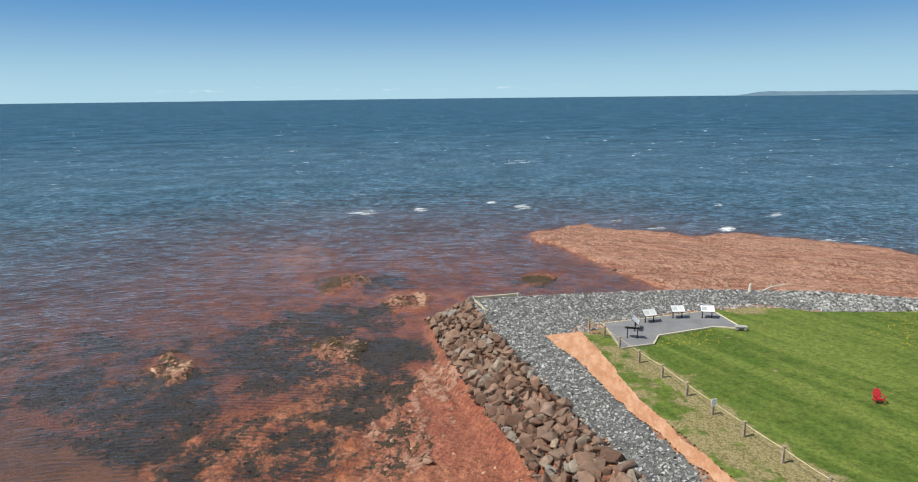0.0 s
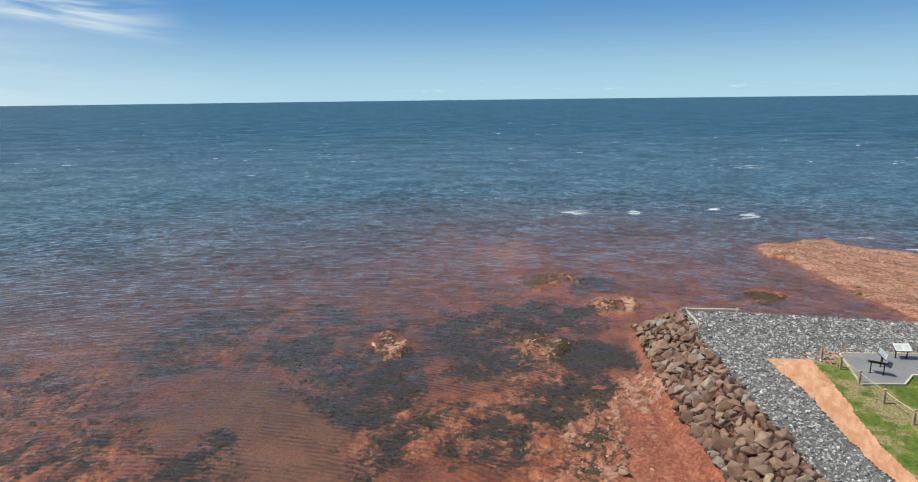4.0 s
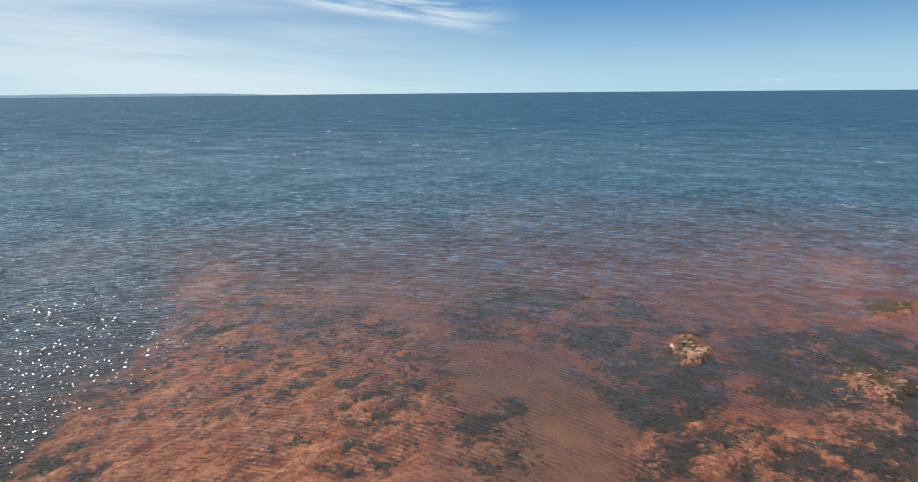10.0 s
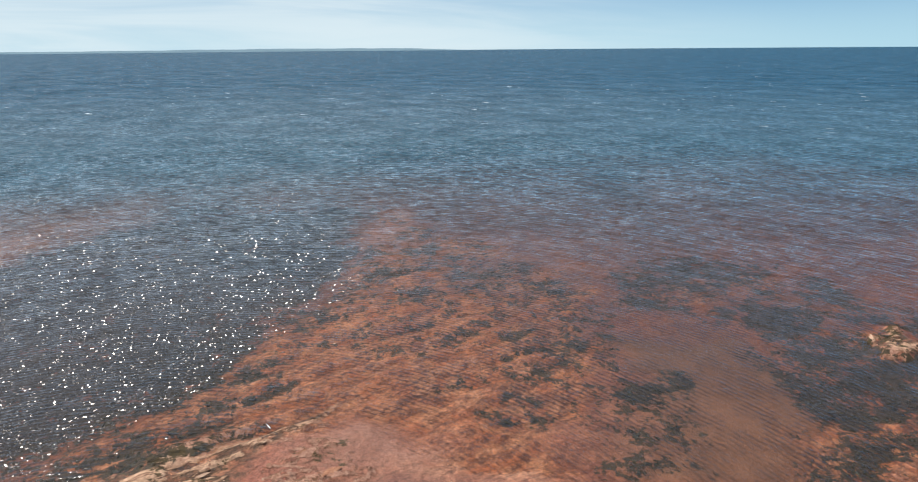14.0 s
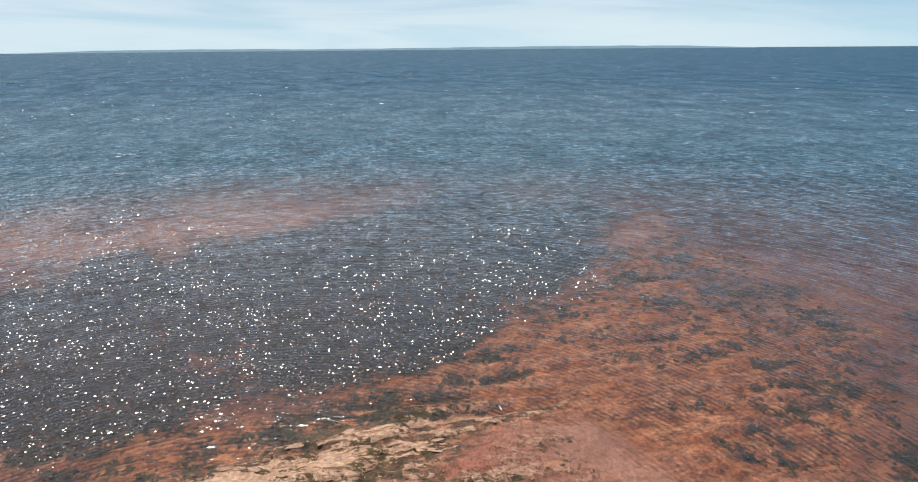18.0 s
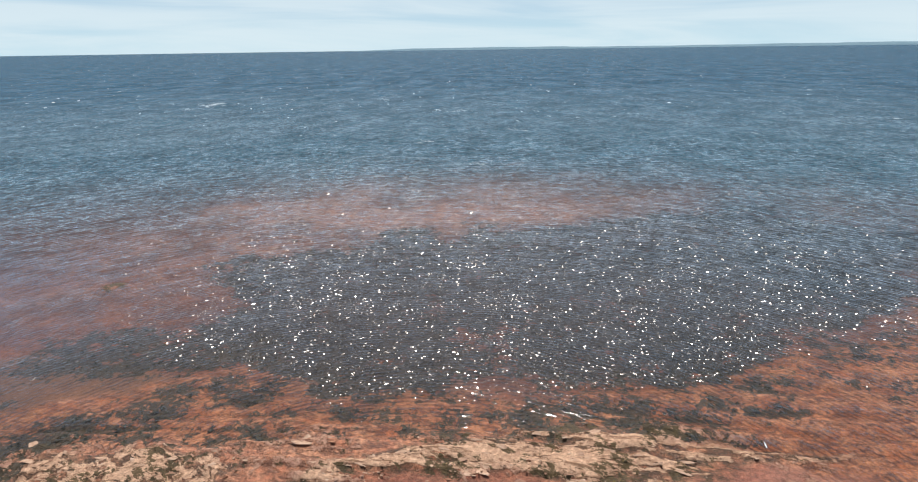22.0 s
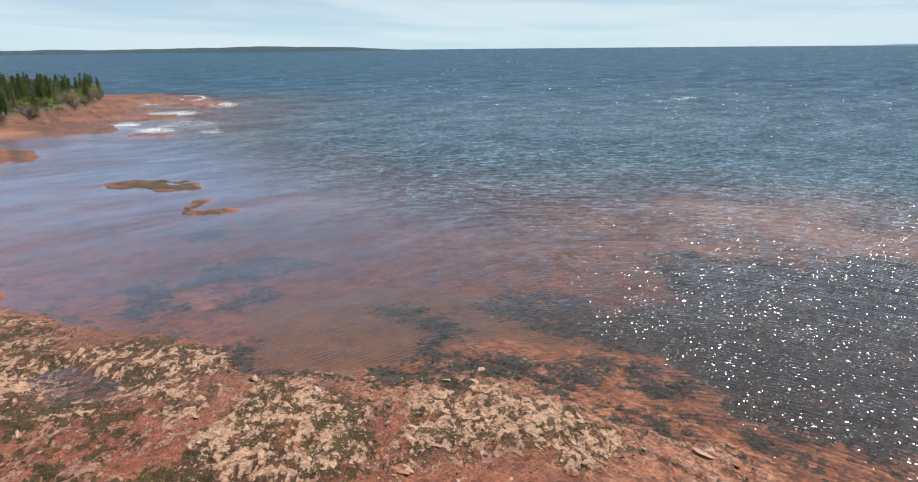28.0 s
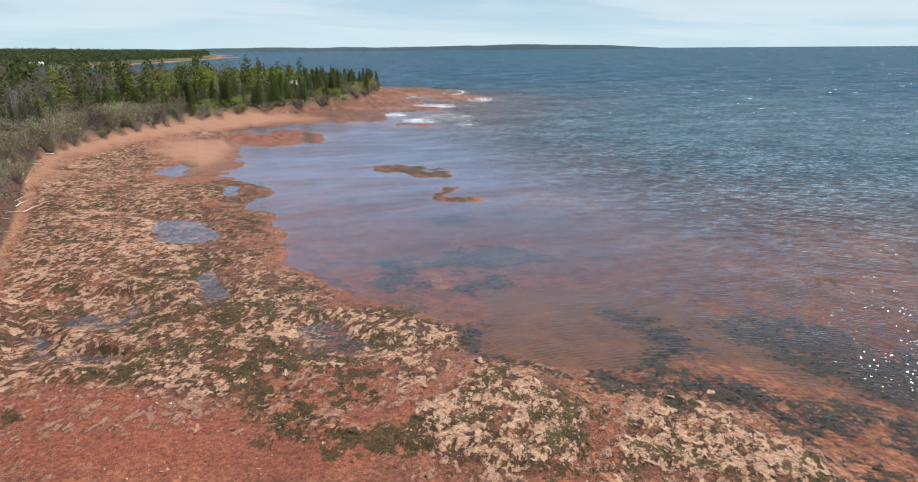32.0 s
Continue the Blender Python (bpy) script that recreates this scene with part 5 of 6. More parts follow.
def thing(name, m, label, category, group=""):
    ob = new(name)
    ob.empty_display_size = 0.2
    ob.matrix_world = m
    return tagged(ob, label, category, group)


def box(sx, sy, sz, at=(0, 0, 0), bevel=0.01, bm=None, m=None):
    bm = bm or bmesh.new()
    made = bmesh.ops.create_cube(bm, size=1.0, matrix=(m or Matrix.Identity(4)) @ Matrix.Translation(at) @ Matrix.Diagonal((sx, sy, sz, 1)))
    if bevel:
        vs = set(made["verts"])
        bmesh.ops.bevel(bm, geom=[e for e in bm.edges if e.verts[0] in vs], offset=bevel, segments=1, affect="EDGES")
    return bm


def rod(a, b, r0, r1=None, sides=8, bm=None):
    """A round bar from a to b."""
    bm = bm or bmesh.new()
    a, b = Vector(a), Vector(b)
    m = Matrix.Translation((a + b) / 2) @ (b - a).to_track_quat("Z", "Y").to_matrix().to_4x4()
    bmesh.ops.create_cone(bm, cap_ends=True, segments=sides, radius1=r0, radius2=r0 if r1 is None else r1, depth=(b - a).length, matrix=m)
    return bm


def rock_mesh(name, rng, mat, flat_=(1, 1, 0.8), points=18, bevel=0.10):
    bm = bmesh.new()
    for _ in range(points):
        v = Vector([rng.gauss(0, 1) for _ in range(3)]).normalized() * rng.uniform(0.82, 1.0)
        bm.verts.new([a * b for a, b in zip(v, flat_)])
    bmesh.ops.convex_hull(bm, input=bm.verts)
    bmesh.ops.delete(bm, geom=[v for v in bm.verts if not v.link_faces], context="VERTS")
    if bevel:
        bmesh.ops.bevel(bm, geom=bm.edges[:], offset=bevel, segments=1, affect="EDGES")
    bmesh.ops.triangulate(bm, faces=bm.faces)
    me = bpy.data.meshes.new(name)
    bm.to_mesh(me)
    bm.free()
    me.materials.append(mat)
    return me


def heap(name, bases, x, y, z, size, mat, rng, squash=1.0, tilt=0.5):
    """Many small pieces in one mesh: each a turned and scaled copy of one of the base shapes."""
    V, F, at = [], [], 0
    pick = rng.integers(0, len(bases), len(x))
    for k, base in enumerate(bases):
        bv = np.array([v.co for v in base.vertices])
        bf = np.array([p.vertices[:] for p in base.polygons])
        m = pick == k
        n = int(m.sum())
        if not n:
            continue
        a, b, c = rng.uniform(0, 2 * np.pi, n), rng.uniform(-tilt, tilt, n), rng.uniform(-tilt, tilt, n)
        ca, sa, cb, sb, cc, sc = np.cos(a), np.sin(a), np.cos(b), np.sin(b), np.cos(c), np.sin(c)
        R = np.stack([np.stack([ca * cb, ca * sb * sc - sa * cc, ca * sb * cc + sa * sc], -1), np.stack([sa * cb, sa * sb * sc + ca * cc, sa * sb * cc - ca * sc], -1),
                      np.stack([-sb, cb * sc, cb * cc], -1)], 1)
        s = size[m][:, None] * rng.uniform(0.75, 1.25, (n, 3)) * (1, 1, squash)
        v = np.einsum("nij,nvj->nvi", R, bv[None] * s[:, None, :]) + np.stack([x[m], y[m], z[m]], -1)[:, None]
        V.append(v.reshape(-1, 3))
        F.append((bf[None] + np.arange(n)[:, None, None] * len(bv) + at).reshape(-1, bf.shape[1]))
        at += n * len(bv)
    return np_mesh(name, np.concatenate(V), np.concatenate(F), [mat])


rnd = random.Random(4)
nrg = np.random.default_rng(11)

# ---------------------------------------------------------------- boulder seawall
WALL_FOOT = [(-1.9, 53.6), (-0.9, 48.0), (0.1, 43.2), (1.5, 37.2), (3.2, 31.7), (4.3, 27.2), (6.6, 20.0), (9.5, 10.0)]
WALL_TOP = [(1.9, 50.2), (2.1, 48.6), (3.1, 43.2), (4.7, 37.0), (6.1, 31.7), (7.4, 27.3), (9.6, 20.5), (12.8, 10.0)]


def along(line, s):
    s = min(max(s, 0), len(line) - 1.001)
    i = int(s)
    return Vector(line[i]).lerp(Vector(line[i + 1]), s - i)


boulders = [rock_mesh("boulder", rnd, BOULDER, (1, 0.85, 0.78), 11, 0.05) for _ in range(14)]
wall = thing("boulder_seawall", pose(3, 38, 0), "sloping seawall of piled brown sandstone boulders", "seawall")


def boulder(x, y, r, lift=0.25):
    ob = new("boulder", rnd.choice(boulders))
    ob.parent = wall
    ob.matrix_parent_inverse = wall.matrix_world.inverted()
    ob.matrix_basis = pose(x, y, height(x, y) + lift * r, rnd.uniform(-25, 25), rnd.uniform(-25, 25), rnd.uniform(0, 360)) @ Matrix.Diagonal((r * rnd.uniform(0.9, 1.25), r * rnd.uniform(0.8, 1.05), r * rnd.uniform(0.75, 1.0), 1))


s = 0.02
while s < 6.7:
    i = min(int(s), len(WALL_FOOT) - 2)
    seg = (Vector(WALL_FOOT[i + 1]) - Vector(WALL_FOOT[i])).length
    for k in range(7):
        f, t = along(WALL_FOOT, s + rnd.uniform(-0.05, 0.05)), along(WALL_TOP, s + rnd.uniform(-0.05, 0.05))
        at = f.lerp(t, (k + 0.35 + rnd.uniform(-0.25, 0.25)) / 6.9)
        boulder(at.x, at.y, rnd.choice((0.40, 0.46, 0.52, 0.58, 0.66)) * (0.86 if s < 1.3 else 1.06), 0.2)
    s += 0.70 / seg
# round the outer end of the wall
for k in range(26):
    a, q = radians(rnd.uniform(40, 190)), rnd.uniform(0.15, 1.0)
    boulder(1.6 + 3.7 * q * math.cos(a), 50.2 + 3.6 * q * math.sin(a), rnd.uniform(0.42, 0.62), 0.15)

# small stones added between and under the boulders, coloured dark for the gaps' shade
wedge = [rock_mesh("wedge", rnd, BOULDER, (1, 0.8, 0.7), 8, 0) for _ in range(5)]
fx, fy = [], []
for _ in range(2600):
    q = rnd.uniform(0, 6.7)
    at = along(WALL_FOOT, q).lerp(along(WALL_TOP, q), rnd.uniform(-0.03, 1.0))
    fx.append(at.x), fy.append(at.y)
fx, fy = np.array(fx), np.array(fy)
GAPSHADE = island_tones("gap shade stones", ((0.0, (0.055, 0.038, 0.030)), (0.5, (0.105, 0.070, 0.052)), (1.0, (0.20, 0.13, 0.09))), 3.0)
tagged(new("wedge_stones", heap("wedge_stones", wedge, fx, fy, lie(fx, fy)[0] + 0.04, nrg.uniform(0.14, 0.30, len(fx)), GAPSHADE, nrg)), "small stones filling the seawall gaps, coloured dark for the shade there", "stones", kind="stuff")

# ---------------------------------------------------------------- grey crushed stone on the bank
chips = [rock_mesh("chip", rnd, SHINGLE, (1, 0.75, 0.6), 7, 0) for _ in range(8)]
n = 135000
x, y = nrg.uniform(-1, 62, n), nrg.uniform(12, 58, n)
west = inside(strip_poly(WALL_TOP, 0.25), x, y)
d_land, d_path, d_lawn, d_verge = inside(CREST, x, y), inside(strip_poly(PATHLINE, 0.75), x, y), inside(LAWN, x, y), inside(VERGE, x, y)
north_side = (y > 47.5) | (x > 24)
ok = (d_land > np.where(north_side & (x > 3.5), -3.6, -0.15)) & (d_path < 0.15 + 0.1 * nrg.normal(0, 1.5, n)) & (d_lawn < 0.05) & (d_verge < 0.0) & (inside(PLAZA, x, y) < -0.1) & (d_land < 9.5)
ok &= ~((x > 24) & (d_land > 6.0))
x, y = x[ok], y[ok]
z = lie(x, y)[0]
size = 0.88 * nrg.choice([0.10, 0.13, 0.17, 0.22], len(x), p=[0.35, 0.35, 0.2, 0.1]) * np.where(x > 28, 1.5, 1.0)
shingle = new("crushed_stone", heap("crushed_stone", chips, x, y, z + 0.02, size, SHINGLE, nrg))
tagged(shingle, "bank of loose grey crushed stone along the shore", "gravel", kind="stuff")
BANK = [(1.6, 50.6), (3.0, 43.3), (4.6, 37.1), (6.0, 31.7), (8.1, 24.7), (14, 8), (22, -24), (30, -24), (24, 12), (11.5, 24), (9.6, 32), (8.4, 38), (9, 43.5), (21, 47.5), (24, 47.8), (28, 46.0), (36, 45.3), (60, 42), (60, 46), (37.5, 49.6), (30.9, 52.0), (21.6, 53.2), (11.5, 52.6), (6.5, 52.1)]
# the bed's grey is darkened to give the shade between loose stones
BANKBED = plain("grey stone fines darkened for gap shade", (0.06, 0.061, 0.060), (0.17, 0.17, 0.165), 2.0, 0.95, 0.6, 0.04, fine=6.0)
sheet("stone_bank", BANK, 0.4, 0.02, BANKBED, "bed of fine grey stone under the crushed rock, darkened for shade between the chips", "gravel", rag=0.5)

# ---------------------------------------------------------------- paved lookout with its boards
LAND = 2.86


def edge_beam(a, b, name="edging_beam", h=0.12):
    a, b = Vector((*a, 0)), Vector((*b, 0))
    ob = thing(name, pose(*((a + b) / 2)[:2], LAND + 0.03, 0, 0, math.degrees(math.atan2(b.y - a.y, b.x - a.x))), "pale weathered timber beam edging the paved lookout", "beam", "beams round the lookout")
    part("timber", box((b - a).length - 0.02, 0.10, h, (0, 0, 0.02), 0.012), EDGING, ob)
    for q in (-0.42, 0.42):
        part("spike", rod((q * (b - a).length, 0, 0.075), (q * (b - a).length, 0, 0.088), 0.016), BLACK, ob)
    return ob


bm = bmesh.new()
top = [bm.verts.new((px_, py_, LAND + 0.05)) for px_, py_ in PLAZA]
face = bm.faces.new(top)
if face.normal.z < 0:
    face.normal_flip()
low = bmesh.ops.extrude_face_region(bm, geom=[face])
bmesh.ops.translate(bm, verts=[v for v in low["geom"] if isinstance(v, bmesh.types.BMVert)], vec=(0, 0, 0.02))
bmesh.ops.recalc_face_normals(bm, faces=bm.faces)
paving = part("paved_lookout", bm, ASPHALT)
tagged(paving, "flat lookout paved with fine dark grey gravel", "pavement", kind="structure")
for a, b in zip(PLAZA, PLAZA[1:] + PLAZA[:1]):
    edge_beam(a, b)


def info_board(x, y, turn, tilt=32, group="boards on the lookout", label="low slanted information board with white face on black legs"):
    ob = thing("info_board", pose(x, y, LAND + 0.07, 0, 0, turn), label, "information board", group)
    for sx__ in (-0.33, 0.33):
        leg = part("leg", box(0.06, 0.06, 0.64, (sx__, 0, 0.32), 0.006), BLACK, ob)
        part("foot_plate", box(0.14, 0.14, 0.012, (sx__, 0, 0.006), 0.003), BLACK, leg)
    m = Matrix.Translation((0, 0, 0.70)) @ pose(0, 0, 0, tilt)
    back = part("backing", box(1.02, 0.66, 0.035, (0, 0, 0), 0.006, m=m), BLACK, ob)
    part("bracket", box(0.80, 0.06, 0.05, (0, 0, -0.04), 0.005, m=m), BLACK, ob)
    face_ = part("panel", box(0.97, 0.61, 0.008, (0, 0, 0.022), 0.002, m=m), WHITE, ob, "white printed panel")
    # print that cannot be read: a picture field and bars of text
    part("picture", box(0.36, 0.34, 0.003, (-0.24, -0.02, 0.0285), 0, m=m), PRINT, face_)
    for r in range(5):
        part("text_bar", box(0.34 - 0.05 * (r % 3), 0.022, 0.003, (0.22, 0.13 - r * 0.065, 0.0285), 0, m=m), PRINT, face_)
    part("title_bar", box(0.70, 0.05, 0.003, (-0.05, 0.245, 0.0285), 0, m=m), PRINT, face_)
    return ob


info_board(14.5, 44.0, 12)
info_board(16.8, 44.75, 2)
info_board(18.95, 44.65, -10)
info_board(13.05, 42.5, 68, 40)
info_board(12.4, 40.95, 165, 30, label="slanted information board seen with its black back")

# concrete block at the lookout's corner
ob = thing("concrete_bench", pose(20.35, 42.15, LAND + 0.05, 0, 0, -10), "low weathered grey concrete block at the lookout's corner", "bench")
part("seat", box(0.80, 0.34, 0.09, (0, 0, 0.235), 0.02), CONCRETE, ob)
for q in (-0.26, 0.26):
    part("support", box(0.18, 0.30, 0.20, (q, 0, 0.09), 0.015), CONCRETE, ob)

# ---------------------------------------------------------------- post and rope fence
POSTS = [(9.9, 42.9), (10.6, 41.3), (11.1, 39.3), (11.7, 37.0), (12.4, 34.8), (12.95, 32.4), (13.5, 30.25), (14.1, 28.0), (14.8, 25.7), (15.5, 23.3), (16.3, 20.9), (17.1, 18.5)]
tops = []
for k, (x_, y_) in enumerate(POSTS):
    ob = thing("fence_post", pose(x_, y_, LAND, 0, 0, 15), "short square weathered timber fence post in the verge", "post", "posts of the rope fence")
    part("shaft", box(0.13, 0.13, 0.98, (0, 0, 0.31), 0.012), TIMBER, ob)
    part("cap", box(0.15, 0.15, 0.03, (0, 0, 0.805), 0.01), TIMBER, ob)
    part("eye_bolt", rod((-0.09, 0, 0.68), (0.09, 0, 0.68), 0.012), BLACK, ob)
    tops.append(Vector((x_, y_, LAND + 0.70)))
for a, b in zip(tops, tops[1:]):
    bm = bmesh.new()
    for k in range(5):
        q0, q1 = k / 5, (k + 1) / 5
        p0, p1 = a.lerp(b, q0), a.lerp(b, q1)
        p0.z -= 0.03 * 4 * q0 * (1 - q0)
        p1.z -= 0.03 * 4 * q1 * (1 - q1)
        rod(p0, p1, 0.016, bm=bm, sides=6)
    rope = part("fence_rope", bm, ROPE)
    tagged(rope, "pale yellowed rope strung between the fence posts", "rope", "ropes of the fence")
ob = thing("fence_sign", pose(13.42, 30.12, LAND + 0.62, 0, 0, 12), "small white notice fixed to a fence post", "sign")
part("plate", box(0.30, 0.015, 0.42, (0, -0.09, 0.16), 0.004), WHITE, ob)
for r in range(3):
    part("text_bar", box(0.22, 0.004, 0.03, (0, -0.100, 0.26 - 0.09 * r), 0), PRINT, ob)
for q in (0.0, 0.32):
    part("screw", rod((0, -0.103, q), (0, -0.095, q), 0.010, sides=6), BLACK, ob)

# ---------------------------------------------------------------- red garden chair on the lawn
ch = thing("adirondack_chair", pose(22.75, 31.2, LAND + 0.03, 0, 0, 168) @ Matrix.Scale(0.68, 4), "bright red slatted garden chair standing alone on the lawn", "chair")
for k in range(5):
    part("seat_slat", box(0.52, 0.085, 0.022, (0, 0.27 - k * 0.10, 0.38 - k * 0.028), 0.005), RED, ch)
for k in range(6):
    hgt_ = 0.80 - 0.06 * abs(k - 2.5)
    part("back_slat", box(0.082, 0.02, hgt_, (-0.225 + 0.09 * k, 0, hgt_ / 2), 0.006, m=pose(0, -0.20, 0.24, 22)), RED, ch)
for q in (-1, 1):
    part("arm", box(0.13, 0.72, 0.022, (q * 0.34, 0.02, 0.56), 0.006), RED, ch)
    part("front_leg", box(0.03, 0.11, 0.55, (q * 0.29, 0.30, 0.275), 0.006), RED, ch)
    part("rear_leg", box(0.03, 0.12, 0.92, (q * 0.265, 0, 0), 0.006, m=pose(0, -0.02, 0.22, 105)), RED, ch)
    part("arm_brace", box(0.03, 0.10, 0.20, (q * 0.32, 0.28, 0.45), 0.005), RED, ch)
part("front_apron", box(0.56, 0.022, 0.12, (0, 0.335, 0.33), 0.005), RED, ch)
part("back_rail", box(0.62, 0.03, 0.07, (0, -0.36, 0.60), 0.005), RED, ch)

# ---------------------------------------------------------------- driftwood and white post on the bank
ob = thing("marker_post", pose(25.2, 51.3, height(25.2, 51.3)), "stout bleached white timber post on the stone bank", "post")
part("shaft", rod((0, 0, -0.2), (0.03, 0.02, 0.62), 0.15, 0.11, 10), DRIFT, ob)
part("tip", rod((0.03, 0.02, 0.62), (0.05, 0.02, 0.74), 0.11, 0.04, 10), DRIFT, ob)


def drift_log(x, y, length, turn, rise, r=0.09, forks=2):
    ob = thing("driftwood", pose(x, y, height(x, y) + r, 0, -rise, turn), "bleached bare driftwood trunk lying on the shore", "driftwood", "driftwood on the shore")
    bm = bmesh.new()
    p = Vector((0, 0, 0))
    for k in range(6):
        q = p + Vector((length / 6, rnd.uniform(-0.08, 0.08) * length / 4, rnd.uniform(-0.02, 0.03) * length))
        rod(p, q, r * (1 - k / 7), r * (1 - (k + 1) / 7), 7, bm)
        p = q
    part("trunk", bm, DRIFT, ob)
    for k in range(forks):
        q = length * rnd.uniform(0.35, 0.8)
        part("limb", rod((q, 0, 0), (q + rnd.uniform(0.3, 0.9), rnd.choice((-1, 1)) * rnd.uniform(0.4, 0.9), rnd.uniform(0.1, 0.5)), r * 0.5, r * 0.15, 6), DRIFT, ob)


drift_log(26.2, 51.2, 2.2, 12, 12, 0.09)
for k in range(26):
    q = rnd.random()
    i = rnd.choice((10, 11, 12, 13, 14, 15, 16, 17))
    a, b = Vector(CREST[i]), Vector(CREST[i + 1])
    p = a.lerp(b, q)
    drift_log(p.x - rnd.uniform(0.2, 2.2), p.y, rnd.uniform(1.5, 4), rnd.uniform(0, 360), rnd.uniform(0, 8), rnd.uniform(0.05, 0.10))

# timber at the wall's outer end
for a, b in (((2.0, 50.6), (3.0, 47.2)), ((1.9, 50.7), (6.0, 51.6))):
    v = Vector(b) - Vector(a)
    ob = thing("retaining_timber", pose((a[0] + b[0]) / 2, (a[1] + b[1]) / 2, 2.72, 0, 0, math.degrees(math.atan2(v.y, v.x))), "bleached squared timber holding back the crushed stone", "timber", "retaining timbers")
    part("beam", box(v.length, 0.16, 0.24, (0, 0, 0.05), 0.015), EDGING, ob)
    for q in (-0.45, 0.45):
        part("stake", box(0.09, 0.09, 0.7, (q * v.length, -0.12, -0.05), 0.01), EDGING, ob)

# ---------------------------------------------------------------- grass tufts and dandelions
blade = bpy.data.meshes.new("tuft")
vs, fs = [], []
for k in range(7):
    a, l = rnd.uniform(0, 6.28), rnd.uniform(0.5, 1.0)
    c, s_ = math.cos(a), math.sin(a)
    i = len(vs)
    vs += [(-0.10 * s_, 0.10 * c, 0), (0.10 * s_, -0.10 * c, 0), (0.55 * l * c, 0.55 * l * s_, l)]
    fs.append((i, i + 1, i + 2))
blade.from_pydata(vs, [], fs)
TUFT = island_tones("grass blades", ((0.0, (0.075, 0.13, 0.020)), (0.5, (0.135, 0.205, 0.036)), (1.0, (0.25, 0.30, 0.085))), 0.6)
n = 60000
x, y = nrg.uniform(9, 62, n), nrg.uniform(18, 48, n)
d = np.maximum(inside(LAWN, x, y), inside(VERGE, x, y) - 0.1 + 1.2 * fbm(x, y, 2.0, 3, 8))
ok = (d > 0.05) & (inside(PLAZA, x, y) < -0.15) & (fbm(x, y, 3.0, 3, 15) > -0.22)
x, y = x[ok], y[ok]
tufts = new("grass_tufts", heap("grass_tufts", [blade], x, y, lie(x, y)[0] + 0.08, nrg.uniform(0.03, 0.085, len(x)), TUFT, nrg))
tagged(tufts, "short green grass blades over the lawn and verge", "grass", kind="stuff")
n = 16000
x, y = nrg.uniform(10, 60, n), nrg.uniform(20, 47, n)
ok = (inside(LAWN, x, y) > 0.3) & (fbm(x, y, 6.0, 3, 33) + 0.16 * step(x, 18, 27) > 0.12 + 0.10 * nrg.random(n)) & (inside(PLAZA, x, y) < -0.3)
x, y = x[ok], y[ok]
DANDELION = island_tones("yellow dandelion heads", ((0.0, (0.55, 0.38, 0.02)), (0.5, (0.68, 0.50, 0.03)), (1.0, (0.75, 0.60, 0.10))), 3.0)
heads = [rock_mesh("flower", rnd, DANDELION, (1, 1, 0.5), 7, 0)]
tagged(new("dandelions", heap("dandelions", heads, x, y, lie(x, y)[0] + 0.17, nrg.uniform(0.03, 0.06, len(x)), DANDELION, nrg)),
       "yellow dandelion flowers dotted over the lawn", "flowers", kind="stuff")

# ---------------------------------------------------------------- slabs and loose stones on the flat
slab_shapes = [rock_mesh("slab", rnd, SLAB, (1, rnd.uniform(0.5, 0.85), 0.15), 11, 0.02) for _ in range(9)]
red_shapes = []
for me in slab_shapes[:5]:
    me2 = me.copy()
    me2.materials.clear()
    me2.materials.append(REDROCK)
    red_shapes.append(me2)
cand = 9000
a, r = np.radians(nrg.uniform(-40, 205, cand)), 23 + 75 * nrg.random(cand) ** 1.6
x, y = -np.sin(a) * r, np.cos(a) * r
z, L = lie(x, y)
good = (z > 0.08) & (L["land"] < -4.5) & (L["plate"] > 0.0) & (nrg.random(cand) < 0.9)
count = 0
for x_, y_, z_, p_ in zip(x[good], y[good], z[good], L["pale"][good]):
    if count >= 300:
        break
    ob = new("slab", rnd.choice(slab_shapes if p_ > 0.3 else red_shapes))
    ob.parent = ground
    sc = rnd.choice((0.14, 0.18, 0.22, 0.28, 0.36)) * (1.0 if math.hypot(x_, y_) < 60 else 1.3)
    ob.matrix_basis = pose(x_, y_, z_ - 0.06 * sc, rnd.uniform(-4, 4), rnd.uniform(-4, 4), rnd.gauss(100, 14)) @ Matrix.Diagonal((sc * 1.9, sc * 0.9, sc * 0.8, 1))
    count += 1
# broken plates, rockweed and sea weed, too many to count
def strew(name, label, category, bases, cand, far_, keep, size, mat, lift, squash=1.0, tilt=0.5, power=1.5):
    a, r = np.radians(nrg.uniform(-41, 206, cand)), 22.5 + far_ * nrg.random(cand) ** power
    x, y = -np.sin(a) * r, np.cos(a) * r
    z, L = lie(x, y)
    ok = keep(x, y, z, L) & (L["land"] < -1.5)
    x, y, z = x[ok], y[ok], z[ok]
    tagged(new(name, heap(name, bases, x, y, z + lift, size(len(x)), mat, nrg, squash, tilt)), label, category, kind="stuff")


flakes = [rock_mesh("flake", rnd, SLAB, (1, 0.7, 0.22), 8, 0) for _ in range(6)]
FLAKE = island_tones("broken sandstone plates", ((0.0, (0.24, 0.115, 0.072)), (0.4, (0.38, 0.225, 0.150)), (1.0, (0.58, 0.41, 0.30))), 4.0)
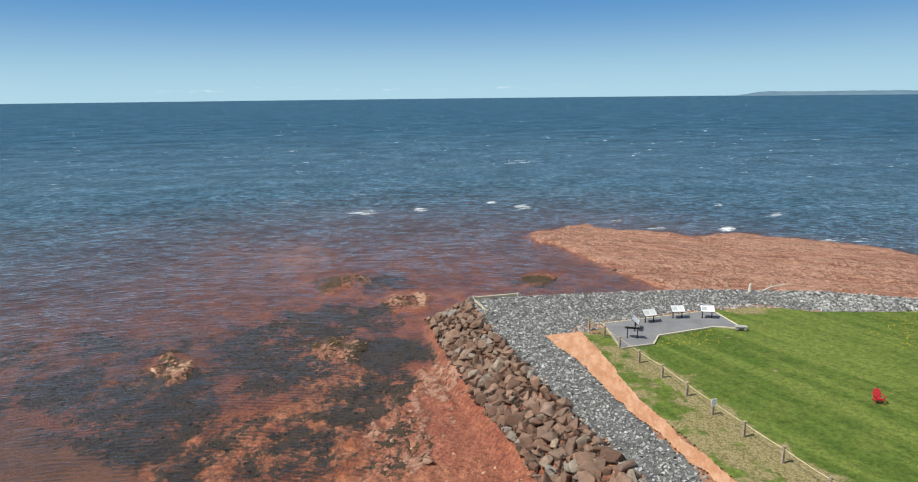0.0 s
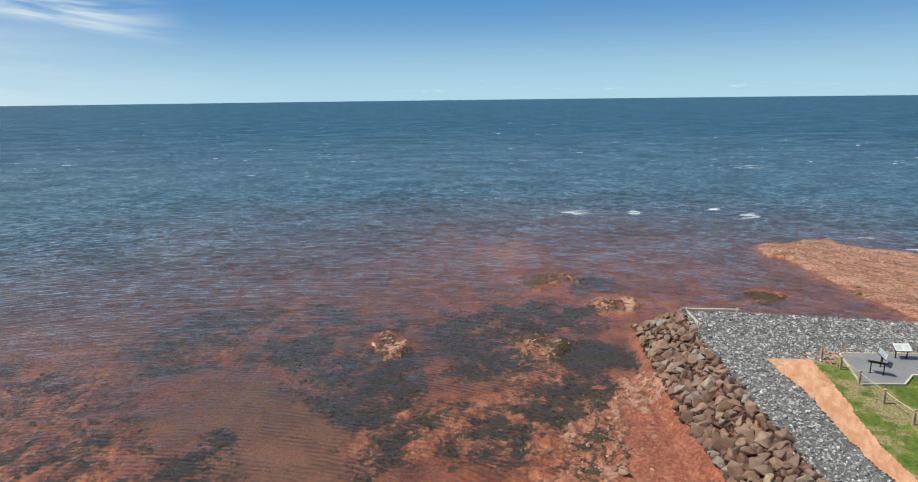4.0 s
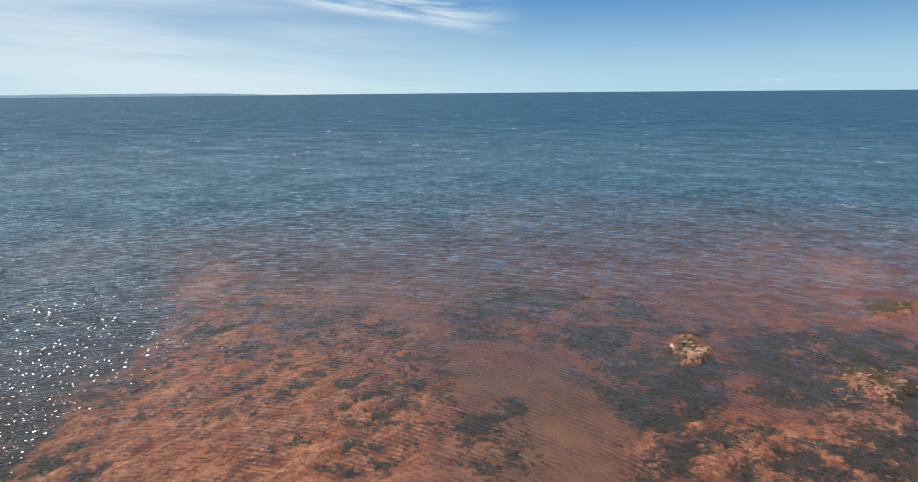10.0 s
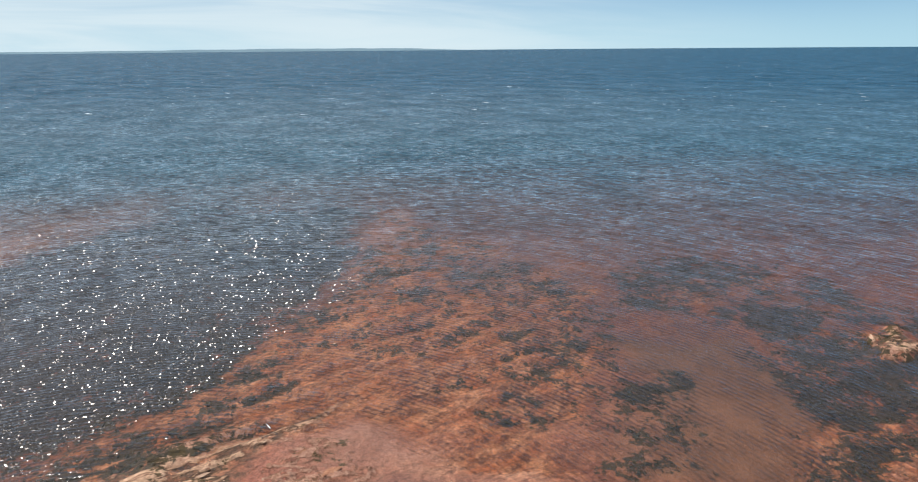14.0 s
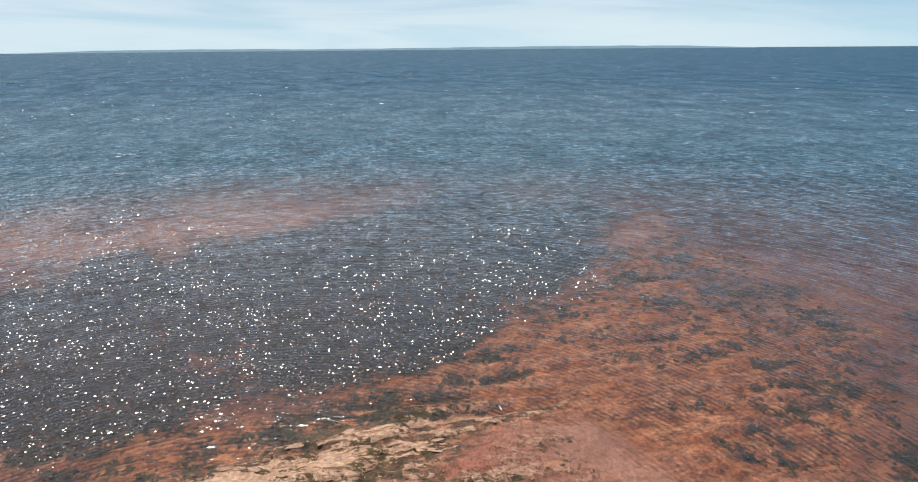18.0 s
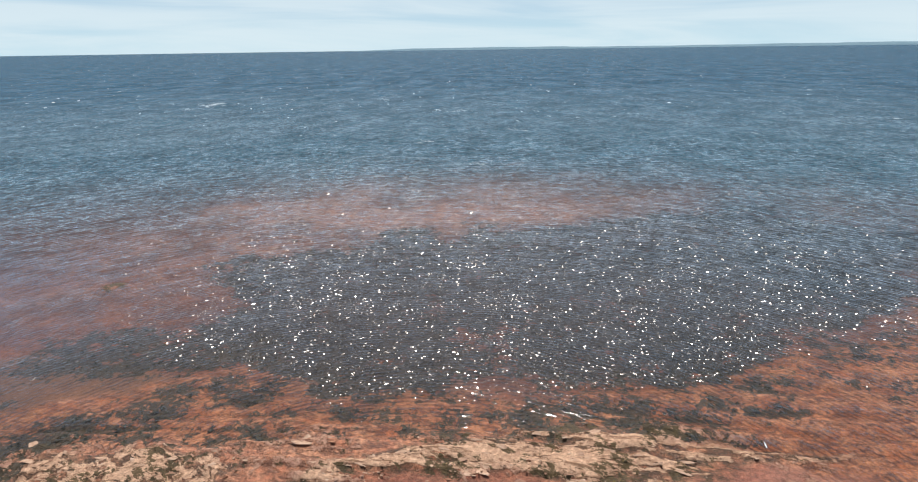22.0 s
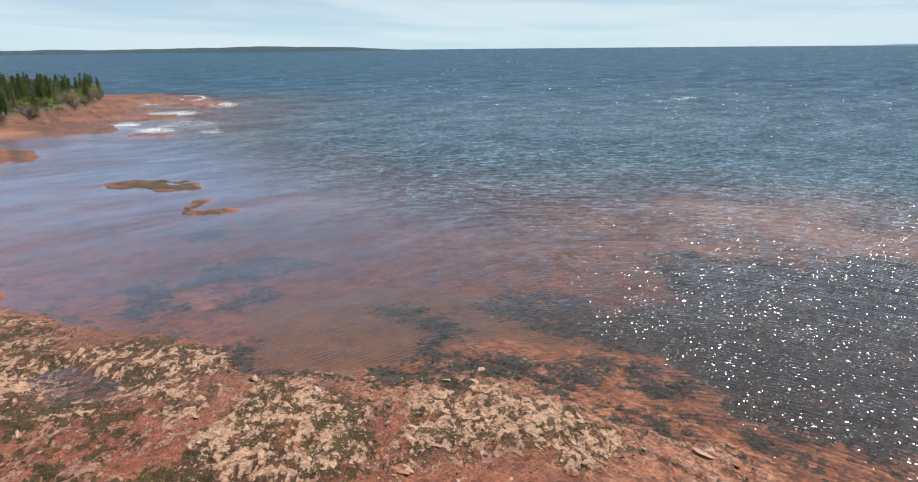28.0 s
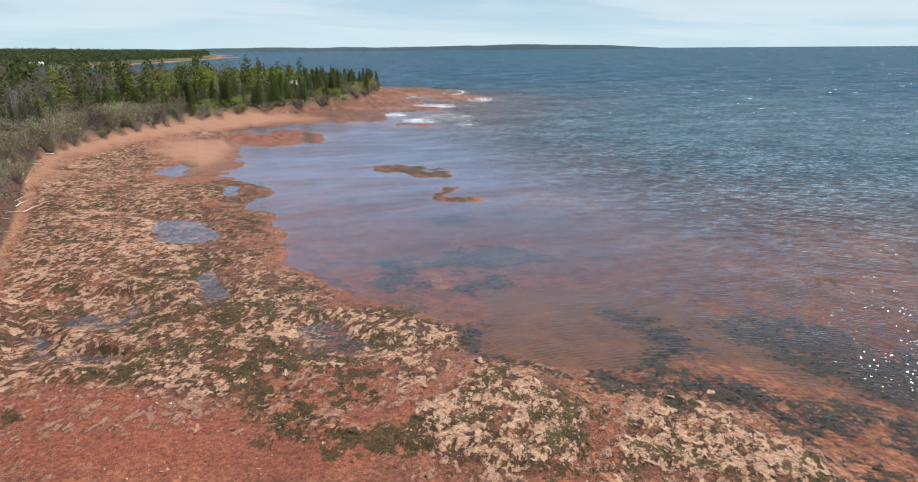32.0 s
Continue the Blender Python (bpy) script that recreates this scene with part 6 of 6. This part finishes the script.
strew("broken_plates", "broken pale sandstone plates strewn over the ledges", "stones", flakes, 12000, 75, lambda x, y, z, L: (z > 0.02) & (L["plate"] > -0.08 + 0.12 * nrg.random(len(x))) & (L["pale"] > 0.2 * nrg.random(len(x)) + 0.1),
      lambda n: nrg.choice([0.08, 0.13, 0.20, 0.30], n, p=[0.4, 0.33, 0.2, 0.07]), FLAKE, 0.0, 0.5, 0.10)
frond = []
for seed in range(4):
    V, F = [], []
    r_ = np.random.default_rng(seed)
    for k in range(9):
        a, l, w_ = r_.uniform(0, 6.28), r_.uniform(0.6, 1.0), r_.uniform(0.12, 0.24)
        c, s_ = math.cos(a), math.sin(a)
        i = len(V)
        V += [(-w_ * s_, w_ * c, 0.05), (w_ * s_, -w_ * c, 0.05), (0.6 * l * c - w_ * s_, 0.6 * l * s_ + w_ * c, r_.uniform(0.2, 0.4)), (0.6 * l * c + w_ * s_, 0.6 * l * s_ - w_ * c, r_.uniform(0.2, 0.4)), (1.1 * l * c, 1.1 * l * s_, 0.06)]
        F += [(i, i + 1, i + 3), (i, i + 3, i + 2), (i + 2, i + 3, i + 4)]
    me = bpy.data.meshes.new("frond")
    me.from_pydata(V, [], F)
    frond.append(me)
ROCKWEED = island_tones("olive rockweed", ((0.0, (0.026, 0.019, 0.008)), (0.5, (0.085, 0.057, 0.015)), (1.0, (0.26, 0.175, 0.035))), 3.0, 0.55)
SEAWEED = island_tones("dark sea weed", ((0.0, (0.014, 0.016, 0.013)), (0.6, (0.036, 0.036, 0.024)), (1.0, (0.090, 0.072, 0.036))), 3.0, 0.6)
strew("rockweed", "olive brown rockweed draped over the drying rocks", "seaweed", frond, 48000, 80, lambda x, y, z, L: (z > -0.06) & (L["olive"] > 0.05 + 0.40 * nrg.random(len(x))),
      lambda n: nrg.uniform(0.06, 0.15, n), ROCKWEED, 0.01, 0.6, 0.3)
strew("seaweed_bed", "dark seaweed growing on the sea bed", "seaweed", frond, 90000, 85, lambda x, y, z, L: (z < 0.02) & (z > -1.2) & (L["weed"] > 0.06 + 0.34 * nrg.random(len(x))),
      lambda n: nrg.uniform(0.10, 0.26, n), SEAWEED, 0.0, 0.5, 0.3)
small = [rock_mesh("stone", rnd, SLAB, (1, 0.8, 0.5), 9, 0) for _ in range(6)]
STONES = island_tones("loose shore stones", ((0.0, (0.20, 0.085, 0.05)), (0.45, (0.36, 0.19, 0.115)), (1.0, (0.68, 0.48, 0.35))), 3.0)
cand = 26000
a, r = np.radians(nrg.uniform(-40, 205, cand)), 22.5 + 80 * nrg.random(cand) ** 1.5
x, y = -np.sin(a) * r, np.cos(a) * r
z, L = lie(x, y)
good = (z > 0.03) & (L["land"] < -1.0) & (fbm(x, y, 4.0, 3, 19) + 0.10 * (L["flat"] > 6) - 0.25 * L["sand"] - 0.22 * L["mud"] > 0.02)
x, y, z = x[good], y[good], z[good]
tagged(new("loose_stones", heap("loose_stones", small, x, y, z + 0.01, nrg.choice([0.04, 0.07, 0.11, 0.18], len(x), p=[0.45, 0.33, 0.17, 0.05]), STONES, nrg)),
       "scattered red and pale stones lying on the shore flat", "stones", kind="stuff")


def lone_stone(x, y, r):
    ob = new("stone", rnd.choice(small))
    ob.matrix_world = pose(x, y, max(height(x, y), -0.05) + r * 0.2, 0, 0, rnd.uniform(0, 360)) @ Matrix.Diagonal((r * 1.2, r, r, 1))
    tagged(ob, "single pale sandstone block on the shore flat", "stone", "pale blocks on the flat")


for x_, y_, r_ in ((-1.2, 30.4, 0.32), (-8.3, -35.5, 0.42), (-20.3, -29.3, 0.34), (-3.3, 33.2, 0.22), (-2.4, 36.5, 0.2)):
    lone_stone(x_, y_, r_)

# ---------------------------------------------------------------- wood on the shore land


def tube(V, F, a, b, r0, r1, sides=4):
    """Adds a tapered stick to the lists."""
    a, b = np.asarray(a, float), np.asarray(b, float)
    d = b - a
    d = d / (np.linalg.norm(d) + 1e-9)
    u = np.cross(d, (0, 0, 1.0) if abs(d[2]) < 0.9 else (1.0, 0, 0))
    u /= np.linalg.norm(u)
    v = np.cross(d, u)
    i = len(V)
    for c, r in ((a, r0), (b, r1)):
        for k in range(sides):
            q = 2 * math.pi * k / sides
            V.append(c + r * (math.cos(q) * u + math.sin(q) * v))
    for k in range(sides):
        j = (k + 1) % sides
        F += [(i + k, i + j, i + sides + j), (i + k, i + sides + j, i + sides + k)]


def spray(V, F, rng, at, size, count, stretch=(1, 1, 1), droop=0.0, slim=0.45):
    """Adds small leaf-like pieces round a place."""
    for _ in range(count):
        c = at + rng.normal(0, 0.5, 3) * size * np.array(stretch)
        a, l = rng.normal(0, 1, 3), rng.normal(0, 1, 3)
        a[2] -= droop
        a /= np.linalg.norm(a)
        l = np.cross(a, l)
        l /= np.linalg.norm(l) + 1e-9
        s = size * rng.uniform(0.28, 0.55)
        i = len(V)
        V += [c - a * s, c + l * s * slim, c + a * s, c - l * s * slim]
        F += [(i, i + 1, i + 2), (i, i + 2, i + 3)]


def tree_kind(name, label, category, trunk_mat, crown_mat, fill):
    """A tree of one metre's unit height times its size: trunk and crown, once; copies stand in the wood."""
    kinds = []
    for seed in range(4):
        rng = np.random.default_rng(100 + seed)
        TV, TF, CV, CF = [], [], [], []
        fill(rng, TV, TF, CV, CF)
        ob = thing(name, pose(0, 0, -40 - seed), label, category)
        for pn, V, F, mat in (("trunk", TV, TF, trunk_mat), ("crown", CV, CF, crown_mat)):
            p = new(pn, np_mesh(pn, V, F, [mat]))
            p.parent = ob
        kinds.append(ob)
    return kinds


def spruce_fill(rng, TV, TF, CV, CF):
    tube(TV, TF, (0, 0, -0.5), (0, 0, 8.6), 0.16, 0.02, 7)
    for k in range(24):
        h = 1.0 + 7.9 * k / 24
        reach = (1.0 - h / 9.3) * 2.2 + 0.15
        n = 7 if reach > 0.8 else 5
        for j in range(n):
            a = rng.uniform(0, 6.28)
            r = reach * rng.uniform(0.6, 1.15)
            tip = np.array([math.cos(a) * r, math.sin(a) * r, h - 0.22 * r + rng.uniform(-0.15, 0.15)])
            if r > 0.7:
                tube(TV, TF, (0, 0, h), tip, 0.025, 0.008, 3)
            for q in (0.45, 0.75, 1.0):
                spray(CV, CF, rng, np.array([0, 0, h]) + (tip - (0, 0, h)) * q, 0.34, 4, (1, 1, 0.5), 0.3)
    spray(CV, CF, rng, np.array([0, 0, 8.6]), 0.25, 6, (0.4, 0.4, 1))


def dead_fill(rng, TV, TF, CV, CF):
    tube(TV, TF, (0, 0, -0.5), (rng.uniform(-0.3, 0.3), rng.uniform(-0.3, 0.3), 8.2), 0.13, 0.015, 6)
    for k in range(110):
        h = rng.uniform(1.2, 8.0)
        a, r = rng.uniform(0, 6.28), (1.05 - h / 9.0) * rng.uniform(0.5, 1.7) + 0.12
        b = np.array([math.cos(a) * r, math.sin(a) * r, h + rng.uniform(-0.3, 0.25)])
        tube(CV, CF, (0, 0, h), b, 0.022, 0.006, 3)
        for _ in range(4):
            q = rng.uniform(0.4, 1.0)
            m = np.array([0, 0, h]) * (1 - q) + b * q
            tube(CV, CF, m, m + rng.normal(0, 0.22, 3) + (0, 0, -0.05), 0.012, 0.004, 3)
        spray(CV, CF, rng, b * (0.7, 0.7, 1), 0.42, 10, (1.2, 1.2, 0.7), 0.0, 0.10)


def leafy_fill(rng, TV, TF, CV, CF):
    tube(TV, TF, (0, 0, -0.5), (0.1, 0, 2.6), 0.14, 0.10, 7)
    for k in range(9):
        a, r = rng.uniform(0, 6.28), rng.uniform(0.6, 1.9)
        b = np.array([math.cos(a) * r, math.sin(a) * r, rng.uniform(3.0, 6.0)])
        tube(TV, TF, (0.1, 0, rng.uniform(1.2, 2.6)), b, 0.06, 0.02, 4)
        for _ in range(7):
            spray(CV, CF, rng, b + rng.normal(0, 0.6, 3), 0.25, 44, (2.2, 2.2, 1.7))


def shrub_fill(rng, TV, TF, CV, CF):
    for k in range(26):
        a, r = rng.uniform(0, 6.28), rng.uniform(0.2, 1.3)
        b = np.array([math.cos(a) * r, math.sin(a) * r, rng.uniform(1.0, 2.3)])
        s_ = b * (0.2, 0.2, 0)
        tube(TV, TF, s_, b, 0.03, 0.01, 3)
        for _ in range(9):
            q = rng.uniform(0.35, 1.0)
            m = s_ * (1 - q) + b * q
            tube(CV, CF, m, m + rng.normal(0, 0.28, 3) + (0, 0, 0.12), 0.012, 0.004, 3)
        spray(CV, CF, rng, b, 0.32, 12, (1.3, 1.3, 1.0), 0.0, 0.22)


KINDS = {
    "spruce": tree_kind("spruce_tree", "dark green spruce with a narrow pointed crown", "tree", BARK, SPRUCE, spruce_fill),
    "dead": tree_kind("dead_tree", "dead grey spruce with bare brittle twigs", "tree", DEADWOOD, TWIG, dead_fill),
    "leafy": tree_kind("broadleaf_tree", "young broadleaf tree in fresh bright green leaf", "tree", BARK, LEAF, leafy_fill),
    "shrub": tree_kind("shrub", "low grey-brown shrub just coming into bud", "shrub", DEADWOOD, BUSH, shrub_fill),
}
GROUPS = {"spruce": "spruces in the wood", "dead": "dead trees in the wood", "leafy": "broadleaf trees in the wood", "shrub": "shrubs at the wood's edge"}
used_first = set()


def plant(kind, x, y, size, z=None):
    src = rnd.choice(KINDS[kind])
    m = pose(x, y, (height(x, y) if z is None else z) - 0.05, rnd.uniform(-3, 3), rnd.uniform(-3, 3), rnd.uniform(0, 360)) @ Matrix.Diagonal((size * rnd.uniform(0.9, 1.15), size * rnd.uniform(0.9, 1.15), size, 1))
    if src.name not in used_first:
        used_first.add(src.name)
        src.matrix_world = m
        tagged(src, group=GROUPS[kind])
        return
    made = copy_thing(src, m)
    made["group"] = GROUPS[kind]


cand = 9000
x, y = nrg.uniform(-25, 150, cand), nrg.uniform(-330, -62, cand)
d = inside(CREST, x, y)
turn = np.degrees(np.arctan2(-x, y)) % 360
zz = lie(x, y)[0]
mixn = fbm(x, y, 22.0, 3, 5)
count = 0
tally = {"spruce": 0, "dead": 0, "leafy": 0, "shrub": 0}
order = np.argsort(d + 12 * nrg.random(cand))
for i in order:
    if d[i] < -0.9 or turn[i] > 212 or count >= 1180:
        continue
    x_, y_, dd, tip = float(x[i]), float(y[i]), float(d[i]), float(step(-y[i], 150, 190))
    u = rnd.random()
    near_belt = 26 * (1 - tip) * (0.6 + 2.0 * abs(float(mixn[i])))
    if dd < 3 + near_belt * 0.75:
        odds = (("shrub", 0.86 - 0.62 * tip), ("dead", 0.07), ("leafy", 0.05 + 0.45 * tip), ("spruce", 1.0))
    elif dd < 12 + near_belt:
        odds = (("shrub", 0.14 * (1 - tip)), ("dead", 0.50 - 0.42 * tip), ("leafy", 0.12 + 0.43 * tip), ("spruce", 1.0))
    else:
        odds = (("dead", 0.50 - 0.30 * tip), ("leafy", 0.16 + 0.25 * tip), ("spruce", 1.0))
    for kind, share in odds:
        u -= share
        if u < 0:
            break
    if tally[kind] >= 298:
        kind = min(tally, key=tally.get)
    tally[kind] += 1
    grow = min(1.42, 0.42 + dd / 28) * (1 - 0.2 * tip)
    grow = max(grow, 0.85 * tip)
    size = {"spruce": rnd.uniform(0.65, 1.12) * grow, "dead": rnd.uniform(0.6, 1.1) * grow, "leafy": rnd.uniform(0.55, 0.85) * grow, "shrub": rnd.uniform(0.7, 1.5)}[kind]
    plant(kind, x_, y_, size, float(zz[i]))
    count += 1
# undergrowth between the trunks
leafbit = bpy.data.meshes.new("leafbit")
V, F = [], []
spray(V, F, np.random.default_rng(3), np.zeros(3), 0.62, 15, (1.5, 1.5, 1.0), 0.0, 0.20)
leafbit.from_pydata([tuple(v) for v in V], [], F)
n = 30000
x, y = nrg.uniform(-25, 120, n), nrg.uniform(-320, -60, n)
d = inside(CREST, x, y)
ok = (d > -1.3) & (d < 55) & (np.degrees(np.arctan2(-x, y)) % 360 < 210)
x, y = x[ok], y[ok]
BRUSH = island_tones("undergrowth", ((0.0, (0.11, 0.095, 0.070)), (0.6, (0.22, 0.190, 0.145)), (0.8, (0.16, 0.18, 0.075)), (1.0, (0.33, 0.295, 0.235))), 1.0)
tagged(new("undergrowth", heap("undergrowth", [leafbit], x, y, lie(x, y)[0] + 0.25, nrg.uniform(0.4, 0.95, len(x)), BRUSH, nrg)), "tangled grey and green brush under the trees", "undergrowth", kind="stuff")

# woods further back, joined
def clumps(levels, each, size, slim=0.45):
    out = []
    for seed in range(3):
        V, F = [], []
        rng = np.random.default_rng(40 + seed)
        for k in range(levels):
            h = k / levels
            for _ in range(each):
                a, r = rng.uniform(0, 6.28), 0.24 * (1.08 - h) * math.sqrt(rng.random())
                spray(V, F, rng, np.array([r * math.cos(a), r * math.sin(a), 0.08 + 0.9 * h + rng.uniform(-0.05, 0.05)]), size, 1, (1, 1, 1), 0.0, slim)
        me = bpy.data.meshes.new("clump")
        me.from_pydata([tuple(v) for v in V], [], F)
        out.append(me)
    return out


clump, clump_far = clumps(12, 14, 0.11), clumps(6, 7, 0.26)
n = 5200
x, y = nrg.uniform(-10, 400, n), nrg.uniform(-420, -70, n)
d = inside(CREST, x, y)
t_ = np.degrees(np.arctan2(-x, y)) % 360
ok = (d > 30) & (t_ < 212)
x, y = x[ok], y[ok]
rounds, bare = clumps(9, 24, 0.085), clumps(9, 26, 0.13, 0.09)
for me in rounds + bare:
    for v in me.vertices:
        w_ = 1.0 + 1.3 * math.sin(math.pi * min(max(v.co.z, 0), 1)) - 0.6 * (1 - v.co.z)
        v.co.x, v.co.y = v.co.x * w_, v.co.y * w_
pick = fbm(x, y, 26.0, 3, 5) + 0.30 * (nrg.random(len(x)) - 0.5) + 0.05
for name, lab, mat, shapes, lo, hi, h0, h1 in (("back_spruces", "dark spruces behind the shore trees", SPRUCE, clump, 0.00, 0.13, 8.0, 12.5),
                                              ("back_bare_trees", "grey leafless trees behind the shore", TWIG, bare, -9, 0.00, 6.5, 10.5),
                                              ("back_leafy_trees", "fresh green broadleaf trees behind the shore", LEAF, rounds, 0.13, 9, 6.0, 9.5)):
    ok = (pick >= lo) & (pick < hi)
    tagged(new(name, heap(name, shapes, x[ok], y[ok], lie(x[ok], y[ok])[0] - 0.3, nrg.uniform(h0, h1, ok.sum()), mat, nrg, 1.0, 0.06)), lab, "woods", kind="stuff")

# ---------------------------------------------------------------- land across the bay
ACROSS = [(205, -1385), (215, -1180), (245, -880), (262, -720), (330, -600), (1500, -560), (2600, -1500), (2600, -3400), (900, -3300), (350, -2300), (230, -1600)]
xs = np.arange(150, 2650, 22.0)
ys = np.arange(-3450, -520, 22.0)
X, Y = np.meshgrid(xs, ys)
i = np.arange(X.size).reshape(X.shape)
f = np.stack([i[:-1, :-1], i[:-1, 1:], i[1:, 1:], i[1:, :-1]], -1).reshape(-1, 4)
d = inside(ACROSS, X.ravel(), Y.ravel()) + 25 * fbm(X.ravel(), Y.ravel(), 120, 3, 6)
Z = -0.5 + 5.0 * step(d, -8, 26) + 9 * step(d, 60, 500) + 4 * fbm(X.ravel(), Y.ravel(), 300, 3, 2)
keep = (d[f] > -30).any(1)
FARSHORE = surface("red bluff and fields", lambda t: principled(t, t.mix(t.ramp(t.attr("inland"), 2, 9), (0.30, 0.155, 0.105), t.mix(t.ramp(t.noise(t.place(), 0.006, 2), 0.45, 0.55), (0.07, 0.10, 0.04), (0.16, 0.15, 0.07))), 0.95))
tagged(new("far_shore", np_mesh("far_shore", np.stack([X.ravel(), Y.ravel(), Z], -1), f[keep], [FARSHORE], {"inland": d}, True)), "low shore across the bay with red bluffs and fields", "shore", kind="structure")
n = 15000
x, y = 160 + 1500 * nrg.random(n) ** 1.5, -580 - 2300 * nrg.random(n) ** 1.3
d = inside(ACROSS, x, y) + 25 * fbm(x, y, 120, 3, 6)
ok = (d > 22) & (fbm(x, y, 160, 3, 44) > -0.2)
x, y, d = x[ok], y[ok], d[ok]
z = -0.5 + 5.0 * step(d, -8, 26) + 9 * step(d, 60, 500) + 4 * fbm(x, y, 300, 3, 2)
tagged(new("far_woods", heap("far_woods", clump_far, x, y, z - 1, nrg.uniform(7, 12, len(x)), FARWOOD, nrg, 1.0, 0.05)), "woods on the land across the bay", "woods", kind="stuff")


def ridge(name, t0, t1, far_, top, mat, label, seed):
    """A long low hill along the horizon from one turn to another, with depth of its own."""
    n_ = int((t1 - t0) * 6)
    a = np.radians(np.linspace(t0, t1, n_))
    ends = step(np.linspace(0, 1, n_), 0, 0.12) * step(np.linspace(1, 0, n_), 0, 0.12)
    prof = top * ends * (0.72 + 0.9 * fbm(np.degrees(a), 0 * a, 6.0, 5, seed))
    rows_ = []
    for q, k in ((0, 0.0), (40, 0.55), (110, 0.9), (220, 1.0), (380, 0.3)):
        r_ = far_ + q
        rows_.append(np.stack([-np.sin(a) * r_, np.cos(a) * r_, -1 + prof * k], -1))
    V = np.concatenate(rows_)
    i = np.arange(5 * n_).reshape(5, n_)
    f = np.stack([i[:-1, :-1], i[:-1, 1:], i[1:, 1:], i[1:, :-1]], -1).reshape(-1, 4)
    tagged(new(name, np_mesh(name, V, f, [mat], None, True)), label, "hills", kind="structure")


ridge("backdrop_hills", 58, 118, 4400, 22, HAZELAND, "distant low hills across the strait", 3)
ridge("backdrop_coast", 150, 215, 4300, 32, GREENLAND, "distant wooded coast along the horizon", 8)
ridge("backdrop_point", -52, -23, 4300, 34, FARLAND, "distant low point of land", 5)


def cottage(x, y, z, turn, w_, d_, h_):
    ob = thing("cottage", pose(x, y, z, 0, 0, turn), "small white cottage with a pale roof among the trees", "house", "cottages")
    part("wall", box(w_, d_, h_, (0, 0, h_ / 2), 0.03), WHITE, ob)
    bm = bmesh.new()
    o, r = 0.35, h_ + d_ * 0.36
    vs = [bm.verts.new(v) for v in ((-w_ / 2 - o, -d_ / 2 - o, h_ - 0.15), (w_ / 2 + o, -d_ / 2 - o, h_ - 0.15), (w_ / 2 + o, d_ / 2 + o, h_ - 0.15), (-w_ / 2 - o, d_ / 2 + o, h_ - 0.15), (-w_ / 2 - o, 0, r), (w_ / 2 + o, 0, r))]
    for q in ((0, 1, 5, 4), (2, 3, 4, 5), (0, 4, 3), (1, 2, 5), (3, 2, 1, 0)):
        bm.faces.new([vs[k] for k in q])
    part("roof", bm, ROOF, ob)
    for q in (-0.32, 0.0, 0.32):
        win = part("window", box(1.1, 0.06, 1.2, (q * w_, d_ / 2 + 0.02, h_ * 0.55), 0.01), WHITE, ob)
        part("pane", box(0.9, 0.04, 1.0, (q * w_, d_ / 2 + 0.055, h_ * 0.55), 0), GLASS, win)
    part("door", box(0.95, 0.06, 2.0, (0.17 * w_, d_ / 2 + 0.02, 1.0), 0.01), TIMBER, ob)


cottage(18.6, -300, 1.5, 6, 13, 6, 1.9)
cottage(263, -692, 4.0, 20, 12, 6, 2.6)
